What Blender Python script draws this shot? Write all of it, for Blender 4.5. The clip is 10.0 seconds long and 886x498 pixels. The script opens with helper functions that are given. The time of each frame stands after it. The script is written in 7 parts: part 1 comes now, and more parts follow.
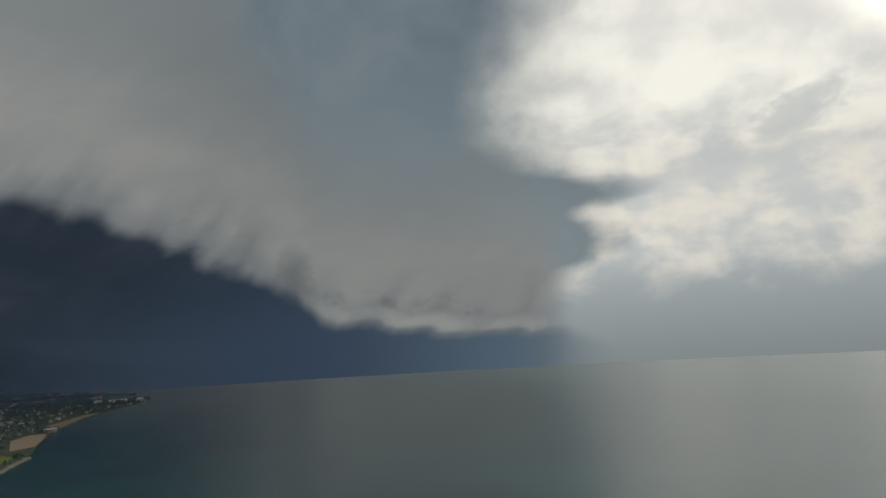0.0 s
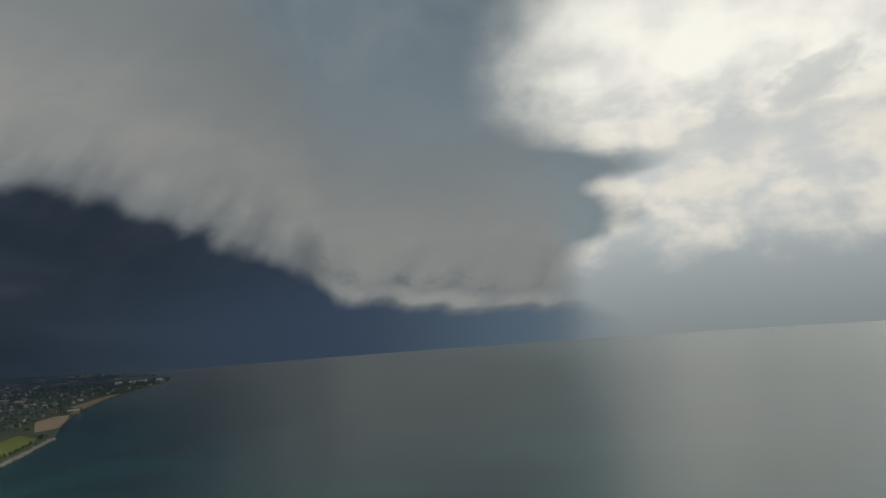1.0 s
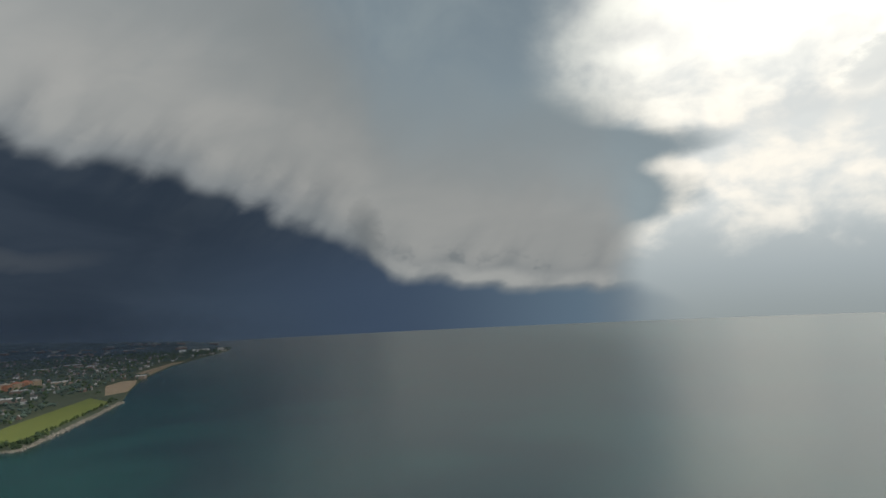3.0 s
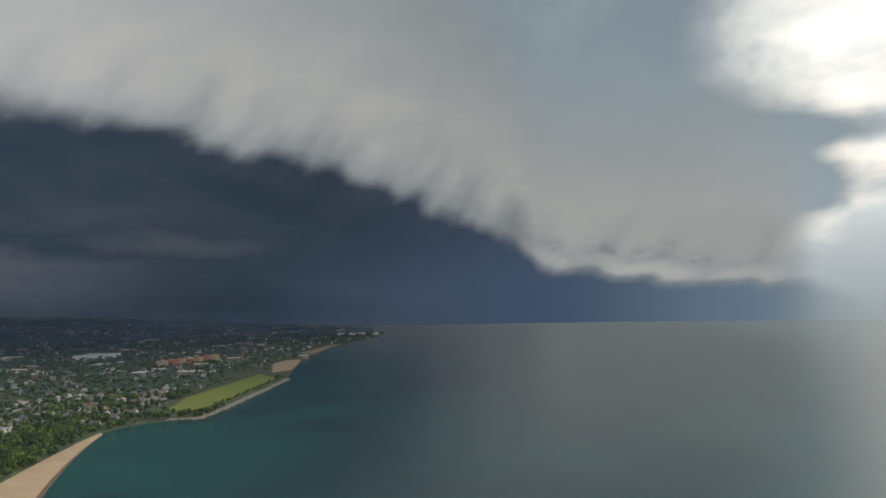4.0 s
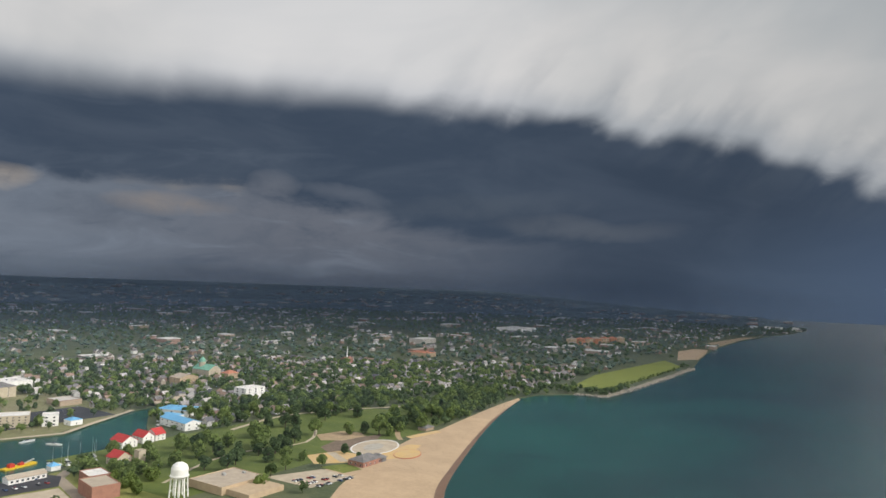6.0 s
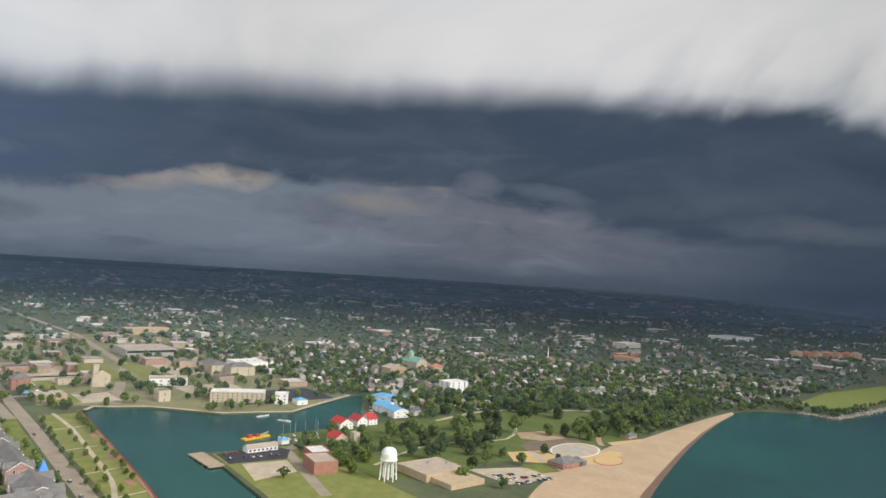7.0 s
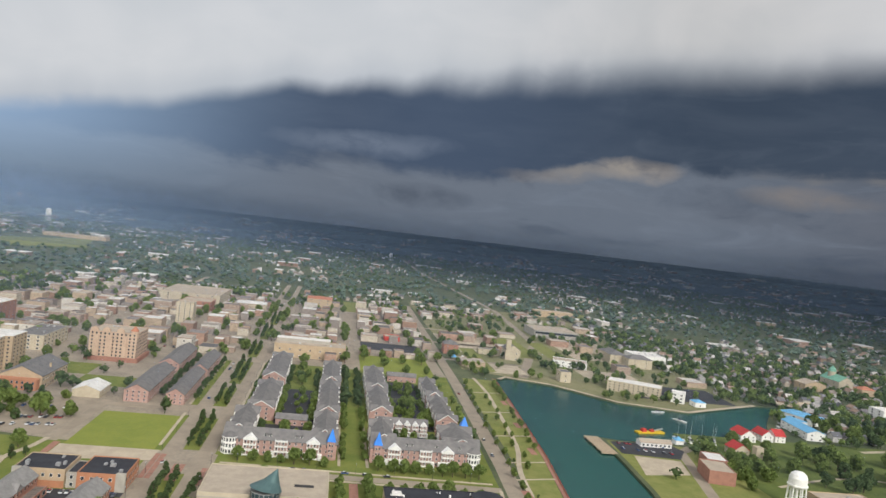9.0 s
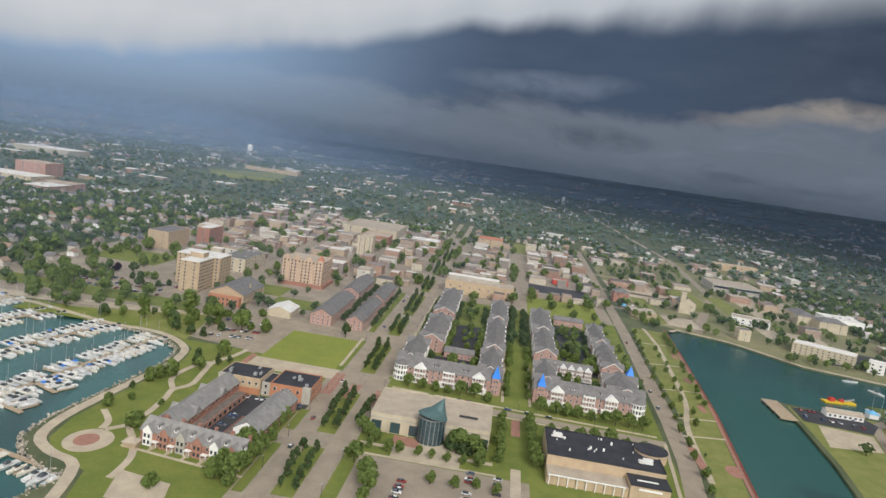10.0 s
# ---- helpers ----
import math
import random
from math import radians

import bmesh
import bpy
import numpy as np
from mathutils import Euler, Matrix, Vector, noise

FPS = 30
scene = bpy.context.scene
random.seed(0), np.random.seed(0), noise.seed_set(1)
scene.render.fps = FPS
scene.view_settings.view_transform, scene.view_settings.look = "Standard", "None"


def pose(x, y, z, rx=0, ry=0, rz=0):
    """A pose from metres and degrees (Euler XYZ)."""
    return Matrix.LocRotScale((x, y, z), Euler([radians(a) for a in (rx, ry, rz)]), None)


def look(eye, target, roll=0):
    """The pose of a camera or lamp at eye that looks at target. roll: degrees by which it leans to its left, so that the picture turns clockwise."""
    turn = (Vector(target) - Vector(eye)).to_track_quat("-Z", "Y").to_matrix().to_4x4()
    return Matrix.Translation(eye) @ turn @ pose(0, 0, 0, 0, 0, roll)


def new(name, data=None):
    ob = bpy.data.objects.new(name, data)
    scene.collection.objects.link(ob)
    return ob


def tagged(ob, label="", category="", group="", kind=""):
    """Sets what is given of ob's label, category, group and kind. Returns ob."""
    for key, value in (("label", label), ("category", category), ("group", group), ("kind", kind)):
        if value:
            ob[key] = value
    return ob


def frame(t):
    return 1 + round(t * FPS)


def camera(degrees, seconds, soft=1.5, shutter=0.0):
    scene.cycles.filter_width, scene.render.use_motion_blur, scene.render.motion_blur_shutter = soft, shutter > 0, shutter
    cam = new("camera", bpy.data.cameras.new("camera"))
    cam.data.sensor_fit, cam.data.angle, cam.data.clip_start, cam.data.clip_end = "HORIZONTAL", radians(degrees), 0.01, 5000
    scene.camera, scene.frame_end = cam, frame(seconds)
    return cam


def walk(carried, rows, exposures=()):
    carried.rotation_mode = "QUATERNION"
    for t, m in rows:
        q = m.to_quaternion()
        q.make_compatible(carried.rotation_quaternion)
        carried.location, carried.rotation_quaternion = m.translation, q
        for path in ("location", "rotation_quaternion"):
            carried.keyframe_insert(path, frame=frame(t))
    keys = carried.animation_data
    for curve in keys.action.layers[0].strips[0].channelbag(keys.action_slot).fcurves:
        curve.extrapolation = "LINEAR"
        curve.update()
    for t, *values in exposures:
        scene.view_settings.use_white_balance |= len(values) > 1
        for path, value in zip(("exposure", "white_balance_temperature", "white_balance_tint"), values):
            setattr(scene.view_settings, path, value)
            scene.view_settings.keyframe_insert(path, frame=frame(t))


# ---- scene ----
cam = camera(64.7, 10.0)
PATH = [
    (0.0, pose(0, 0, 150, 98.21, 3.18, -16.92)),
    (0.5, pose(0, 0, 150, 97.28, 3.78, -16.34)),
    (1.0, pose(0, 0, 150, 96.40, 4.14, -15.74)),
    (1.5, pose(0, 0, 150, 95.83, 4.11, -15.14)),
    (2.0, pose(0, 0, 150, 95.53, 3.92, -14.51)),
    (3.3, pose(0, 0, 150, 94.65, 2.33, -8.90)),
    (3.5, pose(0, 0, 150, 94.58, 2.07, -6.65)),
    (4.0, pose(0, 0, 150, 94.44, 1.05, 0.72)),
    (4.5, pose(0, 0, 150, 93.84, -0.07, 8.53)),
    (5.0, pose(0, 0, 150, 93.59, -0.79, 16.67)),
    (5.5, pose(0, 0, 150, 93.32, -1.43, 24.85)),
    (6.8, pose(0, 0, 150, 92.29, -3.16, 46.10)),
    (7.0, pose(0, 0, 150, 92.14, -3.55, 49.42)),
    (7.5, pose(0, 0, 150, 91.68, -4.53, 57.62)),
    (8.0, pose(0, 0, 150, 91.24, -5.26, 65.69)),
    (8.5, pose(0, 0, 150, 90.35, -5.93, 73.76)),
    (9.0, pose(0, 0, 150, 88.63, -6.73, 81.69)),
    (9.5, pose(0, 0, 150, 86.33, -7.51, 88.94)),
    (10.0, pose(0, 0, 150, 82.07, -8.17, 95.91)),
]
EXPOSURES = [(0.0, -1.08, 6500, 6), (2.0, -0.88, 6500, 6), (3.5, -0.56, 6500, 6), (4.0, -0.50, 6500, 7), (4.5, -0.09, 6500, 8), (5.5, 0.0, 6480, 10), (7.0, 0.10, 6480, 10), (8.0, 0.08, 6450, 10), (9.0, -0.05, 6400, 10), (10.0, -0.13, 6330, 10)]
walk(cam, PATH, EXPOSURES)

# ---- sky and sun ----
EYE = (0.0, 0.0, 150.0)


class Nodes:
    """Short ways to join shader nodes."""

    def __init__(self, tree):
        self.tree = tree

    def link(self, value, socket):
        if isinstance(value, (int, float)):
            socket.default_value = value
        elif isinstance(value, tuple):
            socket.default_value = (*value, 1.0) if len(socket.default_value) == 4 and len(value) == 3 else value
        else:
            self.tree.links.new(value, socket)

    def math(self, op, a, b=0.0, c=0.0):
        n = self.tree.nodes.new("ShaderNodeMath")
        n.operation = op
        for v, s in zip((a, b, c), n.inputs):
            self.link(v, s)
        return n.outputs[0]

    def add(self, a, b):
        return self.math("ADD", a, b)

    def sub(self, a, b):
        return self.math("SUBTRACT", a, b)

    def mul(self, a, b):
        return self.math("MULTIPLY", a, b)

    def step(self, x, lo, hi, a=0.0, b=1.0):
        n = self.tree.nodes.new("ShaderNodeMapRange")
        n.interpolation_type = "SMOOTHSTEP"
        for v, s in zip((x, lo, hi, a, b), n.inputs):
            self.link(v, s)
        return n.outputs[0]

    def vec(self, x, y, z=0.0):
        n = self.tree.nodes.new("ShaderNodeCombineXYZ")
        for v, s in zip((x, y, z), n.inputs):
            self.link(v, s)
        return n.outputs[0]

    def noise(self, v, scale, detail=4.0, rough=0.55, distort=0.0):
        n = self.tree.nodes.new("ShaderNodeTexNoise")
        self.link(v, n.inputs["Vector"])
        n.inputs["Scale"].default_value, n.inputs["Detail"].default_value = scale, detail
        n.inputs["Roughness"].default_value, n.inputs["Distortion"].default_value = rough, distort
        return n.outputs[0]

    def cells(self, v, scale, smooth=0.6):
        """Rounded lumps: low at the middle of each lump, high between lumps."""
        n = self.tree.nodes.new("ShaderNodeTexVoronoi")
        n.feature, n.voronoi_dimensions = "SMOOTH_F1", "2D"
        self.link(v, n.inputs["Vector"])
        n.inputs["Scale"].default_value, n.inputs["Smoothness"].default_value = scale, smooth
        return n.outputs["Distance"]

    def mix(self, f, a, b):
        n = self.tree.nodes.new("ShaderNodeMix")
        n.data_type = "RGBA"
        self.link(f, n.inputs[0])
        self.link(a, n.inputs[6])
        self.link(b, n.inputs[7])
        return n.outputs[2]

    def curve(self, x, lo, hi, low, high, points):
        """A smooth curve through points (x, y), for x from lo to hi and y from low to high."""
        n = self.tree.nodes.new("ShaderNodeFloatCurve")
        c = n.mapping.curves[0]
        pts = [((a - lo) / (hi - lo), (b - low) / (high - low)) for a, b in points]
        while len(c.points) < len(pts):
            c.points.new(0.5, 0.5)
        for p, q in zip(c.points, pts):
            p.location = q
        n.mapping.update()
        self.link(self.step_linear(x, lo, hi), n.inputs["Value"])
        return self.add(self.mul(n.outputs[0], high - low), low)

    def step_linear(self, x, lo, hi):
        n = self.tree.nodes.new("ShaderNodeMapRange")
        for v, s in zip((x, lo, hi, 0.0, 1.0), n.inputs):
            self.link(v, s)
        return n.outputs[0]


SHELF = [(-60, -3), (-40, -3), (-31, -1), (-27, 0.9), (-19, 1.3), (-12, 2.1), (-8, 2.6), (-5, 5.4), (0, 8.0), (6.5, 10.4), (13, 12.2),
         (20, 13.2), (26, 14.0), (40, 14.7), (50, 14.5), (66, 13.6), (80, 12.2), (92, 10.4), (100, 8.5), (107, 6.6), (115, 5.0), (125, 3.6), (140, 2.4)]
GLOW_EDGE = [(-5, -25.5), (3, -25.6), (5.8, -27.8), (8, -31.2), (9.2, -30.8), (10.2, -29.6), (11.8, -32.4), (12.8, -31.0), (13.5, -28.0), (15.3, -25.6), (18, -23.6), (21, -23.8), (26.6, -26.5), (40, -30)]


# torn cloud under the shelf: azimuth, elevation, width, height, lean, colour, cover
TUFTS = [(66.9, 6.5, 2.1, 0.75, 0.08, (0.40, 0.345, 0.29), 0.6), (72.6, 5.6, 3.6, 0.5, 0.06, (0.31, 0.28, 0.255), 0.45), (55.0, 5.4, 3.0, 0.7, -0.05, (0.27, 0.235, 0.21), 0.6),
         (47.3, 7.6, 1.5, 0.7, 0.1, (0.25, 0.255, 0.28), 0.3), (41.5, 7.0, 2.4, 0.5, -0.15, (0.20, 0.215, 0.25), 0.28), (83.6, 2.7, 2.6, 0.7, 0.0, (0.075, 0.092, 0.125), 0.7),
         (60.5, 4.6, 4.0, 0.9, -0.05, (0.085, 0.102, 0.135), 0.55), (88.5, 6.4, 5.0, 0.8, 0.05, (0.21, 0.25, 0.32), 0.6), (22.0, 4.9, 5.0, 0.7, 0.0, (0.115, 0.13, 0.155), 0.5),
         (30.0, 6.4, 6.0, 0.8, 0.05, (0.085, 0.105, 0.135), 0.5)]


def oval(k, az, el, a0, e0, w, h, lean=0.0):
    """One at the middle of a tilted oval in the sky, falling to nothing outside it."""
    a, e = k.sub(az, a0), k.sub(el, e0)
    u = k.mul(a, 1.0 / w)
    v = k.mul(k.add(e, k.mul(a, lean)), 1.0 / h)
    return k.math("MAXIMUM", k.sub(1.0, k.add(k.mul(u, u), k.mul(v, v))), 0.0)


def storm_sky(k, direction):
    """The colour of the storm sky in a direction: bright haze, a grey anvil, the pale shelf cloud and the dark base under it."""
    sep = k.tree.nodes.new("ShaderNodeSeparateXYZ")
    k.link(direction, sep.inputs[0])
    x, y, z = sep.outputs
    az = k.mul(k.math("ARCTAN2", k.mul(x, -1.0), y), 57.2958)
    el = k.mul(k.math("ARCSINE", z), 57.2958)
    flat = k.vec(k.mul(az, 0.1), k.mul(el, 0.1))
    soft = k.sub(k.noise(flat, 1.1, 5, 0.55, 0.3), 0.5)
    fine = k.sub(k.noise(k.vec(k.mul(az, 0.1), k.mul(el, 0.16)), 4.0, 6, 0.6, 0.4), 0.5)
    lean = k.vec(k.add(k.mul(az, 0.2), k.mul(k.step(az, 28.0, 58.0, 1.0, 0.1), k.mul(el, 0.16))), k.mul(el, 0.09), 3.0)
    drape = k.sub(k.noise(lean, 2.0, 4, 0.5, 0.6), 0.5)
    slant = k.step(az, 28.0, 58.0, 1.0, 0.1)
    roll = k.sub(k.noise(k.vec(k.add(k.mul(az, 0.07), k.mul(slant, k.mul(el, 0.05))), k.mul(el, 0.11), 5.0), 1.6, 4, 0.5, 0.5), 0.5)

    # haze and bright cloud on the open side
    billow = k.sub(k.noise(k.vec(k.mul(az, 0.1), k.mul(el, 0.15), 2.0), 1.9, 5, 0.5, 0.15), 0.5)
    haze = k.mix(k.step(el, 1.0, 9.0), (0.60, 0.66, 0.70), (0.98, 1.02, 1.04))
    haze = k.mix(k.step(el, -2.2, 2.6), (0.47, 0.52, 0.54), haze)
    haze = k.mix(k.mul(k.step(billow, -0.05, 0.2, 0.0, 0.5), k.step(el, 2.5, 6.0)), haze, (1.22, 1.18, 1.12))
    band = k.add(el, k.add(k.mul(billow, 9.0), k.mul(soft, 5.0)))
    glow = k.mix(k.step(band, 3.5, 9.5), haze, k.mix(k.step(billow, -0.14, 0.12), (1.16, 1.17, 1.17), (1.62, 1.50, 1.36)))
    glow = k.mix(k.step(band, 12.0, 20.0), glow, k.mix(k.step(k.add(billow, soft), -0.3, 0.2), (1.56, 1.50, 1.44), (1.95, 1.87, 1.72)))
    dim = k.step(oval(k, k.add(az, k.mul(fine, 3.5)), k.add(el, k.mul(billow, 4.5)), -45.3, 15.8, 4.0, 1.9, 0.4), 0.0, 0.8, 0.0, 0.7)
    dim = k.math("MAXIMUM", dim, k.step(oval(k, k.add(az, k.mul(fine, 3.5)), k.add(el, k.mul(billow, 6.0)), -41.5, 13.2, 8.0, 1.5, 0.1), 0.0, 0.9, 0.0, 0.4))
    glow = k.mix(dim, glow, (1.02, 1.04, 1.06))
    # the grey anvil above the shelf
    anvil = k.mix(k.step(el, 6.0, 26.0), (0.44, 0.52, 0.57), (0.27, 0.34, 0.41))
    anvil = k.mix(k.step(soft, -0.2, 0.25), anvil, (0.37, 0.44, 0.49))
    edge = k.curve(el, -5, 40, -40, -20, GLOW_EDGE)
    side = k.add(k.sub(edge, az), k.add(k.mul(soft, 3.0), k.add(k.mul(fine, 1.0), k.mul(billow, 4.0))))
    soften = k.step(el, 10.0, 18.0, 2.4, 7.5)
    sky = k.mix(k.step(side, k.mul(soften, -0.8), k.mul(soften, 1.1)), anvil, glow)
    # behind and overhead: brightened sky of thin cloud
    clear = k.tree.nodes.new("ShaderNodeTexSky")
    clear.sky_type, clear.sun_disc = "NISHITA", False
    clear.sun_elevation, clear.sun_rotation = radians(36), radians(66)
    scaled = k.tree.nodes.new("ShaderNodeVectorMath")
    scaled.operation = "SCALE"
    k.link(clear.outputs[0], scaled.inputs[0])
    scaled.inputs["Scale"].default_value = 0.10
    open_side = k.mix(k.step(k.add(soft, k.mul(fine, 0.5)), -0.2, 0.3, 0.35, 0.9), scaled.outputs[0], (1.15, 1.2, 1.24))
    sky = k.mix(k.step(x, 0.74, 0.98), sky, open_side)
    sky = k.mix(k.step(el, 32.0, 65.0), sky, k.mix(k.step(x, -0.4, 0.4), (0.45, 0.48, 0.52), open_side))

    # the sun behind thin cloud, out of view
    toward = k.tree.nodes.new("ShaderNodeVectorMath")
    toward.operation = "DOT_PRODUCT"
    k.link(direction, toward.inputs[0])
    toward.inputs[1].default_value = Vector((739, 329, 588)).normalized()
    sky = k.mix(k.step(toward.outputs["Value"], 0.93, 0.998), sky, (7.0, 6.5, 5.6))

    # the shelf: its lower edge hangs in drapes
    rim = k.curve(az, -60, 140, -3, 17, SHELF)
    warp = k.vec(k.add(k.mul(az, 0.1), k.add(k.mul(slant, k.mul(el, 0.055)), k.mul(soft, 0.35))), k.add(k.mul(el, 0.05), k.mul(fine, 0.12)))
    lump = k.sub(k.add(k.mul(k.cells(warp, 2.8, 0.8), 0.8), k.mul(k.cells(warp, 7.0, 0.8), 0.2)), 0.42)
    ragged = k.mul(k.mul(k.step(az, -9.0, 0.0, 0.42, 1.0), k.mul(k.step(az, 14.0, 45.0, 1.0, 0.35), k.step(az, 76.0, 98.0, 1.0, 1.15))), k.step(soft, -0.3, 0.3, 0.45, 1.25))
    d = k.sub(k.sub(el, rim), k.mul(ragged, k.add(k.add(k.mul(lump, 3.0), k.mul(fine, 0.7)), k.mul(roll, 2.6))))
    face = k.mix(k.step(d, 0.0, 3.0), (0.38, 0.40, 0.43), (0.60, 0.59, 0.58))
    face = k.mix(k.step(d, 4.0, 15.0), face, (0.43, 0.46, 0.48))
    face = k.mix(k.mul(k.step(k.add(lump, k.mul(drape, 0.6)), -0.2, 0.32, 0.0, 0.48), k.mul(k.step(az, 25.0, 60.0, 1.0, 0.3), k.step(d, 0.6, 6.0, 1.0, 0.12))), face, (0.24, 0.265, 0.295))
    face = k.mix(k.step(roll, -0.2, 0.2, 0.3, 0.0), face, (0.36, 0.39, 0.41))
    face = k.mix(k.step(az, 55.0, 90.0, 0.0, 0.3), face, (0.84, 0.90, 0.98))
    face = k.mix(k.mul(k.step(az, 14.0, 40.0), k.step(az, 66.0, 50.0, 0.0, 0.3)), face, (0.84, 0.84, 0.86))
    face = k.mix(k.step(az, 20.0, -4.0, 0.0, 0.2), face, (0.17, 0.19, 0.20))
    crease = k.mul(k.mul(k.step(d, 0.9, 1.7), k.step(d, 1.9, 3.4, 1.0, 0.0)), k.mul(k.step(az, -4.0, -10.0), k.step(k.noise(k.vec(k.mul(az, 0.16), k.mul(el, 0.22), 9.0), 2.2, 3), 0.48, 0.6)))
    face = k.mix(k.mul(crease, 0.4), face, (0.20, 0.23, 0.26))
    notch = k.mul(oval(k, k.add(az, k.mul(fine, 2.5)), k.add(el, k.mul(soft, 3.0)), -5.4, 5.6, 1.7, 3.8, -0.25), 0.42)
    face = k.mix(notch, face, (0.13, 0.15, 0.17))
    lip = k.mul(k.mul(k.step(d, 0.15, 0.7), k.step(d, 1.9, 0.9)), k.step(az, -5.0, -9.0))
    face = k.mix(k.mul(lip, k.step(k.add(billow, soft), -0.2, 0.2, 0.05, 0.6)), face, (0.68, 0.67, 0.65))
    top = k.add(k.curve(az, -60, 140, 0, 20, [(-60, 0.5), (-32, 0.5), (-28, 2), (-20, 5), (-8, 7), (0, 12), (12, 17), (30, 19), (140, 19)]), k.mul(soft, 4.0))
    cover = k.step(d, top, k.add(top, 13.0), 1.0, 0.0)
    sky = k.mix(k.mul(k.step(k.add(az, k.mul(billow, 3.0)), -28.0, -24.0), cover), sky, face)

    # the dark base below the shelf, with rain and torn cloud
    wisp = k.sub(k.noise(k.vec(k.mul(az, 0.06), k.mul(el, 0.16), 7.0), 1.5, 5, 0.55, 0.5), 0.5)
    under = k.mix(k.step(wisp, -0.15, 0.25), (0.046, 0.066, 0.100), (0.066, 0.088, 0.124))
    brow = k.add(k.add(k.mul(wisp, 5.0), k.mul(fine, 1.6)), k.curve(az, 0, 140, 0, 10, [(0, 1.0), (20, 4.0), (35, 5.2), (41, 6.8), (50, 7.3), (66, 6.9), (80, 5.9), (100, 5.0), (140, 4.0)]))
    low = k.mul(k.step(az, 14.0, 42.0), k.step(el, k.sub(brow, 1.6), k.add(brow, 0.2), 1.0, 0.0))
    rain = k.mix(k.step(el, 0.0, 4.5), (0.098, 0.116, 0.150), (0.130, 0.144, 0.176))
    rain = k.mix(k.step(k.add(wisp, fine), -0.1, 0.3, 0.0, 0.5), rain, (0.085, 0.104, 0.138))
    under = k.mix(low, under, rain)
    under = k.mix(k.mul(low, k.step(az, 44.0, 66.0, 0.0, 0.55)), under, (0.180, 0.216, 0.268))
    streak = k.noise(k.vec(k.mul(az, 0.045), k.mul(el, 0.2), 11.0), 2.6, 5, 0.6, 0.8)
    under = k.mix(k.mul(k.mul(k.step(az, 18.0, 50.0), k.add(0.22, k.mul(low, 0.7))), k.step(streak, 0.5, 0.76, 0.0, 0.5)), under, (0.20, 0.235, 0.29))
    under = k.mix(k.mul(k.step(az, 18.0, 50.0), k.step(streak, 0.46, 0.28, 0.0, 0.45)), under, (0.062, 0.082, 0.118))
    under = k.mix(k.mul(k.sub(1.0, low), k.step(az, 60.0, 85.0, 0.0, 0.5)), under, (0.090, 0.128, 0.203))
    rim_light = k.mul(k.mul(low, k.step(el, k.sub(brow, 1.5), k.sub(brow, 0.7))), k.mul(k.step(az, 40.0, 56.0), k.step(az, 70.0, 82.0, 1.0, 0.0)))
    under = k.mix(k.mul(rim_light, k.step(k.noise(k.vec(k.mul(az, 0.1), 0.0, 2.0), 1.3, 2), 0.46, 0.62)), under, (0.37, 0.325, 0.27))
    veil = k.mul(k.mul(k.step(d, -5.5, -0.4), k.step(az, 24.0, 8.0)), k.step(k.add(drape, k.mul(soft, 0.8)), -0.2, 0.2, 0.05, 0.75))
    under = k.mix(k.mul(veil, k.step(az, -12.0, -6.0)), under, (0.16, 0.185, 0.21))
    under = k.mix(k.step(az, 90.0, 124.0, 0.0, 0.85), under, k.mix(k.step(el, 0.0, 6.0), (0.22, 0.30, 0.40), (0.40, 0.56, 0.78)))
    under = k.mix(k.step(az, 34.0, 14.0, 0.0, 0.8), under, k.mix(k.step(wisp, -0.15, 0.25), (0.037, 0.054, 0.083), (0.048, 0.067, 0.100)))
    under = k.mix(k.mul(k.step(az, 12.0, -8.0, 0.0, 0.85), k.step(el, 8.0, 1.0, 0.35, 1.0)), under, (0.078, 0.118, 0.195))
    under = k.mix(k.mul(k.mul(k.step(az, -6.0, 6.0), k.step(az, 17.0, 8.0)), k.step(el, 7.0, -1.0, 0.0, 0.28)), under, (0.11, 0.16, 0.24))
    under = k.mix(k.step(az, -6.0, -29.0), under, (0.19, 0.27, 0.36))
    for a0, e0, w, h, lean, colour, most in TUFTS:
        puff = k.mul(oval(k, k.add(az, k.mul(soft, 6.0)), k.add(el, k.mul(billow, 2.2)), a0, e0, w * 1.7, h * 1.6, lean), k.step(k.add(billow, fine), -0.3, 0.12, 0.25, most))
        under = k.mix(puff, under, colour)
    sky = k.mix(k.mul(k.step(d, k.mul(k.step(az, 15.0, 55.0, k.step(az, -8.0, -3.0, -0.5, -1.3), -1.5), k.step(az, 74.0, 96.0, 1.0, 0.5)), k.mul(k.step(az, 15.0, 55.0, 0.7, 1.9), k.step(az, 74.0, 96.0, 1.0, 0.5)), 1.0, 0.0), k.step(az, -32.0, -22.0)), sky, under)
    return sky


world = bpy.data.worlds.new("sky")
scene.world = world
world.use_nodes = True
wn = Nodes(world.node_tree)
coords = world.node_tree.nodes.new("ShaderNodeTexCoord")
wn.link(storm_sky(wn, coords.outputs["Generated"]), world.node_tree.nodes["Background"].inputs[0])
world.node_tree.nodes["Background"].inputs[1].default_value = 1.0

sun = new("sun", bpy.data.lights.new("sun", "SUN"))
sun.data.energy, sun.data.angle, sun.data.color = 1.7, radians(16), (1.0, 0.97, 0.92)
sun.matrix_world = look((739, 329, 588), (0, 0, 0))


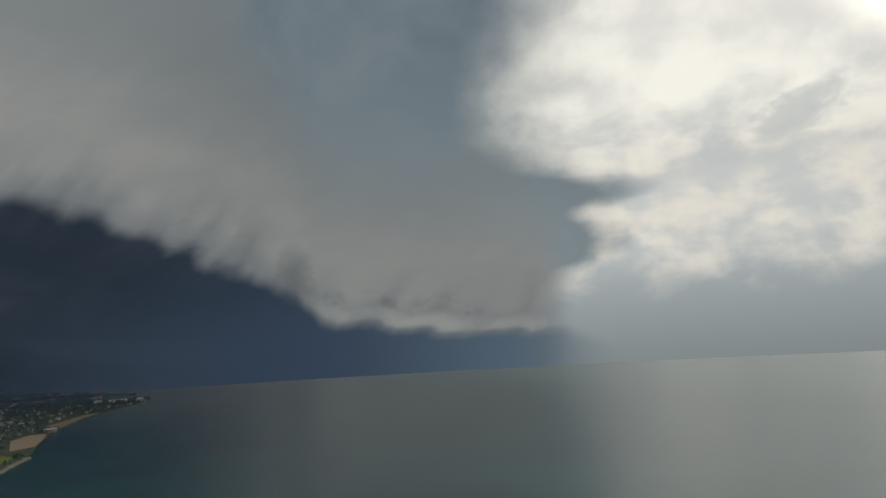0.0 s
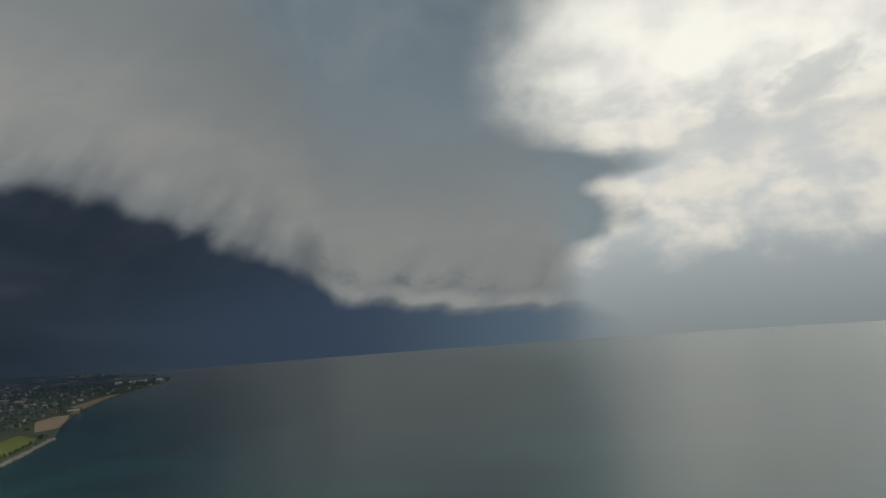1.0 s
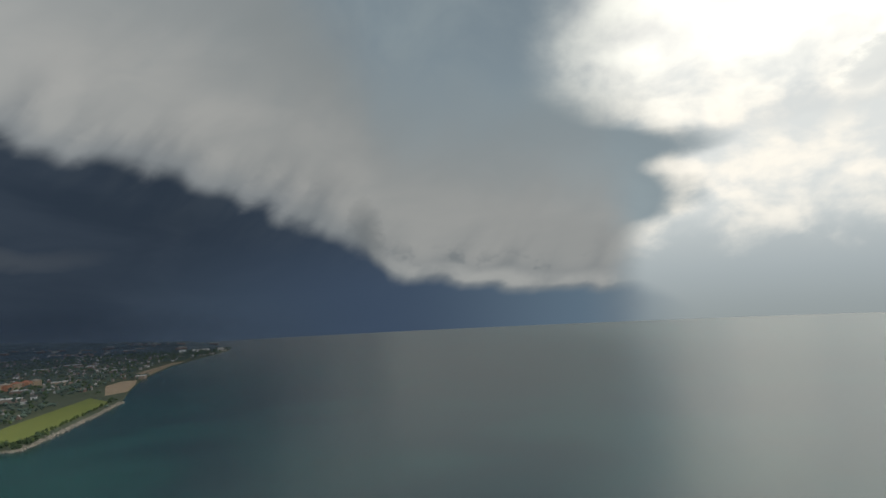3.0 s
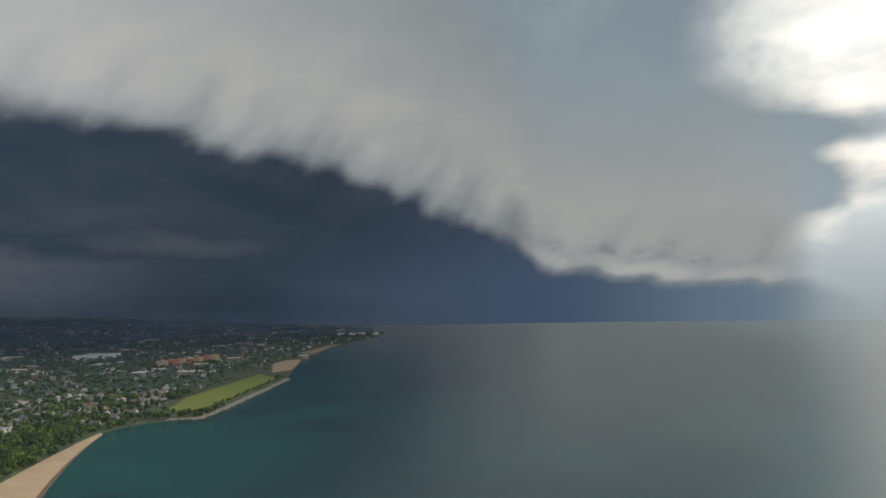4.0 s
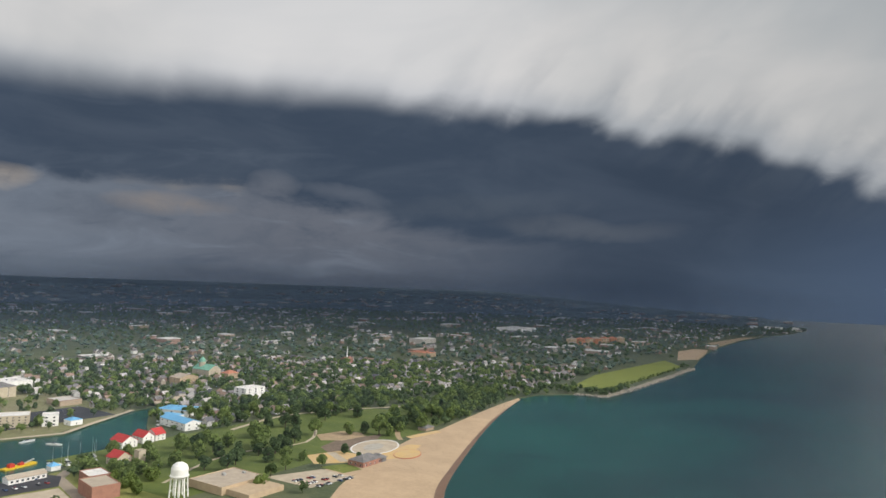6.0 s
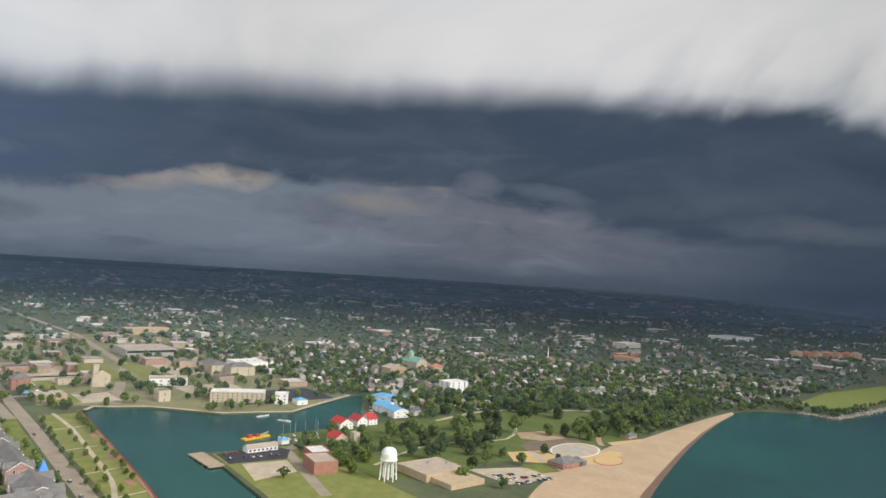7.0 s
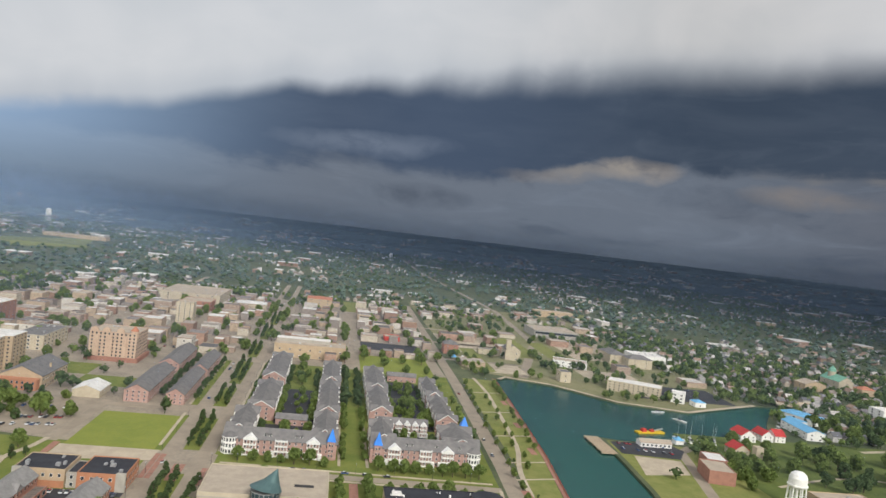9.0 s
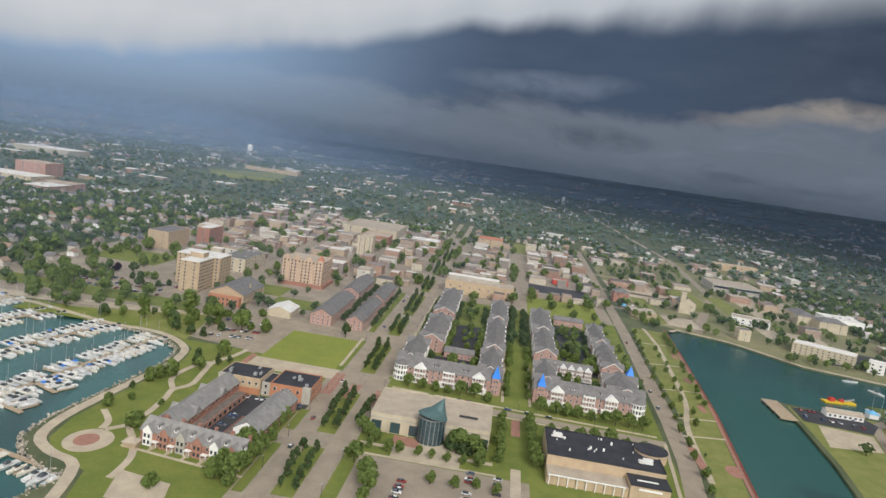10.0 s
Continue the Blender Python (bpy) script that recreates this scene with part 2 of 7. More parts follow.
# ---- materials ----
def material(name, colour, second=None, size=4.0, rough=0.85, bump=0.15, metal=0.0, fine=0.35, spread=0.0):
    """A worn surface: two colours mixed by broad stains and grain. size: metres of the broad stains; spread: change from piece to piece."""
    m = bpy.data.materials.new(name)
    m.use_nodes = True
    k = Nodes(m.node_tree)
    bsdf = m.node_tree.nodes["Principled BSDF"]
    geo = m.node_tree.nodes.new("ShaderNodeNewGeometry")
    broad = k.noise(geo.outputs["Position"], 1.0 / size, 5, 0.6)
    grain = k.noise(geo.outputs["Position"], 9.0 / size, 4, 0.65)
    second = second or tuple(c * 0.72 for c in colour)
    f = k.step(k.add(k.mul(broad, 1.0 - fine), k.mul(grain, fine)), 0.36, 0.64)
    col = k.mix(f, second, colour)
    if spread:
        info = m.node_tree.nodes.new("ShaderNodeObjectInfo")
        r = k.add(k.mul(k.math("FRACT", k.add(info.outputs["Random"], geo.outputs["Random Per Island"])), 2 * spread), 1.0 - spread)
        n = m.node_tree.nodes.new("ShaderNodeVectorMath")
        n.operation = "SCALE"
        k.link(col, n.inputs[0])
        k.link(r, n.inputs["Scale"])
        col = n.outputs[0]
    k.link(col, bsdf.inputs["Base Color"])
    k.link(k.step(grain, 0.2, 0.8, max(rough - 0.12, 0.05), min(rough + 0.08, 1.0)), bsdf.inputs["Roughness"])
    bsdf.inputs["Metallic"].default_value = metal
    bsdf.inputs["Specular IOR Level"].default_value = 0.3
    if bump:
        b = m.node_tree.nodes.new("ShaderNodeBump")
        b.inputs["Strength"].default_value, b.inputs["Distance"].default_value = bump, size * 0.05
        k.link(grain, b.inputs["Height"])
        k.link(b.outputs[0], bsdf.inputs["Normal"])
    return m


def palette(name, colours, size=3.0, rough=0.85):
    """Pieces of one mesh or objects of one kind, each with a colour picked from a list."""
    m = material(name, (0.5, 0.5, 0.5), size=size, rough=rough)
    k = Nodes(m.node_tree)
    bsdf = m.node_tree.nodes["Principled BSDF"]
    old = bsdf.inputs["Base Color"].links[0].from_socket
    info = m.node_tree.nodes.new("ShaderNodeObjectInfo")
    geo = m.node_tree.nodes.new("ShaderNodeNewGeometry")
    ramp = m.node_tree.nodes.new("ShaderNodeValToRGB")
    ramp.color_ramp.interpolation = "CONSTANT"
    while len(ramp.color_ramp.elements) < len(colours):
        ramp.color_ramp.elements.new(0.5)
    for i, (e, c) in enumerate(zip(ramp.color_ramp.elements, colours)):
        e.position, e.color = i / len(colours), (*c, 1)
    k.link(k.math("FRACT", k.add(info.outputs["Random"], geo.outputs["Random Per Island"])), ramp.inputs[0])
    n = m.node_tree.nodes.new("ShaderNodeMix")
    n.data_type, n.blend_type = "RGBA", "MULTIPLY"
    n.inputs[0].default_value = 1.0
    k.link(ramp.outputs[0], n.inputs[6])
    g = m.node_tree.nodes.new("ShaderNodeVectorMath")
    g.operation = "SCALE"
    g.inputs["Scale"].default_value = 2.3
    k.link(old, g.inputs[0])
    k.link(g.outputs[0], n.inputs[7])
    k.link(n.outputs[2], bsdf.inputs["Base Color"])
    return m


GRASS = material("grass", (0.178, 0.195, 0.045), (0.115, 0.15, 0.03), 14, 0.95, 0.4)
YARD = material("yard_ground", (0.235, 0.215, 0.125), (0.150, 0.160, 0.065), 60, 0.95, 0.3, fine=0.4)
PARK = material("park_grass", (0.118, 0.145, 0.036), (0.080, 0.112, 0.027), 20, 0.95, 0.4)
LAWN = material("lawn", (0.215, 0.235, 0.048), (0.165, 0.20, 0.038), 22, 0.95, 0.3, fine=0.5)
DRY = material("dry_grass", (0.215, 0.215, 0.068), (0.15, 0.175, 0.045), 9, 0.95, 0.3)
SOIL = material("town_ground", (0.115, 0.125, 0.066), (0.062, 0.082, 0.042), 45, 0.95, 0.3)
SAND = material("sand", (0.47, 0.345, 0.225), (0.39, 0.285, 0.185), 25, 0.95, 0.2, fine=0.5)
EARTH = material("raw_earth", (0.20, 0.15, 0.11), (0.14, 0.105, 0.08), 6, 0.95, 0.3)
WET_SAND = material("wet_sand", (0.20, 0.125, 0.085), (0.15, 0.095, 0.065), 12, 0.5, 0.1, fine=0.5)
DIRT = material("bare_dirt", (0.42, 0.31, 0.19), (0.30, 0.225, 0.14), 8, 0.95, 0.3)
GOLD = material("gold_sand", (0.56, 0.38, 0.16), (0.50, 0.36, 0.20), 10, 0.95, 0.2)
ASPHALT = material("asphalt", (0.325, 0.270, 0.208), (0.252, 0.210, 0.164), 12, 0.9, 0.1)
TAR = material("dark_asphalt", (0.055, 0.055, 0.06), (0.038, 0.038, 0.043), 10, 0.9, 0.1)
CONCRETE = material("concrete", (0.48, 0.405, 0.305), (0.375, 0.315, 0.24), 8, 0.9, 0.1)
PAVER = material("brick_paving", (0.36, 0.185, 0.14), (0.28, 0.145, 0.11), 3, 0.9, 0.2)
ROCK = material("riprap_stone", (0.42, 0.37, 0.30), (0.22, 0.20, 0.17), 2, 0.95, 0.6, spread=0.3)
BRICK_PINK = material("weathered_pink_brick", (0.42, 0.275, 0.24), (0.34, 0.215, 0.185), 3, 0.9, 0.2)
BRICK_RED = material("red_brick", (0.36, 0.185, 0.135), (0.28, 0.145, 0.11), 3, 0.9, 0.2)
BRICK_ORANGE = material("orange_brick", (0.46, 0.215, 0.12), (0.38, 0.175, 0.10), 3, 0.9, 0.2)
BRICK_TAN = material("tan_brick", (0.47, 0.365, 0.245), (0.40, 0.305, 0.205), 4, 0.9, 0.15)
STONE_CREAM = material("cream_stone", (0.50, 0.44, 0.33), (0.43, 0.37, 0.28), 5, 0.9, 0.12)
STONE_GREY = material("grey_stone", (0.42, 0.39, 0.34), (0.33, 0.31, 0.27), 5, 0.9, 0.15)
PINK_RENDER = material("salmon_render", (0.52, 0.385, 0.285), (0.46, 0.335, 0.25), 6, 0.9, 0.08)
BOAT_WHITE = palette("boat_gelcoat", [(0.62, 0.61, 0.59), (0.56, 0.55, 0.53), (0.66, 0.65, 0.62), (0.60, 0.56, 0.48), (0.64, 0.64, 0.64), (0.50, 0.50, 0.51)], 3, 0.4)
TOWN_PAVE = material("town_paving", (0.335, 0.282, 0.218), (0.232, 0.195, 0.155), 18, 0.9, 0.1, fine=0.5)
WHITE = material("white_paint", (0.80, 0.79, 0.76), (0.70, 0.69, 0.66), 4, 0.7, 0.05)
WHITE_ROOF = material("white_membrane", (0.72, 0.70, 0.67), (0.56, 0.54, 0.51), 7, 0.8, 0.05)
GREY_ROOF = material("grey_shingle", (0.195, 0.185, 0.180), (0.135, 0.13, 0.13), 3.5, 0.95, 0.4)
TERRACE = material("roof_terrace", (0.22, 0.18, 0.15), (0.11, 0.09, 0.08), 2.5, 0.95, 0.3)
LIGHT_ROOF = material("pale_grey_shingle", (0.27, 0.26, 0.25), (0.20, 0.192, 0.186), 3.0, 0.95, 0.4)
BLACK_ROOF = material("black_membrane", (0.042, 0.043, 0.052), (0.028, 0.029, 0.036), 6, 0.85, 0.1)
GRAVEL_ROOF = material("gravel_roof", (0.44, 0.37, 0.29), (0.35, 0.295, 0.235), 7, 0.95, 0.2)
BLUE_ROOF = material("blue_metal_roof", (0.17, 0.42, 0.66), (0.13, 0.35, 0.58), 6, 0.5, 0.05)
BLUE_SPIRE = material("bright_blue_metal", (0.03, 0.22, 0.72), (0.025, 0.17, 0.60), 3, 0.45, 0.05)
RED_ROOF = material("red_shingle", (0.48, 0.055, 0.05), (0.38, 0.04, 0.04), 3, 0.85, 0.3)
ORANGE_ROOF = material("orange_tile_roof", (0.46, 0.20, 0.12), (0.38, 0.16, 0.10), 4, 0.8, 0.2)
COPPER = material("green_copper", (0.22, 0.46, 0.33), (0.17, 0.36, 0.27), 4, 0.7, 0.1)
TEAL_ROOF = material("slate_green_metal", (0.10, 0.165, 0.165), (0.075, 0.13, 0.13), 4, 0.5, 0.05, 0.3)
WOOD = material("weathered_timber", (0.42, 0.33, 0.23), (0.31, 0.24, 0.17), 2, 0.9, 0.3)
STEEL = material("galvanised_steel", (0.5, 0.5, 0.5), (0.4, 0.4, 0.4), 2, 0.5, 0.05, 0.6)
BARK = material("bark", (0.12, 0.09, 0.065), (0.07, 0.055, 0.04), 0.8, 0.95, 0.6)
LEAF = material("leaves", (0.205, 0.265, 0.076), (0.140, 0.198, 0.058), 3.0, 0.9, 0.0, spread=0.28)
LEAF_DARK = material("dark_leaves", (0.112, 0.160, 0.062), (0.076, 0.118, 0.050), 3.0, 0.9, 0.0, spread=0.22)
LEAF_PURPLE = material("purple_leaves", (0.05, 0.03, 0.045), (0.03, 0.018, 0.03), 3.0, 0.9, 0.0, spread=0.3)
# leaf green shifted towards blue, with the haze put into the colour
HAZED_FOREST = material("hazed_far_woods", (0.116, 0.160, 0.118), (0.090, 0.130, 0.102), 60.0, 0.95, 0.0, spread=0.25)
# blue-grey of distant haze is painted into the next two base colours
HAZED_HORIZON = material("horizon_woods", (0.150, 0.200, 0.212), (0.118, 0.164, 0.178), 300.0, 0.95, 0.0, spread=0.15)
HAZED_LAND = material("hazed_far_land", (0.150, 0.200, 0.212), (0.118, 0.164, 0.178), 260.0, 0.95, 0.0)
for leafy in (LEAF, LEAF_DARK, LEAF_PURPLE):
    k = Nodes(leafy.node_tree)
    bsdf = leafy.node_tree.nodes["Principled BSDF"]
    thin = leafy.node_tree.nodes.new("ShaderNodeBsdfTranslucent")
    k.link(bsdf.inputs["Base Color"].links[0].from_socket, thin.inputs[0])
    both_sides = leafy.node_tree.nodes.new("ShaderNodeMixShader")
    both_sides.inputs[0].default_value = 0.45
    k.link(bsdf.outputs[0], both_sides.inputs[1])
    k.link(thin.outputs[0], both_sides.inputs[2])
    k.link(both_sides.outputs[0], leafy.node_tree.nodes["Material Output"].inputs[0])
HOUSE_WALL = palette("house_siding", [(0.66, 0.65, 0.63), (0.40, 0.37, 0.33), (0.44, 0.43, 0.42), (0.26, 0.18, 0.14), (0.34, 0.29, 0.24), (0.46, 0.43, 0.37)])
HOUSE_ROOF = palette("house_shingles", [(0.16, 0.15, 0.15), (0.24, 0.20, 0.17), (0.30, 0.28, 0.27), (0.12, 0.12, 0.13), (0.28, 0.20, 0.15), (0.46, 0.43, 0.40)])
SHED_ROOF = palette("flat_roofs", [(0.48, 0.45, 0.41), (0.33, 0.29, 0.25), (0.62, 0.60, 0.57), (0.22, 0.20, 0.19), (0.40, 0.35, 0.29), (0.12, 0.115, 0.115), (0.27, 0.24, 0.22)])
SHOP_WALL = palette("shop_fronts", [(0.38, 0.30, 0.22), (0.26, 0.17, 0.13), (0.46, 0.41, 0.33), (0.32, 0.25, 0.20), (0.50, 0.47, 0.42), (0.33, 0.22, 0.17), (0.24, 0.21, 0.19)])
CAR_PAINT = palette("car_paint", [(0.55, 0.55, 0.56), (0.04, 0.04, 0.05), (0.68, 0.68, 0.67), (0.28, 0.03, 0.03), (0.12, 0.13, 0.16), (0.05, 0.09, 0.2)], 2, 0.35)

GLASS = material("window_glass", (0.045, 0.055, 0.065), (0.03, 0.038, 0.045), 3, 0.12, 0.0)
GLASS.node_tree.nodes["Principled BSDF"].inputs["Specular IOR Level"].default_value = 0.7
TINT = material("tower_glass", (0.045, 0.075, 0.085), (0.03, 0.055, 0.065), 4, 0.10, 0.0)
TINT.node_tree.nodes["Principled BSDF"].inputs["Specular IOR Level"].default_value = 0.8


def water_material():
    m = bpy.data.materials.new("lake_water")
    m.use_nodes = True
    k = Nodes(m.node_tree)
    bsdf = m.node_tree.nodes["Principled BSDF"]
    geo = m.node_tree.nodes.new("ShaderNodeNewGeometry")
    pos = geo.outputs["Position"]
    shoal = k.step(k.noise(pos, 0.004, 4, 0.55, 0.5), 0.40, 0.62)
    weed = k.step(k.noise(pos, 0.011, 5, 0.6, 0.8), 0.56, 0.68, 0.0, 0.55)
    col = k.mix(shoal, (0.006, 0.028, 0.036), (0.009, 0.046, 0.050))
    sep = m.node_tree.nodes.new("ShaderNodeSeparateXYZ")
    k.link(pos, sep.inputs[0])
    shallow = k.step(k.add(sep.outputs[0], k.mul(k.noise(pos, 0.006, 3), 160.0)), 40.0, -260.0)
    # base colour is lighter south of y -60, painted for the marina's sky reflection
    col = k.mix(k.mul(shallow, k.step(sep.outputs[1], 1400.0, 450.0, 0.35, 0.9)), col, k.mix(k.step(sep.outputs[1], -60.0, -180.0), k.mix(shoal, (0.012, 0.064, 0.052), (0.017, 0.088, 0.072)), (0.024, 0.105, 0.100)))
    col = k.mix(weed, col, (0.005, 0.020, 0.023))
    k.link(col, bsdf.inputs["Base Color"])
    bsdf.inputs["Roughness"].default_value = 0.27
    bsdf.inputs["Specular Tint"].default_value = (0.78, 0.96, 0.98, 1.0)
    bsdf.inputs["Specular IOR Level"].default_value = 0.5
    bsdf.inputs["IOR"].default_value = 1.6
    ripple = k.add(k.noise(pos, 0.22, 3, 0.6, 0.4), k.mul(k.noise(pos, 0.045, 2, 0.5), 1.5))
    b = m.node_tree.nodes.new("ShaderNodeBump")
    b.inputs["Strength"].default_value, b.inputs["Distance"].default_value = 0.07, 1.0
    k.link(ripple, b.inputs["Height"])
    k.link(k.vec(0.0, 0.0, 1.0), b.inputs["Normal"])
    k.link(b.outputs[0], bsdf.inputs["Normal"])
    return m


WATER = water_material()


def cloud_material():
    """Cloud with the sky's colour painted as emission, by direction from EYE, to fit the camera's view."""
    m = bpy.data.materials.new("storm_cloud")
    m.use_nodes = True
    tree_ = m.node_tree
    tree_.nodes.remove(tree_.nodes["Principled BSDF"])
    k = Nodes(tree_)
    geo = tree_.nodes.new("ShaderNodeNewGeometry")
    far = tree_.nodes.new("ShaderNodeVectorMath")
    far.operation = "SUBTRACT"
    k.link(geo.outputs["Position"], far.inputs[0])
    far.inputs[1].default_value = EYE
    unit = tree_.nodes.new("ShaderNodeVectorMath")
    unit.operation = "NORMALIZE"
    k.link(far.outputs[0], unit.inputs[0])
    glow = tree_.nodes.new("ShaderNodeEmission")
    k.link(storm_sky(k, unit.outputs[0]), glow.inputs[0])
    k.link(glow.outputs[0], tree_.nodes["Material Output"].inputs[0])
    m.cycles.emission_sampling = "NONE"
    return m


CLOUD = cloud_material()


# ---- mesh helpers ----
class Form:
    """Collects corners and faces of one mesh."""

    def __init__(self):
        self.v, self.f, self.m = [], [], []

    def face(self, pts, m=0):
        i = len(self.v)
        self.v += [tuple(p) for p in pts]
        self.f.append(tuple(range(i, i + len(pts))))
        self.m.append(m)

    def solid(self, pts, faces, m=0):
        i = len(self.v)
        self.v += [tuple(p) for p in pts]
        self.f += [tuple(i + j for j in q) for q in faces]
        self.m += [m] * len(faces)
        return self

    def box(self, x0, x1, y0, y1, z0, z1, m=0):
        p = [(x, y, z) for z in (z0, z1) for x, y in ((x0, y0), (x1, y0), (x1, y1), (x0, y1))]
        return self.solid(p, [(3, 2, 1, 0), (4, 5, 6, 7), (0, 1, 5, 4), (1, 2, 6, 5), (2, 3, 7, 6), (3, 0, 4, 7)], m)

    def gable(self, x0, x1, y0, y1, z0, z1, along="x", m=0, thick=0.25):
        """A saddle roof, solid, with its ridge along x or y."""
        if along == "x":
            yc = (y0 + y1) / 2
            p = [(x, y, z) for x in (x0, x1) for y, z in ((y0, z0), (y1, z0), (y1, z0 + thick), (yc, z1), (y0, z0 + thick))]
        else:
            xc = (x0 + x1) / 2
            p = [(x, y, z) for y in (y1, y0) for x, z in ((x0, z0), (x1, z0), (x1, z0 + thick), (xc, z1), (x0, z0 + thick))]
        return self.solid(p, [(0, 1, 2, 3, 4), (9, 8, 7, 6, 5), (0, 5, 6, 1), (1, 6, 7, 2), (2, 7, 8, 3), (3, 8, 9, 4), (4, 9, 5, 0)], m)

    def hip(self, x0, x1, y0, y1, z0, z1, m=0):
        w = min(x1 - x0, y1 - y0) / 2
        if x1 - x0 > y1 - y0:
            r = [(x0 + w, (y0 + y1) / 2, z1), (x1 - w, (y0 + y1) / 2, z1)]
            p = [(x0, y0, z0), (x1, y0, z0), (x1, y1, z0), (x0, y1, z0), *r]
            return self.solid(p, [(3, 2, 1, 0), (0, 1, 5, 4), (1, 2, 5), (2, 3, 4, 5), (3, 0, 4)], m)
        r = [((x0 + x1) / 2, y0 + w, z1), ((x0 + x1) / 2, y1 - w, z1)]
        p = [(x0, y0, z0), (x1, y0, z0), (x1, y1, z0), (x0, y1, z0), *r]
        return self.solid(p, [(3, 2, 1, 0), (0, 1, 4), (1, 2, 5, 4), (2, 3, 5), (3, 0, 4, 5)], m)

    def tube(self, x, y, z0, z1, r0, r1, n=12, m=0, start=0.0):
        a = [start + 2 * math.pi * i / n for i in range(n)]
        p = [(x + r0 * math.cos(t), y + r0 * math.sin(t), z0) for t in a] + [(x + r1 * math.cos(t), y + r1 * math.sin(t), z1) for t in a]
        f = [tuple(reversed(range(n))), tuple(range(n, 2 * n))] + [(i, (i + 1) % n, n + (i + 1) % n, n + i) for i in range(n)]
        return self.solid(p, f, m)

    def beam(self, a, b, w, m=0):
        """A square bar from a to b."""
        a, b = Vector(a), Vector(b)
        d = (b - a).normalized()
        s = d.cross(Vector((0, 0, 1)) if abs(d.z) < 0.9 else Vector((1, 0, 0))).normalized() * w / 2
        u = d.cross(s).normalized() * w / 2
        p = [q + i * s + j * u for q in (a, b) for i, j in ((-1, -1), (1, -1), (1, 1), (-1, 1))]
        return self.solid(p, [(0, 1, 2, 3), (7, 6, 5, 4), (0, 4, 5, 1), (1, 5, 6, 2), (2, 6, 7, 3), (3, 7, 4, 0)], m)

    def mesh(self, name, *mats):
        d = bpy.data.meshes.new(name)
        d.from_pydata(self.v, [], self.f)
        for m in mats:
            d.materials.append(m)
        if len(mats) > 1:
            d.polygons.foreach_set("material_index", self.m)
        d.update()
        return d


def root(name, x, y, z, label, category, group="", turn=0.0):
    ob = new(name)
    ob.matrix_basis = pose(x, y, z, 0, 0, turn)
    return tagged(ob, label, category, group)


def part(name, form, mat, parent, label=""):
    data = form.mesh(name, *(mat if isinstance(mat, (list, tuple)) else (mat,))) if isinstance(form, Form) else form
    ob = new(name, data)
    ob.parent = parent
    return tagged(ob, label)


LAND = 1.5      # height of the land over the lake
TAKEN = []      # ground that scattered trees and houses keep off


def take(x0, x1, y0, y1):
    TAKEN.append((min(x0, x1), max(x0, x1), min(y0, y1), max(y0, y1)))


def inside(x, y, poly):
    c = False
    for (ax, ay), (bx, by) in zip(poly, poly[1:] + poly[:1]):
        if (ay > y) != (by > y) and x < (bx - ax) * (y - ay) / (by - ay) + ax:
            c = not c
    return c


# ---- lake and land ----
FLAT, RIM, LIFT = 3600.0, 4990.0, 113.0


def rise(x, y):
    """Bends the far ground inland up so that its rim fits the camera's horizon; the shore stays low."""
    r = np.hypot(x, y)
    inland = np.clip((np.degrees(np.arctan2(-np.asarray(x), np.asarray(y))) - 4) / 24, 0, 1)
    return LIFT * np.clip((r - FLAT) / (RIM - FLAT), 0, 1) ** 1.5 * inland ** 1.5


def lake():
    b = Form()
    rings, n = [0.0, 300, 900, 1800, 2700, 3600, 4990], 96
    b.v = [(r * math.cos(2 * math.pi * i / n), r * math.sin(2 * math.pi * i / n), 0.0) for r in rings[1:] for i in range(n)]
    b.f = [(j * n + i, j * n + n + i, j * n + n + (i + 1) % n, j * n + (i + 1) % n) for j in range(len(rings) - 2) for i in range(n)] + [tuple(range(n))]
    d = b.mesh("water", WATER)
    for p in d.polygons:
        p.use_smooth = True
    tagged(new("water", d), "dark green lake water with soft ripples", "lake", kind="structure")


lake()

NORTH_COAST = [(-345, 3583), (-358, 3217), (-402, 2876), (-430, 2466), (-420, 2000), (-398, 1830), (-375, 1650), (-342, 1450), (-340, 1300), (-340, 1110), (-344, 958), (-385, 950), (-422, 900), (-428, 855)]
BEACH_BACK = [(-428, 855), (-420, 780), (-406, 685), (-395, 620), (-386, 565), (-360, 480), (-346, 410), (-312, 345), (-290, 300)]
BEACH_SEA = [(-422, 850), (-402, 778), (-378, 705), (-349, 625), (-317, 545), (-293, 487), (-270, 440), (-228, 370), (-200, 300)]
HARBOUR = [(-200, 300), (-210, 235), (-300, 204), (-353, 203), (-415, 213), (-480, 219), (-531, 222), (-526, 240), (-528, 285), (-532, 322), (-560, 350), (-574, 372),
           (-578, 404), (-598, 414), (-628, 434), (-666, 462), (-688, 508), (-722, 575), (-745, 575), (-706, 510), (-699, 465), (-659, 390), (-641, 358),
           (-660, 290), (-697, 257), (-715, 239), (-736, 195), (-722, 180), (-623, 173), (-469, 161), (-354, 147), (-250, 138), (-190, 130)]
SOUTH_COAST = [(-185, 0), (-195, -130), (-217, -168), (-248, -158), (-254, -170), (-262, -184), (-275, -195), (-300, -197), (-338, -194), (-384, -190), (-404, -191), (-420, -196),
               (-435, -212), (-442, -228), (-444, -260), (-462, -327), (-470, -379), (-480, -450), (-500, -700), (-560, -1200), (-760, -2000), (-1800, -3118)]


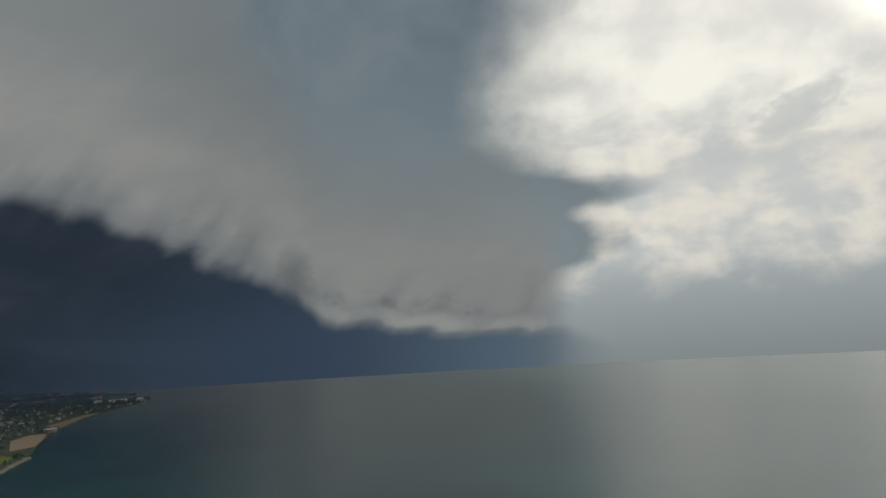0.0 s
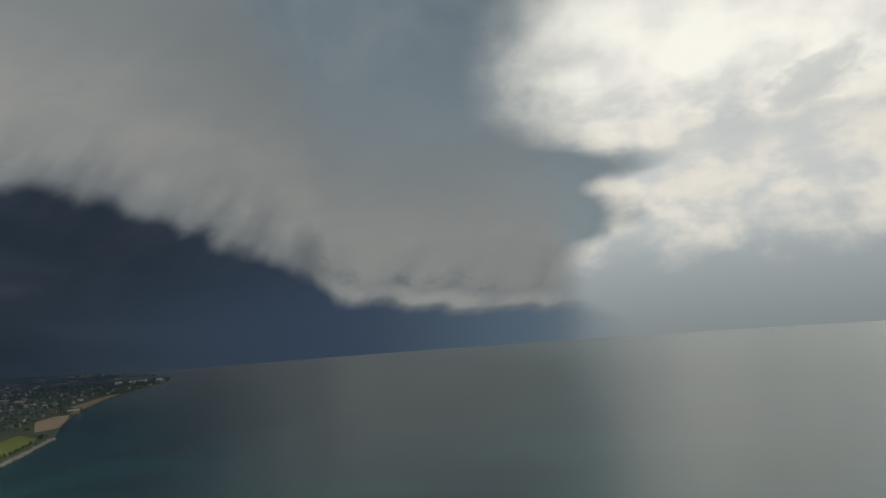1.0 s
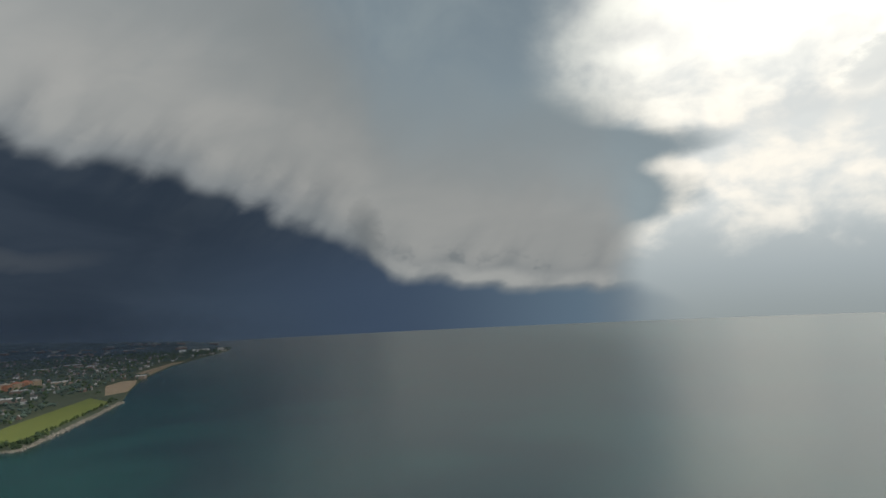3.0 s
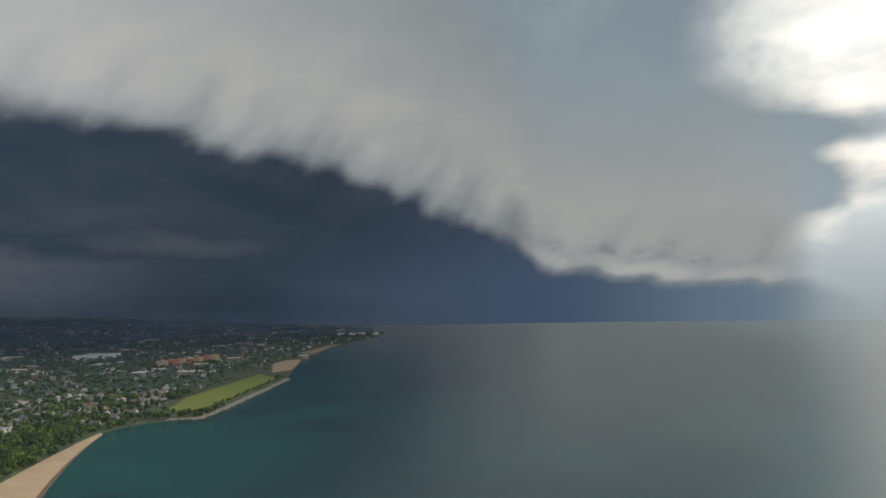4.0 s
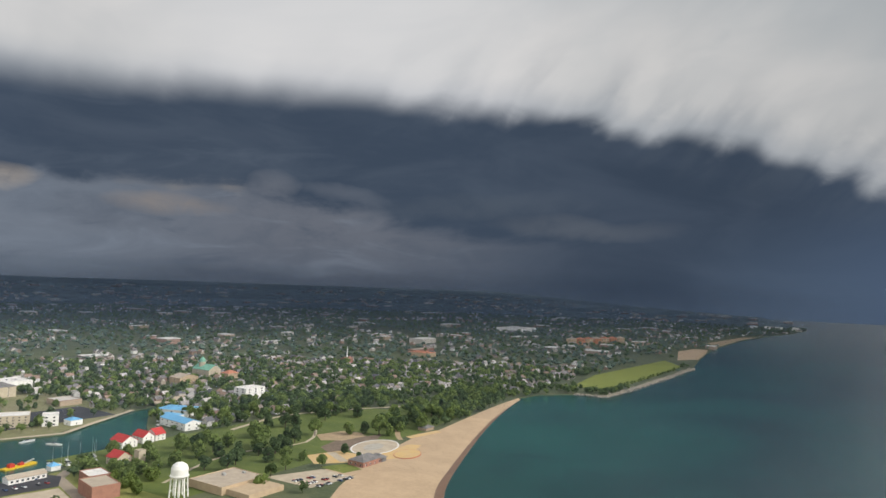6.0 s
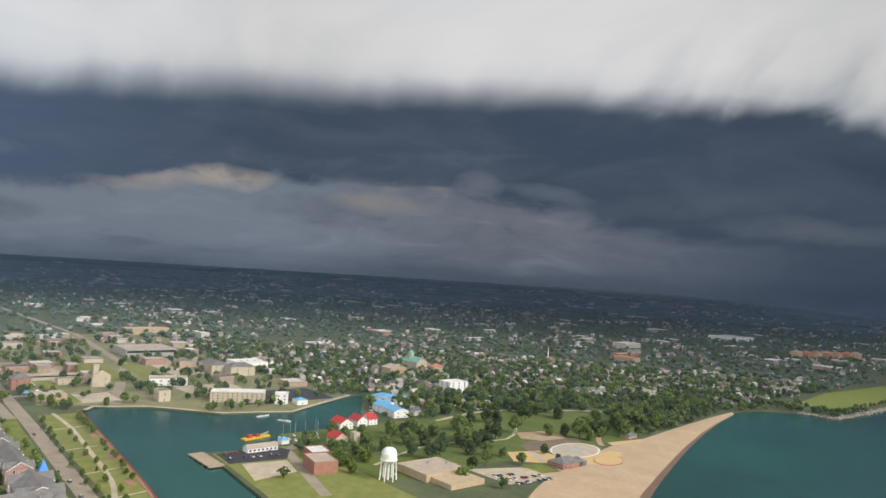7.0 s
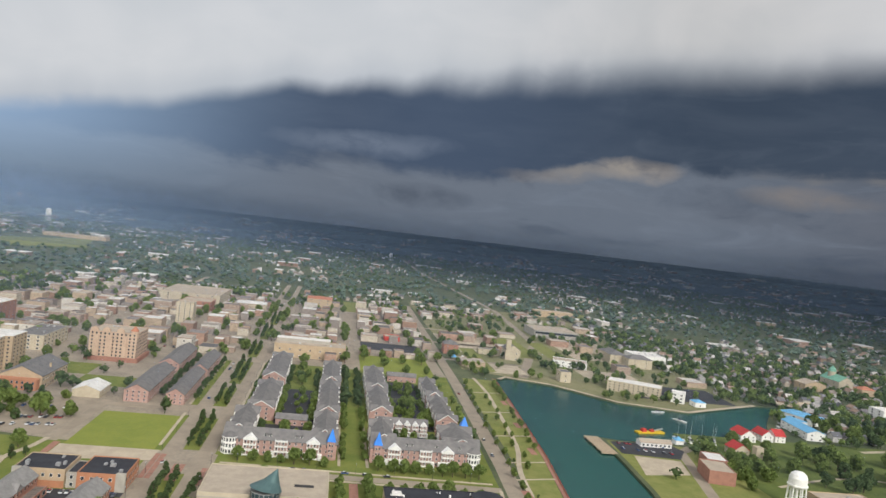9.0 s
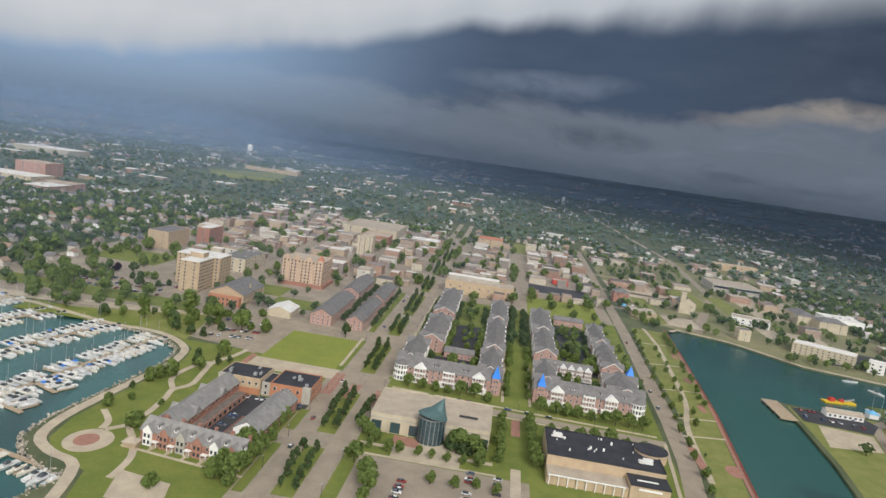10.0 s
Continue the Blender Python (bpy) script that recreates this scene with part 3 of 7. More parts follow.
def smooth(points, n=4):
    """A rounder line through the points."""
    out = []
    for i in range(len(points) - 1):
        p = [Vector(points[min(max(j, 0), len(points) - 1)]) for j in (i - 1, i, i + 1, i + 2)]
        for j in range(n):
            f = j / n
            q = 0.5 * (2 * p[1] + (p[2] - p[0]) * f + (2 * p[0] - 5 * p[1] + 4 * p[2] - p[3]) * f * f + (3 * p[1] - p[0] - 3 * p[2] + p[3]) * f ** 3)
            out.append((q.x, q.y))
    return out + [tuple(points[-1])]


BEACH_BACK, BEACH_SEA = smooth(BEACH_BACK), smooth(BEACH_SEA)
COAST = NORTH_COAST + BEACH_BACK[1:] + HARBOUR + SOUTH_COAST


def flat_form(points, z, skirt=0.0, form=None, m=0):
    """A flat piece of ground with the outline points and, if wanted, an upright edge down to skirt below it."""
    from mathutils.geometry import tessellate_polygon
    form = form or Form()
    p = [Vector((x, y, z)) for x, y in points]
    area = sum(a.x * b.y - b.x * a.y for a, b in zip(p, p[1:] + p[:1]))
    if area < 0:
        p.reverse()
    i = len(form.v)
    form.v += [tuple(q) for q in p]
    for t in tessellate_polygon([p]):
        a, b, c = (p[j] for j in t)
        t = t if (b - a).cross(c - a).z > 0 else t[::-1]
        form.f.append(tuple(i + j for j in t))
        form.m.append(m)
    if skirt:
        n = len(p)
        form.v += [(q.x, q.y, z - skirt) for q in p]
        for j in range(n):
            form.f.append((i + j, i + n + j, i + n + (j + 1) % n, i + (j + 1) % n))
            form.m.append(m)
    return form


def ground():
    b = Form()
    a0, a1 = math.atan2(-3118, -1800) % (2 * math.pi), math.atan2(3583, -345)
    n = 48
    arc = [a0 + (a1 - a0) * i / n for i in range(n + 1)]
    rim = [(FLAT * math.cos(t), FLAT * math.sin(t)) for t in arc]
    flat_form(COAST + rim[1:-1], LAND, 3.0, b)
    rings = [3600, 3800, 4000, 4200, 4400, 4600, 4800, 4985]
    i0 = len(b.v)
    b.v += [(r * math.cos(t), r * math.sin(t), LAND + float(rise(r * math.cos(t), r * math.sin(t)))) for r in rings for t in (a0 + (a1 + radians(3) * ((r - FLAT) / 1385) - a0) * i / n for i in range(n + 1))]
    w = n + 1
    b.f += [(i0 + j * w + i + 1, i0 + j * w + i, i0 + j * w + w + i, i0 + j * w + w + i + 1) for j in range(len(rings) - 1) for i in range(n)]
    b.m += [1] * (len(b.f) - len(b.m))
    tagged(new("ground", b.mesh("ground", SOIL, HAZED_LAND)), "green and brown town ground by the lake", "ground", kind="structure")


ground()


def beach():
    b = Form()
    for (p, q), (r, s) in zip(zip(BEACH_BACK, BEACH_BACK[1:]), zip(BEACH_SEA, BEACH_SEA[1:])):
        steps = 6
        for i in range(steps):
            f, g = i / steps, (i + 1) / steps
            zf, zg = 1.54 - 1.75 * f ** 1.6, 1.54 - 1.75 * g ** 1.6
            lerp = lambda u, v, k, z: (u[0] + (v[0] - u[0]) * k, u[1] + (v[1] - u[1]) * k, z)
            b.face([lerp(p, r, f, zf), lerp(q, s, f, zf), lerp(q, s, g, zg), lerp(p, r, g, zg)], int(i == steps - 1))
    for i, fc in enumerate(b.f):
        a, c, d = (Vector(b.v[j]) for j in fc[:3])
        if (c - a).cross(d - a).z < 0:
            b.f[i] = fc[::-1]
    tagged(new("beach", b.mesh("beach", SAND, WET_SAND)), "wide pale sand beach along the lake", "beach", kind="structure")


beach()


def patch(name, points, mat, label, category, level=0.05, hold=True):
    tagged(new(name, flat_form(points, LAND + level, level + 0.3).mesh(name, mat)), label, category, kind="structure")
    if hold:
        xs, ys = zip(*points)
        take(min(xs), max(xs), min(ys), max(ys))


def rect(x0, x1, y0, y1):
    return [(x0, y0), (x1, y0), (x1, y1), (x0, y1)]


def strip(name, pts, width, mat, label, category, level=0.06):
    """A road or path of one width along a line of points."""
    b = Form()
    pts = smooth(pts) if name == "path" and len(pts) > 2 else pts
    left, right = [], []
    for i, p in enumerate(pts):
        a, c = Vector(pts[max(i - 1, 0)]), Vector(pts[min(i + 1, len(pts) - 1)])
        d = (c - a).normalized()
        left.append((p[0] - d.y * width / 2, p[1] + d.x * width / 2))
        right.append((p[0] + d.y * width / 2, p[1] - d.x * width / 2))
        take(p[0] - width / 2 - 1, p[0] + width / 2 + 1, p[1] - width / 2 - 1, p[1] + width / 2 + 1)
    for i in range(len(pts) - 1):
        n = max(1, int((Vector(pts[i + 1]) - Vector(pts[i])).length / 20))
        for j in range(n):
            f = j / n
            x, y = pts[i][0] + (pts[i + 1][0] - pts[i][0]) * f, pts[i][1] + (pts[i + 1][1] - pts[i][1]) * f
            take(x - width / 2 - 2, x + width / 2 + 2, y - width / 2 - 2, y + width / 2 + 2)
    flat_form(left + right[::-1], LAND + level, level + 0.3, b)
    tagged(new(name, b.mesh(name, mat)), label, category, kind="structure")


def storm_cloud():
    """The shelf cloud: a rolled front edge hung over the inland side, with a ragged base behind it."""
    azs = [a * 0.5 for a in range(-50, 229)]
    ax, ay = [p[0] for p in SHELF], [p[1] for p in SHELF]
    b = Form()
    rows = ((1.6, 2100), (1.0, 2000), (0.74, 1850), (0.70, 1500), (0.76, 1150), (0.86, 850), (0.95, 680), (1.0, 600), (1.06, 640), (1.2, 690), (1.5, 690), (2.0, 680), (9.0, 680))
    for a in azs:
        el = max(float(np.interp(a, ax, ay)), 5.4)
        r0 = 450 / math.tan(radians(el))
        for i, (f, z) in enumerate(rows):
            r = min(r0 * f, 4930 - 2 * i)
            p = Vector((-math.sin(radians(a)) * r, math.cos(radians(a)) * r, z))
            lump = noise.fractal(p / 260, 0.9, 2.0, 4) * (38 if 2 < i < 9 else 20)
            b.v.append((p.x * (1 + lump / r), p.y * (1 + lump / r), z + lump * 0.7))
    n = len(rows)
    b.f = [(j * n + i, j * n + i + 1, j * n + n + i + 1, j * n + n + i) for j in range(len(azs) - 1) for i in range(n - 1)]
    b.f += [tuple(range(n)), tuple(reversed(range((len(azs) - 1) * n, len(azs) * n)))]
    d = b.mesh("storm_cloud", CLOUD)
    for p in d.polygons:
        p.use_smooth = True
    tagged(new("storm_cloud", d), "pale rolled shelf cloud over a dark storm base", "cloud", kind="structure")


storm_cloud()


def anvil_cloud():
    """A high sheet ahead of the shelf, added to keep the sun off the north shore; its glow hides it against the sky."""
    b = Form()
    nx, ny = 24, 28
    for j in range(ny + 1):
        for i in range(nx + 1):
            y = 1780 + 4400 * j / ny
            x0 = 250 - 1100 * min(max((y - 2800) / 1200, 0), 1)
            x = x0 + (2600 - x0) * i / nx
            k = 110 * noise.fractal(Vector((x / 500, y / 500, 1.7)), 0.9, 2.0, 4)
            if j == 0:
                y += 2.2 * k
            b.v.append((x, y, 1250 + k))
    w = nx + 1
    b.f = [(j * w + i, j * w + i + 1, j * w + w + i + 1, j * w + w + i) for j in range(ny) for i in range(nx)]
    d = b.mesh("anvil_cloud", CLOUD)
    for p in d.polygons:
        p.use_smooth = True
    tagged(new("anvil_cloud", d), "sky-coloured high sheet added to shade the north land", "cloud", kind="structure")


anvil_cloud()

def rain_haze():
    """See-through sheets added to imitate haze over town and far land, one behind the other, lit by sky and sun."""
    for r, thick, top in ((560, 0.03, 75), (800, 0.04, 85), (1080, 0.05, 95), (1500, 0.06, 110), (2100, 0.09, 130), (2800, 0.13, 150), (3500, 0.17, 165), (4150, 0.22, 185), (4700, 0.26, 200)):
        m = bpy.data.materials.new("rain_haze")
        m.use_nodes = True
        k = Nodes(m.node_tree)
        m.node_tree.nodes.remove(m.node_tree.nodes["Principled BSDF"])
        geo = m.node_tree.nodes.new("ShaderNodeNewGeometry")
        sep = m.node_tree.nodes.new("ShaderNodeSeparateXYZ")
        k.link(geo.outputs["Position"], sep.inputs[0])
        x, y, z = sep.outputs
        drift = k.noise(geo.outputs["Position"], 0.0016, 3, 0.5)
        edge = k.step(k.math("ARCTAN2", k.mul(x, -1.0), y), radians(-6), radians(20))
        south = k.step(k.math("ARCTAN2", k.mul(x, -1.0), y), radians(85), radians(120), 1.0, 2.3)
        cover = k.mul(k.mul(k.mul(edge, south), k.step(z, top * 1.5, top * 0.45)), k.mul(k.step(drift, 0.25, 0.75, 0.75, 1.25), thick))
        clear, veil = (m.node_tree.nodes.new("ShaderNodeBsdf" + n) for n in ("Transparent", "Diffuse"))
        # the blue of the haze is put into the sheet's colour
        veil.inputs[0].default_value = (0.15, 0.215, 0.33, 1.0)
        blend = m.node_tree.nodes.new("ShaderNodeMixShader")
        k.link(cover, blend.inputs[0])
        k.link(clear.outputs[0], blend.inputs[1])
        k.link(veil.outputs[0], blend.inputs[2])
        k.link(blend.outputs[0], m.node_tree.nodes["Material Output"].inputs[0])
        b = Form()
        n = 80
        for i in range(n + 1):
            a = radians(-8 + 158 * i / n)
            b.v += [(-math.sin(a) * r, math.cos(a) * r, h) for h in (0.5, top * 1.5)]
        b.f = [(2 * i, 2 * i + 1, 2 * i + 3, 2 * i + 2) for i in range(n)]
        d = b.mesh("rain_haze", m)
        tagged(new("rain_haze", d), "thin see-through blue-grey sheet standing in for haze", "haze", kind="structure")


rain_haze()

# paved base of the town centre
patch("pavement", [(-1240, -420), (-520, -420), (-500, -400), (-482, -379), (-476, -327), (-456, -260), (-450, -212), (-440, -160), (-424, -60), (-715, -54), (-715, 124), (-1240, 124)], TOWN_PAVE, "worn grey-brown paved ground of the town centre", "pavement", 0.02, False)
patch("lawn", [(-424, -59), (-200, -59), (-200, 110), (-376, 110), (-715, 124), (-715, -54)], GRASS, "mown grass round the waterfront buildings", "lawn", 0.02, False)
patch("pavement", rect(-1240, -205, -95, -57), TOWN_PAVE, "grey-brown paving of the boulevard", "pavement", 0.045, False)
# streets
strip("road", [(-210, -83.5), (-1500, -92)], 8.5, ASPHALT, "grey asphalt carriageway of the boulevard", "road")
strip("road", [(-210, -64), (-1500, -70)], 8.5, ASPHALT, "grey asphalt carriageway of the boulevard", "road")
strip("road", [(-300, 108), (-376, 118), (-440, 122), (-680, 130), (-1106, 138), (-1330, 142)], 11, ASPHALT, "grey asphalt street along the harbour park", "road")
strip("road", [(-410, -90), (-400, 112)], 8, ASPHALT, "grey asphalt street before the town houses", "road", 0.07)
strip("road", [(-524, -420), (-520, -85)], 9, ASPHALT, "grey asphalt cross street", "road", 0.07)
strip("road", [(-715, -420), (-712, 125)], 9, ASPHALT, "grey asphalt cross street", "road", 0.07)
strip("road", [(-822, -420), (-812, 240)], 9, ASPHALT, "grey asphalt cross street", "road", 0.07)
strip("road", [(-940, -420), (-930, 240)], 9, ASPHALT, "grey asphalt cross street", "road", 0.07)
strip("road", [(-1060, -420), (-1050, 240)], 9, ASPHALT, "grey asphalt cross street", "road", 0.07)
strip("road", [(-520, -250), (-1500, -258)], 9, ASPHALT, "grey asphalt downtown street", "road", 0.065)
strip("road", [(-730, 25), (-1300, 28)], 12, ASPHALT, "grey asphalt street", "road", 0.065)
strip("road", [(-740, 215), (-1000, 300), (-1400, 330), (-2391, 290), (-3400, 300)], 11, ASPHALT, "long straight grey street running inland", "road", 0.068)
strip("road", [(-395, 250), (-440, 262), (-472, 271), (-505, 280), (-520, 296)], 8, ASPHALT, "grey asphalt harbour road", "road")
strip("road", [(-470, -420), (-480, -330), (-500, -230), (-505, -190)], 14, CONCRETE, "pale waterfront drive", "road")
# lawns
for x1, x0 in ((-262, -312), (-330, -358), (-432, -506), (-534, -700)):
    patch("verge", rect(x0, x1, -94.2, -89.4), GRASS, "green verge beside the boulevard", "lawn", 0.13, False)
for x1, x0 in ((-262, -330), (-430, -510), (-530, -704)):
    patch("verge", rect(x0, x1, -58.9, -56.2), GRASS, "green verge beside the boulevard", "lawn", 0.13, False)
patch("lawn", rect(-503, -431, -145, -89.5), LAWN, "bright mown festival field", "lawn", 0.12)
patch("pavement", [(-431, -147), (-431, -91), (-413, -92), (-407, -147)], CONCRETE, "pale gravel strip beside the field", "path", 0.11)
patch("lawn", rect(-484, -424, 15, 33), GRASS, "mown green between the town houses", "lawn", 0.12)
patch("lawn", rect(-690, -492, 17, 33), GRASS, "mown green between the town houses", "lawn", 0.12)
patch("lawn", rect(-790, -706, 36, 112), LAWN, "open mown lawn by the street", "lawn", 0.12)
patch("lawn", [(-712, 142), (-640, 138), (-440, 132), (-330, 122), (-330, 140), (-354, 143), (-469, 157), (-623, 169), (-712, 174)], DRY, "dry mown grass of the harbour park", "lawn", 0.12)
patch("lawn", [(-222, -144), (-256, -154), (-265, -174), (-277, -184), (-300, -188), (-338, -186), (-384, -182), (-404, -183), (-424, -188), (-440, -205), (-440, -158), (-424, -92), (-210, -90)], GRASS, "mown marina park grass", "lawn", 0.03, False)
patch("lawn", [(-560, 300), (-400, 300), (-400, 560), (-416, 660), (-560, 660)], PARK, "mown grass of the lakeside park", "lawn", 0.03, False)
patch("lawn", [(-406, 620), (-418, 690), (-432, 780), (-442, 850), (-500, 850), (-500, 560), (-396, 560)], PARK, "shaded park grass behind the beach", "lawn", 0.025, False)
patch("lawn", [(-524, 226), (-480, 223), (-415, 217), (-353, 207), (-300, 208), (-218, 238), (-225, 300), (-520, 300)], DRY, "rough dry grass by the harbour", "lawn", 0.04, False)
patch("lawn", [(-1400, 150), (-760, 150), (-742, 192), (-722, 240), (-700, 262), (-664, 296), (-648, 356), (-664, 390), (-704, 462), (-1400, 470)], YARD, "worn grass and gravel yards behind the harbour", "ground", 0.012, False)
for x1, x0, y0, y1 in ((-506, -534, -420, -232), (-446, -470, -330, -240)):
    patch("lawn", rect(x0, x1, y0, y1), GRASS, "mown grass beside the waterfront drive", "lawn", 0.11, False)
patch("lawn", [(-420, 1027), (-444, 1180), (-428, 1560), (-366, 1460), (-360, 1250), (-360, 1100), (-366, 1000)], LAWN, "bright green shore park", "lawn", 0.1)
patch("sand_flat", [(-468, 1830), (-458, 1950), (-424, 1960), (-401, 1830), (-377, 1645), (-408, 1590)], SAND, "bare sand flat by the shore", "beach", 0.1)
patch("sand_flat", [(-488, 2143), (-458, 2660), (-420, 2700), (-434, 2474), (-427, 2111)], DIRT, "bare sandy shore", "beach", 0.1)
patch("lawn", [(-2023, -901), (-2281, -743), (-1929, -641), (-1762, -767)], DRY, "dry sports field far inland", "lawn", 0.1)
# quays
strip("quay", [(-722, 177), (-623, 170.5), (-469, 158.5), (-354, 145), (-250, 136)], 2.4, PAVER, "reddish paved quay promenade", "quay", 0.15)
strip("path", [(-717, 155), (-653, 156), (-578, 151), (-491, 144), (-433, 132), (-356, 126)], 3.5, CONCRETE, "pale winding park path", "path", 0.16)
strip("quay", [(-724, 184), (-738, 194), (-718, 241), (-699, 260), (-662, 293), (-643, 359), (-661, 391), (-701, 466)], 5, CONCRETE, "pale concrete quay edge", "quay", 0.15)
strip("path", [(-520, -420), (-472, -379), (-464, -327), (-447, -260), (-446, -228), (-438, -208), (-422, -192), (-404, -187), (-384, -186), (-338, -190), (-300, -192), (-277, -188), (-266, -176), (-258, -160), (-225, -150)], 5, CONCRETE, "pale concrete promenade round the marina", "path", 0.15)

# ---- trees ----
rng = random.Random(7)


def trunk_form(h, r, spread):
    b = Form()
    b.tube(0, 0, -0.3, h * 0.45, r, r * 0.6, 7)
    for i in range(4):
        a = i * 1.57 + 0.4
        b.beam((0, 0, h * (0.28 + 0.05 * i)), (math.cos(a) * spread, math.sin(a) * spread, h * (0.55 + 0.06 * i)), r * 0.7)
    b.beam((0, 0, h * 0.4), (0.1, 0.1, h * 0.8), r * 0.8)
    return b


def crown_form(seed, h, width, low, count, leaf, taper=1.0):
    """A crown of leaf sprays set on uneven clumps."""
    q = random.Random(seed)
    b = Form()
    clumps = []
    for i in range(13):
        a, u = q.uniform(0, 6.283), q.uniform(0.05, 1.0)
        w = width * 0.36 * math.sin(math.pi * min(1, max(0.12, u * 0.85 + 0.12))) ** 0.7 * (1 - (1 - taper) * u)
        clumps.append((math.cos(a) * w * q.uniform(0.5, 1.0), math.sin(a) * w * q.uniform(0.5, 1.0), low + (h - low) * (0.15 + 0.75 * u), width * q.uniform(0.16, 0.27) * (1 - (1 - taper) * u * 0.8)))
    for i in range(count):
        cx, cy, cz, r = clumps[i % len(clumps)]
        n = Vector((q.gauss(0, 1), q.gauss(0, 1), q.gauss(0.25, 0.9))).normalized()
        p = Vector((cx, cy, cz)) + n * r * q.uniform(0.75, 1.08)
        n = (n + 0.5 * Vector((q.gauss(0, 1), q.gauss(0, 1), q.gauss(0, 1)))).normalized()
        s = n.orthogonal().normalized()
        t = n.cross(s)
        k = leaf * q.uniform(0.6, 1.2)
        b.face([p - s * k - t * k * 0.5, p + s * k * 0.8 - t * k * 0.6, p + s * k + t * k * 0.7, p - s * k * 0.6 + t * k])
    return b


TREES = {}
for kind, mat, specs in (
        ("broad", LEAF, ((9, 9.5, 1.0, 1.0), (10, 10.5, 1.2, 1.0), (8, 8.5, 0.8, 0.9))),
        ("dark", LEAF_DARK, ((9, 8.6, 0.4, 0.8), (10, 9.2, 0.5, 0.9))),
        ("slim", LEAF_DARK, ((8.5, 5.4, 0.3, 0.5), (7.5, 5.0, 0.3, 0.6))),
        ("street", LEAF, ((6.5, 5.4, 1.0, 0.8), (6, 5.0, 0.9, 0.8))),
        ("purple", LEAF_PURPLE, ((7, 7.0, 1.2, 0.9),)),
        ("shrub", LEAF, ((2.2, 2.6, 0.2, 0.9),))):
    TREES[kind] = []
    for i, (h, w, low, taper) in enumerate(specs):
        TREES[kind].append((trunk_form(h, 0.035 * h, w * 0.22).mesh("trunk", BARK), crown_form(len(kind) * 10 + i, h, w, low, 600 if kind != "shrub" else 110, 0.072 * w + 0.15, taper).mesh("crown", mat), h))
TREE_LABELS = {"broad": "leafy green shade tree with a rounded crown", "dark": "dark green dense park tree on grass", "slim": "slim dark green street tree in the planted median",
               "street": "small light green tree beside a street", "purple": "dark purple-leaved plum tree", "shrub": "low green garden shrub by a wall"}
TREE_COUNT = 0


GROVES = {}     # trees farther off, joined by kind at the end


def tree(kind, x, y, size=1.0, group="park and street trees"):
    global TREE_COUNT
    i = rng.randrange(len(TREES[kind]))
    trunk, crown, h = TREES[kind][i]
    turn, k = rng.uniform(0, 360), size * rng.uniform(0.85, 1.2)
    if math.hypot(x + 80, y) > 395 or group != "park and street trees":
        GROVES.setdefault((kind, i), []).append((x, y, radians(turn), k))
        return
    TREE_COUNT += 1
    ob = root("tree", x, y, LAND + 0.1, TREE_LABELS[kind], "tree", group, turn)
    ob.scale = (k, k, k)
    part("trunk", trunk, None, ob)
    part("crown", crown, None, ob)


def row(kind, a, b, n, size=1.0, wobble=1.0):
    for i in range(n):
        f = (i + 0.5) / n
        tree(kind, a[0] + (b[0] - a[0]) * f + rng.uniform(-wobble, wobble), a[1] + (b[1] - a[1]) * f + rng.uniform(-wobble, wobble), size)


# ---- buildings ----
def window_mesh():
    b = Form()
    b.box(-0.05, 0.05, -0.5, 0.5, 0.0, 1.0, 0)
    b.box(0.05, 0.07, -0.43, 0.43, 0.06, 0.94, 1)
    return b


WINDOW = window_mesh().mesh("window", WHITE, GLASS)
DARK_WINDOW = window_mesh().mesh("window", STONE_GREY, GLASS)


def window(parent, side, along, z, w, h, at, mesh=WINDOW):
    """A window on a wall: side is the way the wall faces, at its distance from the middle, along the place on it."""
    turn = {"e": 0, "n": 90, "w": 180, "s": 270}[side]
    ob = new("window", mesh)
    ob.parent = parent
    x, y = {"e": (at, along), "n": (along, at), "w": (-at, along), "s": (along, -at)}[side]
    ob.matrix_basis = pose(x, y, z, 0, 0, turn) @ Matrix.Diagonal((1, w, h, 1))
    return ob


def windows(parent, wx, wy, h, floors, step, size, sides, mesh=WINDOW, base=0.9):
    storey = h / floors
    r = math.hypot(parent.location.x, parent.location.y)
    step = step * (3.2 if r > 950 else 1.9 if r > 720 else 1.15)
    for side in sides:
        length, at = (wy, wx / 2) if side in "ew" else (wx, wy / 2)
        n = max(1, int((length - 1.5) / step))
        for f in range(floors):
            for i in range(n):
                window(parent, side, (i + 0.5 - n / 2) * (length - 1.0) / n, f * storey + base, size[0], min(size[1], storey - 1.1), at, mesh)


def house_sides(y):
    return "en" if y < 0 else "es"


def flat_roof(wx, wy, h, lip=0.6):
    """A flat roof sunk behind its parapet."""
    b = Form()
    x, y, t = wx / 2, wy / 2, 0.3
    b.box(-x + t, x - t, -y + t, y - t, h - 0.1, h + 0.12, 0)
    for x0, x1, y0, y1 in ((-x, x, -y, -y + t), (-x, x, y - t, y), (-x, -x + t, -y + t, y - t), (x - t, x, -y + t, y - t)):
        b.box(x0 - 0.05, x1 + 0.05, y0 - 0.05, y1 + 0.05, h, h + lip, 1)
    return b


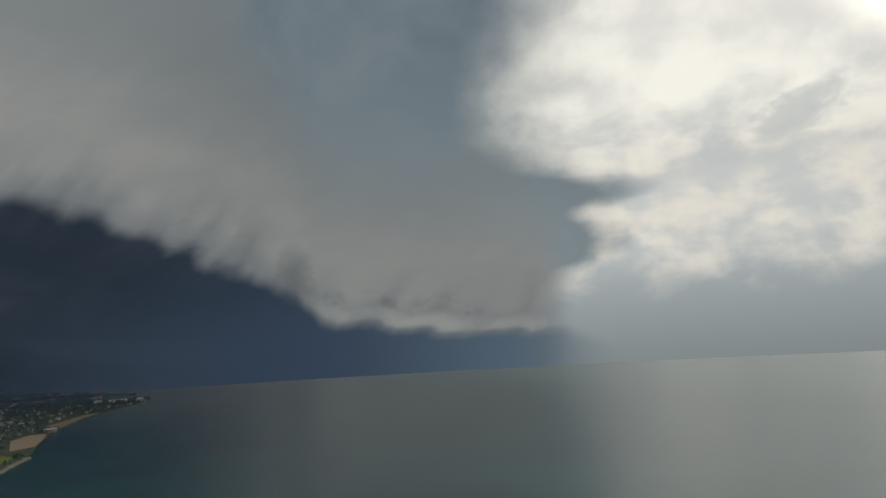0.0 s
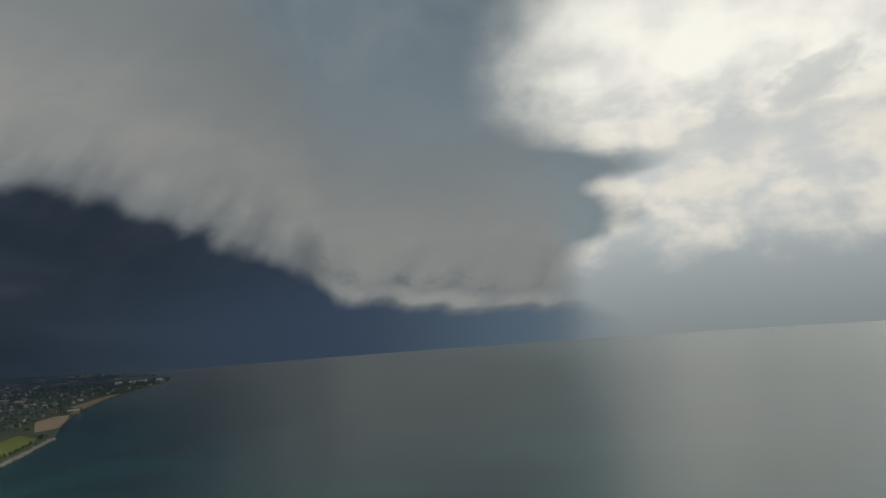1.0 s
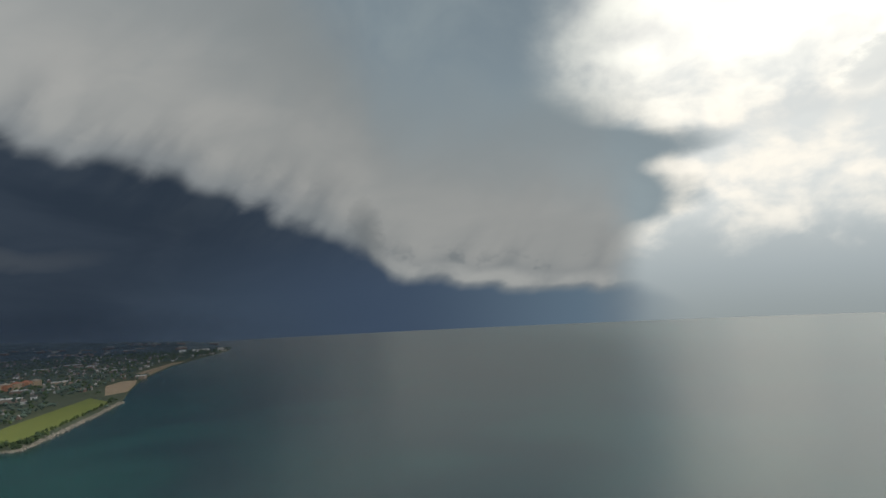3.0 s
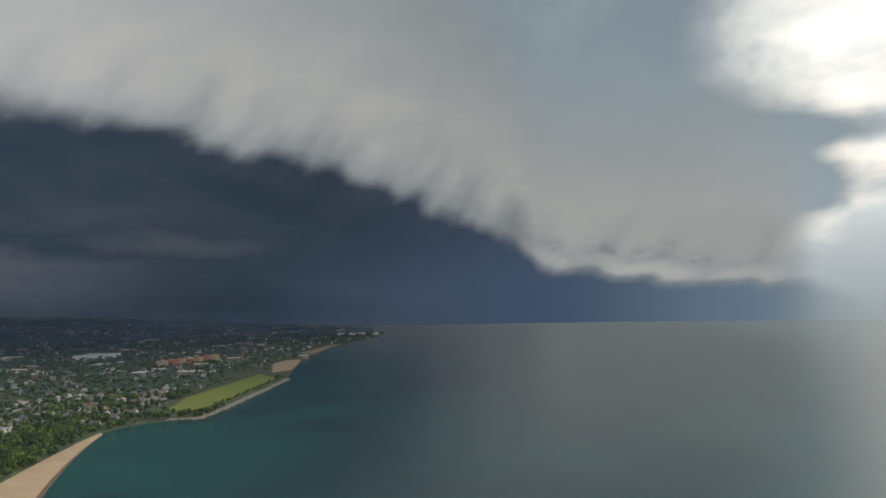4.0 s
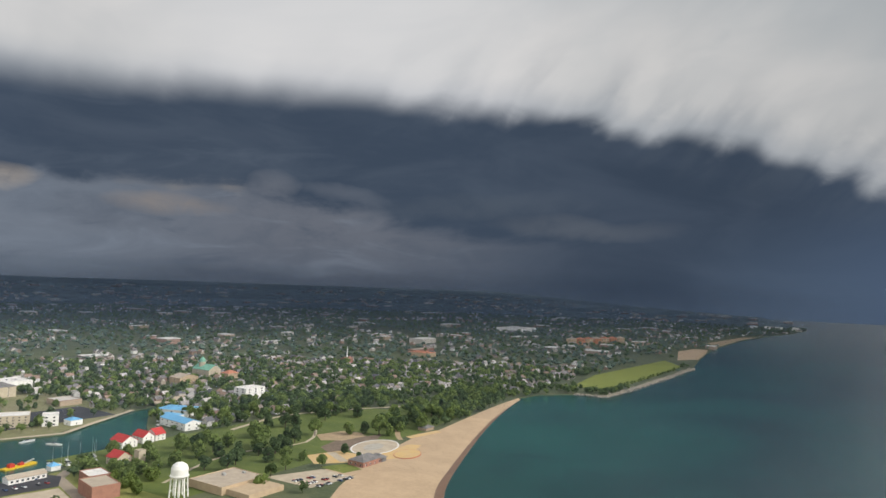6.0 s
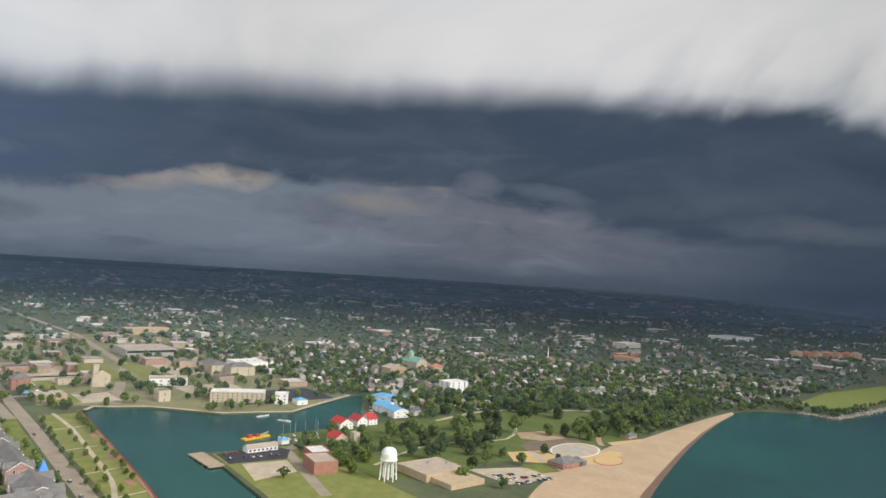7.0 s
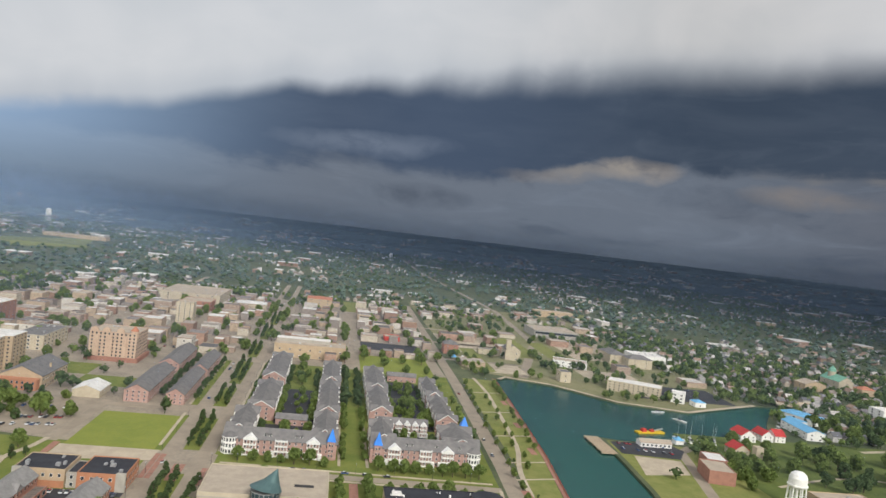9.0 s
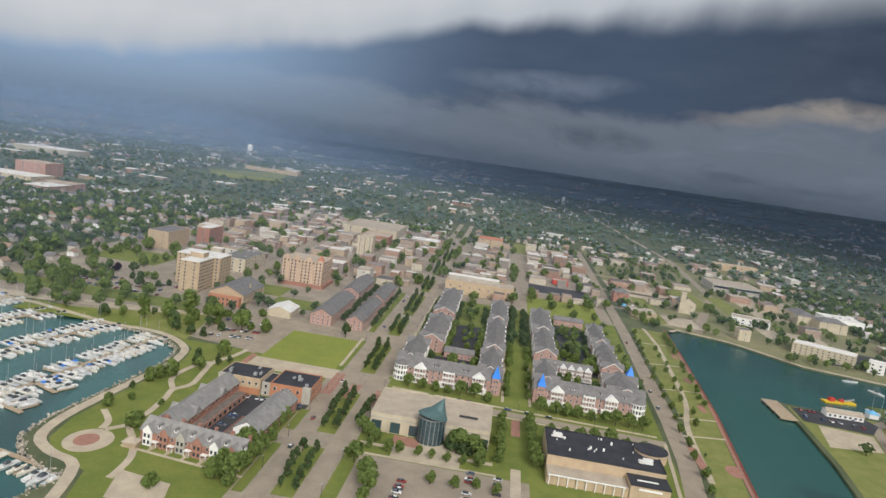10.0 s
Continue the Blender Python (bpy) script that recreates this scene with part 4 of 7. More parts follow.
def roof_units(parent, wx, wy, h, n, mat=STEEL, q=None):
    q = q or rng
    for i in range(n):
        w, d, t = q.uniform(1.2, 3.0), q.uniform(1.2, 2.6), q.uniform(0.8, 1.7)
        x, y = q.uniform(-wx / 2 + 3, wx / 2 - 3), q.uniform(-wy / 2 + 3, wy / 2 - 3)
        b = Form().box(x - w / 2, x + w / 2, y - d / 2, y + d / 2, h + 0.05, h + t)
        b.box(x - w / 2 + 0.25, x + w / 2 - 0.25, y - d / 2 + 0.25, y + d / 2 - 0.25, h + t, h + t + 0.2)
        part("roof_unit", b, mat, parent)


def building(name, label, category, x0, x1, y0, y1, h, wall, roof, style="flat", up=4.0, along="x", floors=2, step=3.6, size=(1.4, 1.6), sides=None, units=0,
             group="", turn=0.0, mesh=WINDOW, trim=None, z=LAND, hold=True):
    """A block with its walls, roof and each of its windows."""
    x, y, wx, wy = (x0 + x1) / 2, (y0 + y1) / 2, x1 - x0, y1 - y0
    ob = root(name, x, y, z, label, category, group, turn)
    b = Form().box(-wx / 2, wx / 2, -wy / 2, wy / 2, -0.5, h)
    o = 0.45
    if style == "gable":
        b.gable(-wx / 2 + 0.02, wx / 2 - 0.02, -wy / 2 + 0.02, wy / 2 - 0.02, h - 0.05, h + up - 0.3, along, thick=0.05)
    part("wall", b, wall, ob)
    if style == "gable":
        r = Form()
        if along == "x":
            for s in (-1, 1):
                y0_, y1_ = s * (wy / 2 + o), 0.0
                p = [(-wx / 2 - o, y0_, h - 0.3), (wx / 2 + o, y0_, h - 0.3), (wx / 2 + o, 0, h + up), (-wx / 2 - o, 0, h + up)]
                q = [(a, c, d + 0.3) for a, c, d in p]
                r.solid(p + q, [(3, 2, 1, 0), (4, 5, 6, 7), (0, 1, 5, 4), (1, 2, 6, 5), (2, 3, 7, 6), (3, 0, 4, 7)] if s < 0 else [(0, 1, 2, 3), (7, 6, 5, 4), (4, 5, 1, 0), (5, 6, 2, 1), (6, 7, 3, 2), (7, 4, 0, 3)])
        else:
            for s in (-1, 1):
                p = [(s * (wx / 2 + o), -wy / 2 - o, h - 0.3), (s * (wx / 2 + o), wy / 2 + o, h - 0.3), (0, wy / 2 + o, h + up), (0, -wy / 2 - o, h + up)]
                q = [(a, c, d + 0.3) for a, c, d in p]
                r.solid(p + q, [(3, 2, 1, 0), (4, 5, 6, 7), (0, 1, 5, 4), (1, 2, 6, 5), (2, 3, 7, 6), (3, 0, 4, 7)] if s > 0 else [(0, 1, 2, 3), (7, 6, 5, 4), (4, 5, 1, 0), (5, 6, 2, 1), (6, 7, 3, 2), (7, 4, 0, 3)])
        part("roof", r, roof, ob)
    elif style == "hip":
        part("roof", Form().hip(-wx / 2 - o, wx / 2 + o, -wy / 2 - o, wy / 2 + o, h, h + up), roof, ob)
    else:
        part("roof", flat_roof(wx, wy, h), [roof, trim or wall], ob)
    if floors:
        windows(ob, wx, wy, h, floors, step, size, sides or house_sides(y), mesh)
    if units:
        roof_units(ob, wx, wy, h, units)
    if hold:
        m = 2.5
        take(x0 - m, x1 + m, y0 - m, y1 + m)
    return ob


# white porches, bays and turrets of the town houses
def porch_pieces(w=7.6, depth=2.2, h=9.6, floors=3):
    """Roof, deck, column, railing and side bay of a white porch, each a mesh."""
    gabled = Form().gable(-3.5, depth + 0.3, -w / 2 - 0.4, w / 2 + 0.4, h + 0.16, h + 3.1, "x")
    flat = Form().box(0, depth, -w / 2, w / 2, h + 0.16, h + 0.3)
    for y in (-w / 2 + 0.3, w / 2 - 0.3, 0):
        flat.box(depth - 0.5, depth, y - 0.25, y + 0.25, h + 0.3, h + 1.3)
    flat.box(depth - 0.3, depth - 0.1, -w / 2, w / 2, h + 0.6, h + 0.95)
    deck = Form().box(0, depth, -w / 2, w / 2, -0.18, 0.15)
    column = Form().box(depth - 0.38, depth - 0.02, -0.2, 0.2, 0.1, h)
    rail = Form().box(depth - 0.15, depth - 0.06, -w / 2, w / 2, 0.95, 1.08).box(depth - 0.13, depth - 0.08, -w / 2, w / 2, 0.25, 0.6)
    for y in (-1, 1):
        rail.box(0, depth - 0.2, y * w / 2 - 0.06, y * w / 2 + 0.06, 0.3, 1.0)
    side = Form().box(0, depth + 0.6, -0.9, 0.9, -0.4, 3.2).box(0, depth + 0.8, -1.05, 1.05, 3.2, 3.4)
    return [f.mesh(n, WHITE) for f, n in ((gabled, "porch"), (flat, "porch"), (deck, "deck"), (column, "column"), (rail, "railing"), (side, "side_bay"))]


PORCH_ROOF, PORCH_FLAT, DECK, COLUMN, RAILING, SIDE_BAY = porch_pieces()


def porch(parent, m, flat=False, w=7.6, h=9.6, floors=3):
    p = new("porch", PORCH_FLAT if flat else PORCH_ROOF)
    p.parent, p.matrix_basis = parent, m
    tagged(p, "white three-storey porch")
    rows = [("deck", DECK, 0, f * h / floors) for f in range(floors + 1)] + [("railing", RAILING, 0, f * h / floors) for f in range(floors)]
    rows += [("column", COLUMN, -w / 2 + 0.2 + i * (w - 0.4) / 4, 0) for i in range(5)] + [("side_bay", SIDE_BAY, s * (w / 2 + 1.0), 0) for s in (-1, 1)]
    for name, mesh, y, z in rows:
        o = new(name, mesh)
        o.parent, o.matrix_basis = p, pose(0, y, z)


def bay_form(r=5.0, h=10.4):
    b = Form()
    b.tube(0, 0, -0.5, h, r, r, 8, 0, 0.39)
    for f in range(3):
        z = f * h / 3
        for i in range(8):
            a = i * math.pi / 4
            n, t = Vector((math.cos(a), math.sin(a), 0)), Vector((-math.sin(a), math.cos(a), 0))
            for s in (-1, 1):
                c = n * (r * 0.924 + 0.02) + t * s * 0.95
                p = [c + t * u * 0.55 + Vector((0, 0, z + v)) for u, v in ((-1, 0.8), (1, 0.8), (1, 2.8), (-1, 2.8))]
                b.face(p, 1)
        b.tube(0, 0, z + 3.1, z + 3.35, r + 0.2, r + 0.2, 8, 0, 0.39)
    b.tube(0, 0, h + 0.02, h + 2.6, r + 0.25, 0.4, 8, 2, 0.39)
    return b


def dormer(parent, x, y, z):
    b = Form().box(x - 1.6, x + 0.5, y - 0.75, y + 0.75, z - 1.0, z + 0.8, 0)
    b.gable(x - 2.2, x + 0.7, y - 0.95, y + 0.95, z + 0.8, z + 1.5, "x", 2)
    b.box(x + 0.5, x + 0.53, y - 0.45, y + 0.45, z - 0.2, z + 0.7, 1)
    part("dormer", b, [WHITE, GLASS, GREY_ROOF], parent)


def chimney(parent, x, y, z, mat=BRICK_RED):
    b = Form().box(x - 0.5, x + 0.5, y - 0.6, y + 0.6, z - 1.2, z + 1.6)
    b.box(x - 0.62, x + 0.62, y - 0.72, y + 0.72, z + 1.6, z + 1.85)
    part("chimney", b, mat, parent)


def terrace(x0, x1, y0, y1, along="x", gables=(), side="n"):
    ob = building("town_house", "pink brick town house row with grey shingle roof and white trim", "town house", x0, x1, y0, y1, 9.4, BRICK_PINK, GREY_ROOF, "gable", 4.6, along, 3, 5.0, (1.6, 1.9),
                  "ens" if along == "x" else "e", group="waterfront town houses")
    wx, wy = x1 - x0, y1 - y0
    n = int((wx if along == "x" else wy) // 14)
    if along == "x":
        for sx in (-1, 1):
            for sy in (-1, 1):
                part("verge", Form().beam((sx * (wx / 2 + 0.5), sy * (wy / 2 + 0.5), 9.1), (sx * (wx / 2 + 0.5), 0, 14.0), 0.45), WHITE, ob, "white verge board")
    for i in range(n):
        f = (i + 0.5) / n - 0.5
        for s in ((-1, 1) if along == "x" else ()):
            b = Form()
            x = f * wx
            y = s * wy / 2
            b.box(x - 2.6, x + 2.6, min(y, y + s * 1.4), max(y, y + s * 1.4), -0.4, 9.6, 0)
            b.gable(x - 2.7, x + 2.7, min(y - s * 2.5, y + s * 1.5), max(y - s * 2.5, y + s * 1.5), 9.6, 10.9, "y", 1)
            for fl in range(3):
                for u in (-1.3, 1.3):
                    yy = y + s * 1.42
                    b.box(x + u - 0.6, x + u + 0.6, yy - 0.02, yy + 0.02, fl * 3.1 + 0.9, fl * 3.1 + 2.6, 2)
            part("bay", b, [WHITE, GREY_ROOF, GLASS], ob, "white timber bay")
    for f in (-0.5, 0.5) if along == "x" else ():
        x = f * (wx - 10)
        b = Form().box(x - 4.6, x + 4.6, -wy / 2 - 1.3, wy / 2 + 1.3, -0.4, 9.9, 0)
        b.gable(x - 5.0, x + 5.0, -wy / 2 - 1.6, wy / 2 + 1.6, 9.9, 13.4, "y", 1)
        for s in (-1, 1):
            y = s * (wy / 2 + 1.62)
            b.gable(x - 4.4, x + 4.4, y - 0.04, y + 0.04, 9.9, 13.0, "y", 2, 0.05)
        wing = part("cross_wing", b, [BRICK_PINK, GREY_ROOF, WHITE], ob, "gabled brick cross wing with white pediment")
        for s, side in ((-1, 270), (1, 90)):
            for fl in range(3):
                for d in (-2.0, 2.0):
                    w = new("window", WINDOW)
                    w.parent, w.matrix_basis = wing, pose(x + d, s * (wy / 2 + 1.3), fl * 3.1 + 0.9, 0, 0, side) @ Matrix.Diagonal((1, 1.3, 1.8, 1))
    return ob


BAY = bay_form().mesh("corner_bay", WHITE, GLASS, GREY_ROOF)


def front_row(y0, y1, porches, bay_y, turret_y, dormers, name_side):
    ob = building("town_house", "pink brick town houses with white porches and bright blue spire", "town house", -449, -434, y0, y1, 9.6, BRICK_PINK, GREY_ROOF, "gable", 5.2, "y", 3, 3.1, (1.2, 1.8),
                  "e" + name_side, group="waterfront town houses")
    c = (y0 + y1) / 2
    for i, y in enumerate(porches):
        porch(ob, pose(7.5, y - c, 0), i == 1)
    p = new("corner_bay", BAY)
    p.parent, p.matrix_basis = ob, pose(5.0, bay_y - c, 0)
    tagged(p, "white windowed corner bay")
    t = part("turret", Form().box(4.0, 8.6, turret_y - c - 2.4, turret_y - c + 2.4, -0.4, 11.5), BRICK_PINK, ob, "pink brick corner turret")
    for z in (2, 5, 8.4):
        for y in (-0.9, 0.9):
            w = new("window", WINDOW)
            w.parent, w.matrix_basis = t, pose(8.62, turret_y - c + y, z) @ Matrix.Diagonal((1, 1.0, 1.7, 1))
    s = Form().solid([(3.6, turret_y - c - 2.8, 11.5), (9.0, turret_y - c - 2.8, 11.5), (9.0, turret_y - c + 2.8, 11.5), (3.6, turret_y - c + 2.8, 11.5),
                      (4.3, turret_y - c - 2.1, 13.2), (8.3, turret_y - c - 2.1, 13.2), (8.3, turret_y - c + 2.1, 13.2), (4.3, turret_y - c + 2.1, 13.2), (6.3, turret_y - c, 19.6)],
                     [(3, 2, 1, 0), (0, 1, 5, 4), (1, 2, 6, 5), (2, 3, 7, 6), (3, 0, 4, 7), (4, 5, 8), (5, 6, 8), (6, 7, 8), (7, 4, 8)])
    part("spire", s, BLUE_SPIRE, ob, "bright blue pointed metal spire")
    for y in dormers:
        dormer(ob, 4.8, y - c, 11.6)
    return ob


front_row(-56, 13, (-39.6, -20.9, -1.6), -52, 9.4, (-31, -28, -12, -9), "n")
front_row(34, 104, (49, 69, 83), 100, 38.5, (57, 60, 76, 91), "s")
terrace(-500, -450, -56, -42)
terrace(-500, -450, -2, 12)
terrace(-582, -508, -50, -33)
terrace(-598, -508, -1, 13)
terrace(-702, -606, -50, -33)
terrace(-680, -606, 0, 14)
terrace(-491, -450, 36, 50)
terrace(-588, -520, 38, 53)
terrace(-671, -594, 38, 54)
terrace(-489, -450, 84, 106)
terrace(-572, -508, 87, 101)
terrace(-640, -580, 88, 100)
building("town_house", "low pink brick row with white gables inside the court", "town house", -506, -496, 42, 78, 8, BRICK_PINK, GREY_ROOF, "gable", 3.2, "y", 3, 3, (1.3, 1.7), "e", group="waterfront town houses")
building("town_house", "low pink brick row closing a parking court", "town house", -507, -500, -30, -8, 4.5, BRICK_PINK, GREY_ROOF, "gable", 3, "y", 1, 4, (1.5, 1.6), "e", group="waterfront town houses")
building("town_house", "low pink brick row beside the open lawn", "town house", -676, -668, 60, 88, 5.5, BRICK_PINK, GREY_ROOF, "gable", 3, "y", 1, 4, (1.5, 1.6), "e", group="waterfront town houses")
gables = root("gable_row", -501, 60, LAND, "row of white gabled fronts inside the court", "town house", "waterfront town houses")
for i in range(6):
    porch(gables, pose(5, -15 + i * 6, 0) @ Matrix.Diagonal((0.8, 0.6, 0.82, 1)))
# a second spire at the back of the harbour-side row
s = root("spire_tower", -490, 103, LAND, "brick stair tower with bright blue spire on the harbour row", "tower")
part("turret", Form().box(-2.4, 2.4, -2.4, 2.4, -0.4, 12), BRICK_PINK, s)
part("spire", Form().solid([(-2.9, -2.9, 12), (2.9, -2.9, 12), (2.9, 2.9, 12), (-2.9, 2.9, 12), (0, 0, 19)], [(3, 2, 1, 0), (0, 1, 4), (1, 2, 4), (2, 3, 4), (3, 0, 4)]), BLUE_SPIRE, s)
for args in ((-606, -502, -32, -2), (-500, -452, -40, -4), (-600, -510, 54, 87), (-494, -452, 52, 84), (-664, -602, 56, 86)):
    patch("parking_court", rect(*args), TAR, "dark asphalt parking court between town houses", "car park", 0.05)

# museum with a glass tower
m = building("museum", "cream stone museum with flat gravel roof and glass tower", "museum", -387, -347, -54, 9, 9.5, STONE_CREAM, GRAVEL_ROOF, floors=0, trim=STONE_CREAM)
for y in (-28, -18, -8):
    part("window_bay", Form().box(20.0, 20.25, y - 2.6, y + 2.6, 0.5, 6.0), TINT, m, "tall dark glazed bay")
    part("pier", Form().box(19.8, 21.1, y - 3.6, y - 2.7, -0.4, 6.6), STONE_CREAM, m)
for y in (13, 22, 29):
    part("window_bay", Form().box(20.0, 20.25, y - 2.0, y + 2.0, 0.5, 5.5), TINT, m, "tall dark glazed bay")
part("cornice", Form().box(20.0, 20.3, -31.4, 31.4, 7.6, 8.1), STONE_GREY, m)
glass = Form()
n, gy = 20, 0.8
for i in range(n):
    a, c = [math.pi * 2 * j / n for j in (i, i + 1)]
    for f in range(6):
        z0, z1 = f * 2.2, f * 2.2 + 2.12
        glass.face([(20.5 + 7.4 * math.cos(a + 0.02), gy + 7.4 * math.sin(a + 0.02), z0), (20.5 + 7.4 * math.cos(c - 0.02), gy + 7.4 * math.sin(c - 0.02), z0),
                    (20.5 + 7.4 * math.cos(c - 0.02), gy + 7.4 * math.sin(c - 0.02), z1), (20.5 + 7.4 * math.cos(a + 0.02), gy + 7.4 * math.sin(a + 0.02), z1)])
tower = part("glass_tower", glass, TINT, m, "round dark glass entrance tower")
part("mullions", Form().tube(20.5, gy, -0.4, 13.4, 7.32, 7.32, n), STEEL, tower)
cone = Form()
peak = (16.0, gy + 4.6, 22.5)
ring = [(20.5 + 7.9 * math.cos(a), gy + 7.9 * math.sin(a), 12.2 + 1.6 * (1 - math.cos(a - 2.2))) for a in (2 * math.pi * i / n for i in range(n))]
mid = [(p[0] * 0.5 + peak[0] * 0.5 - 0.6, p[1] * 0.5 + peak[1] * 0.5, p[2] * 0.62 + peak[2] * 0.38 - 0.5) for p in ring]
for i in range(n):
    j = (i + 1) % n
    cone.face([ring[i], ring[j], mid[j], mid[i]])
    cone.face([mid[i], mid[j], peak])
cone.face(ring[::-1])
part("tower_roof", cone, TEAL_ROOF, m, "curved grey-green metal tower roof")
part("roof_sign", Form().box(5.5, 5.9, 14, 24, 9.8, 11.0), TAR, m, "dark letter bars on the roof")
patch("forecourt", rect(-345, -320, -38, -4), CONCRETE, "pale paved museum forecourt", "pavement", 0.13)
patch("terrace_garden", rect(-345, -334, -40, -26), PAVER, "brick paved garden terrace", "pavement", 0.16)
patch("parking_lot", rect(-317, -235, -52, 30), ASPHALT, "grey asphalt car park before the museum", "car park", 0.05)

strip("path", [(-330, -57), (-331, 12)], 3.2, CONCRETE, "pale footpath before the museum", "path", 0.15)
strip("path", [(-318.5, -54), (-319, 14)], 2.0, CONCRETE, "pale footpath along the car park", "path", 0.14)

# black-roofed hall by the harbour street
m = building("hall", "tan brick hall with black flat roof and white vents", "hall", -368, -333, 38, 96, 9.8, BRICK_TAN, BLACK_ROOF, floors=1, step=6, size=(2.2, 3), sides="e", units=0, trim=BLACK_ROOF)
for i in range(16):
    x, y = rng.uniform(-15, 14), rng.uniform(-27, 25)
    w = rng.uniform(0.4, 1.1)
    part("vent", Form().tube(x, y, 9.8, 10.2 + w, w * 0.6, w * 0.5, 8), WHITE, m)
part("skylight", Form().box(-12, -9, -25, -20, 9.8, 10.6).box(-8, -6.5, -26, -19, 9.8, 10.4), WHITE_ROOF, m, "white ribbed skylight")
part("skylight", Form().box(6, 9, 17, 24, 9.8, 10.9).box(2.5, 4.5, 20, 25, 9.8, 10.6), WHITE_ROOF, m, "white ribbed skylight")
wing = part("lower_wing", Form().box(17.5, 29, -29, 10, -0.5, 4.6), BRICK_TAN, m, "low tan front wing")
part("wing_roof", Form().box(17.7, 28.8, -28.8, 9.8, 4.6, 4.9), GRAVEL_ROOF, wing)
entry = part("entrance_block", Form().box(17.5, 30, 10.2, 29, -0.5, 7.2), BRICK_TAN, m)
part("entrance_roof", Form().box(17.3, 30.4, 10, 29.3, 7.2, 7.6), BLACK_ROOF, entry)
part("letter_bars", Form().box(30.5, 30.7, 14, 25, 5.4, 6.4).box(24, 25, 14, 24, 7.6, 7.9), WHITE, entry, "white letter bars")
for i in range(9):
    part("pergola_post", Form().box(29.6, 30.0, -28 + i * 4.4, -27.6 + i * 4.4, -0.4, 4.9), WHITE, m)
part("pergola_beam", Form().box(29.4, 30.2, -28.6, 8.2, 4.9, 5.3), WHITE, m)
for i in range(7):
    tree("slim", -300, 42 + i * 4.5, 0.42)
drum = part("drum", Form().tube(-8, 26, 6, 11.2, 8.5, 8.5, 24), BRICK_TAN, m, "round drum at the corner")
part("drum_roof", Form().tube(-8, 26, 11.2, 11.5, 8.8, 8.8, 24), BLACK_ROOF, drum)

# shops south of the boulevard
m = building("shop_building", "orange and tan brick shops with black flat roof", "shop building", -388, -366, -145, -121, 9, BRICK_TAN, BLACK_ROOF, floors=2, step=3.2, size=(1.5, 1.8), units=5, trim=BRICK_TAN)
part("base", Form().box(11, 11.25, -12, 12, -0.4, 3.6), BRICK_ORANGE, m, "orange brick ground storey")
part("end_bay", Form().box(10, 12, -12.3, -8.5, -0.4, 9.8), STONE_GREY, m)
building("shop_building", "pale linking shop bay with large windows", "shop building", -384, -367, -120.5, -115.5, 7.5, STONE_GREY, BLACK_ROOF, floors=2, step=2, size=(1.5, 2))
m = building("shop_building", "orange brick corner shop with black flat roof", "shop building", -390, -365, -115, -92, 8.4, BRICK_ORANGE, BLACK_ROOF, floors=2, step=3.4, size=(1.7, 1.8), units=4, trim=BRICK_ORANGE)
part("corner_pier", Form().box(11, 13.1, 7, 11.6, -0.4, 9.4), STONE_GREY, m)
patch("parking_lot", rect(-365, -355, -131, -92), TAR, "dark asphalt shop car park", "car park", 0.05)

# brick row houses round a garage court
def court_row(x, y, wx, wy, turn, along, floors, h, up, label):
    return building("row_house", label, "row house", x - wx / 2, x + wx / 2, y - wy / 2, y + wy / 2, h, BRICK_RED, LIGHT_ROOF, "gable", up, along, floors, 3.0, (1.2, 1.6), "e" if along == "y" else "ens", group="court row houses", turn=turn)


m = court_row(-290.5, -122, 13, 50, -8, "y", 2, 6.6, 4.4, "red brick row houses with gabled fronts and grey roof")
for i in range(6):
    y = -21 + i * 8.4
    mat = (WHITE, BRICK_RED, STONE_GREY, BRICK_RED)[i % 4]
    b = Form().box(6.3, 7.6, y - 2.1, y + 2.1, -0.4, 6.8, 0).gable(1.0, 7.5, y - 2.7, y + 2.7, 6.8, 10.2, "x", 1).gable(7.5, 7.7, y - 2.3, y + 2.3, 6.8, 9.8, "x", 0)
    part("porch", Form().box(6.5, 8.6, y + 2.6, y + 5.6, 2.5, 2.8).box(8.3, 8.5, y + 2.7, y + 2.9, 0, 2.5).box(8.3, 8.5, y + 5.3, y + 5.5, 0, 2.5), WHITE, m, "small white entrance porch")
    dormer(m, 4.4, y + 4.2, 8.6)
    for z in (0.9, 3.9):
        for u in (-1, 1):
            b.box(7.6, 7.64, y + u - 0.55, y + u + 0.55, z, z + 1.7, 2)
    part("bay", b, [mat, LIGHT_ROOF, GLASS], m)
    chimney(m, -1, y + 4, 10.6)
    part("stoop", Form().box(6.4, 9.5, y + 3.2, y + 5.0, -0.4, 0.9), CONCRETE, m)
c_, s_ = math.cos(radians(-8)), math.sin(radians(-8))
strip("path", [(-290.5 + 12.5 * c_ - v * s_, -122 + 12.5 * s_ + v * c_) for v in (-30, 30)], 1.8, CONCRETE, "pale footpath before the row houses", "path", 0.14)
for i in range(6):
    v = -17 + i * 8.4
    strip("path", [(-290.5 + r * c_ - v * s_, -122 + r * s_ + v * c_) for r in (8, 12)], 1.4, CONCRETE, "short pale front path", "path", 0.15)
m = court_row(-331, -140, 66, 13, -2, "x", 2, 6.6, 4.6, "grey-roofed brick row houses along the park")
for x in (-14, 15):
    part("cross_gable", Form().gable(x - 3, x + 3, -6.9, 6.9, 6.6, 9.6, "y"), LIGHT_ROOF, m)
m = court_row(-330, -104, 50, 13.5, -3, "x", 2, 6.6, 4.4, "grey-roofed row houses with white gable end")
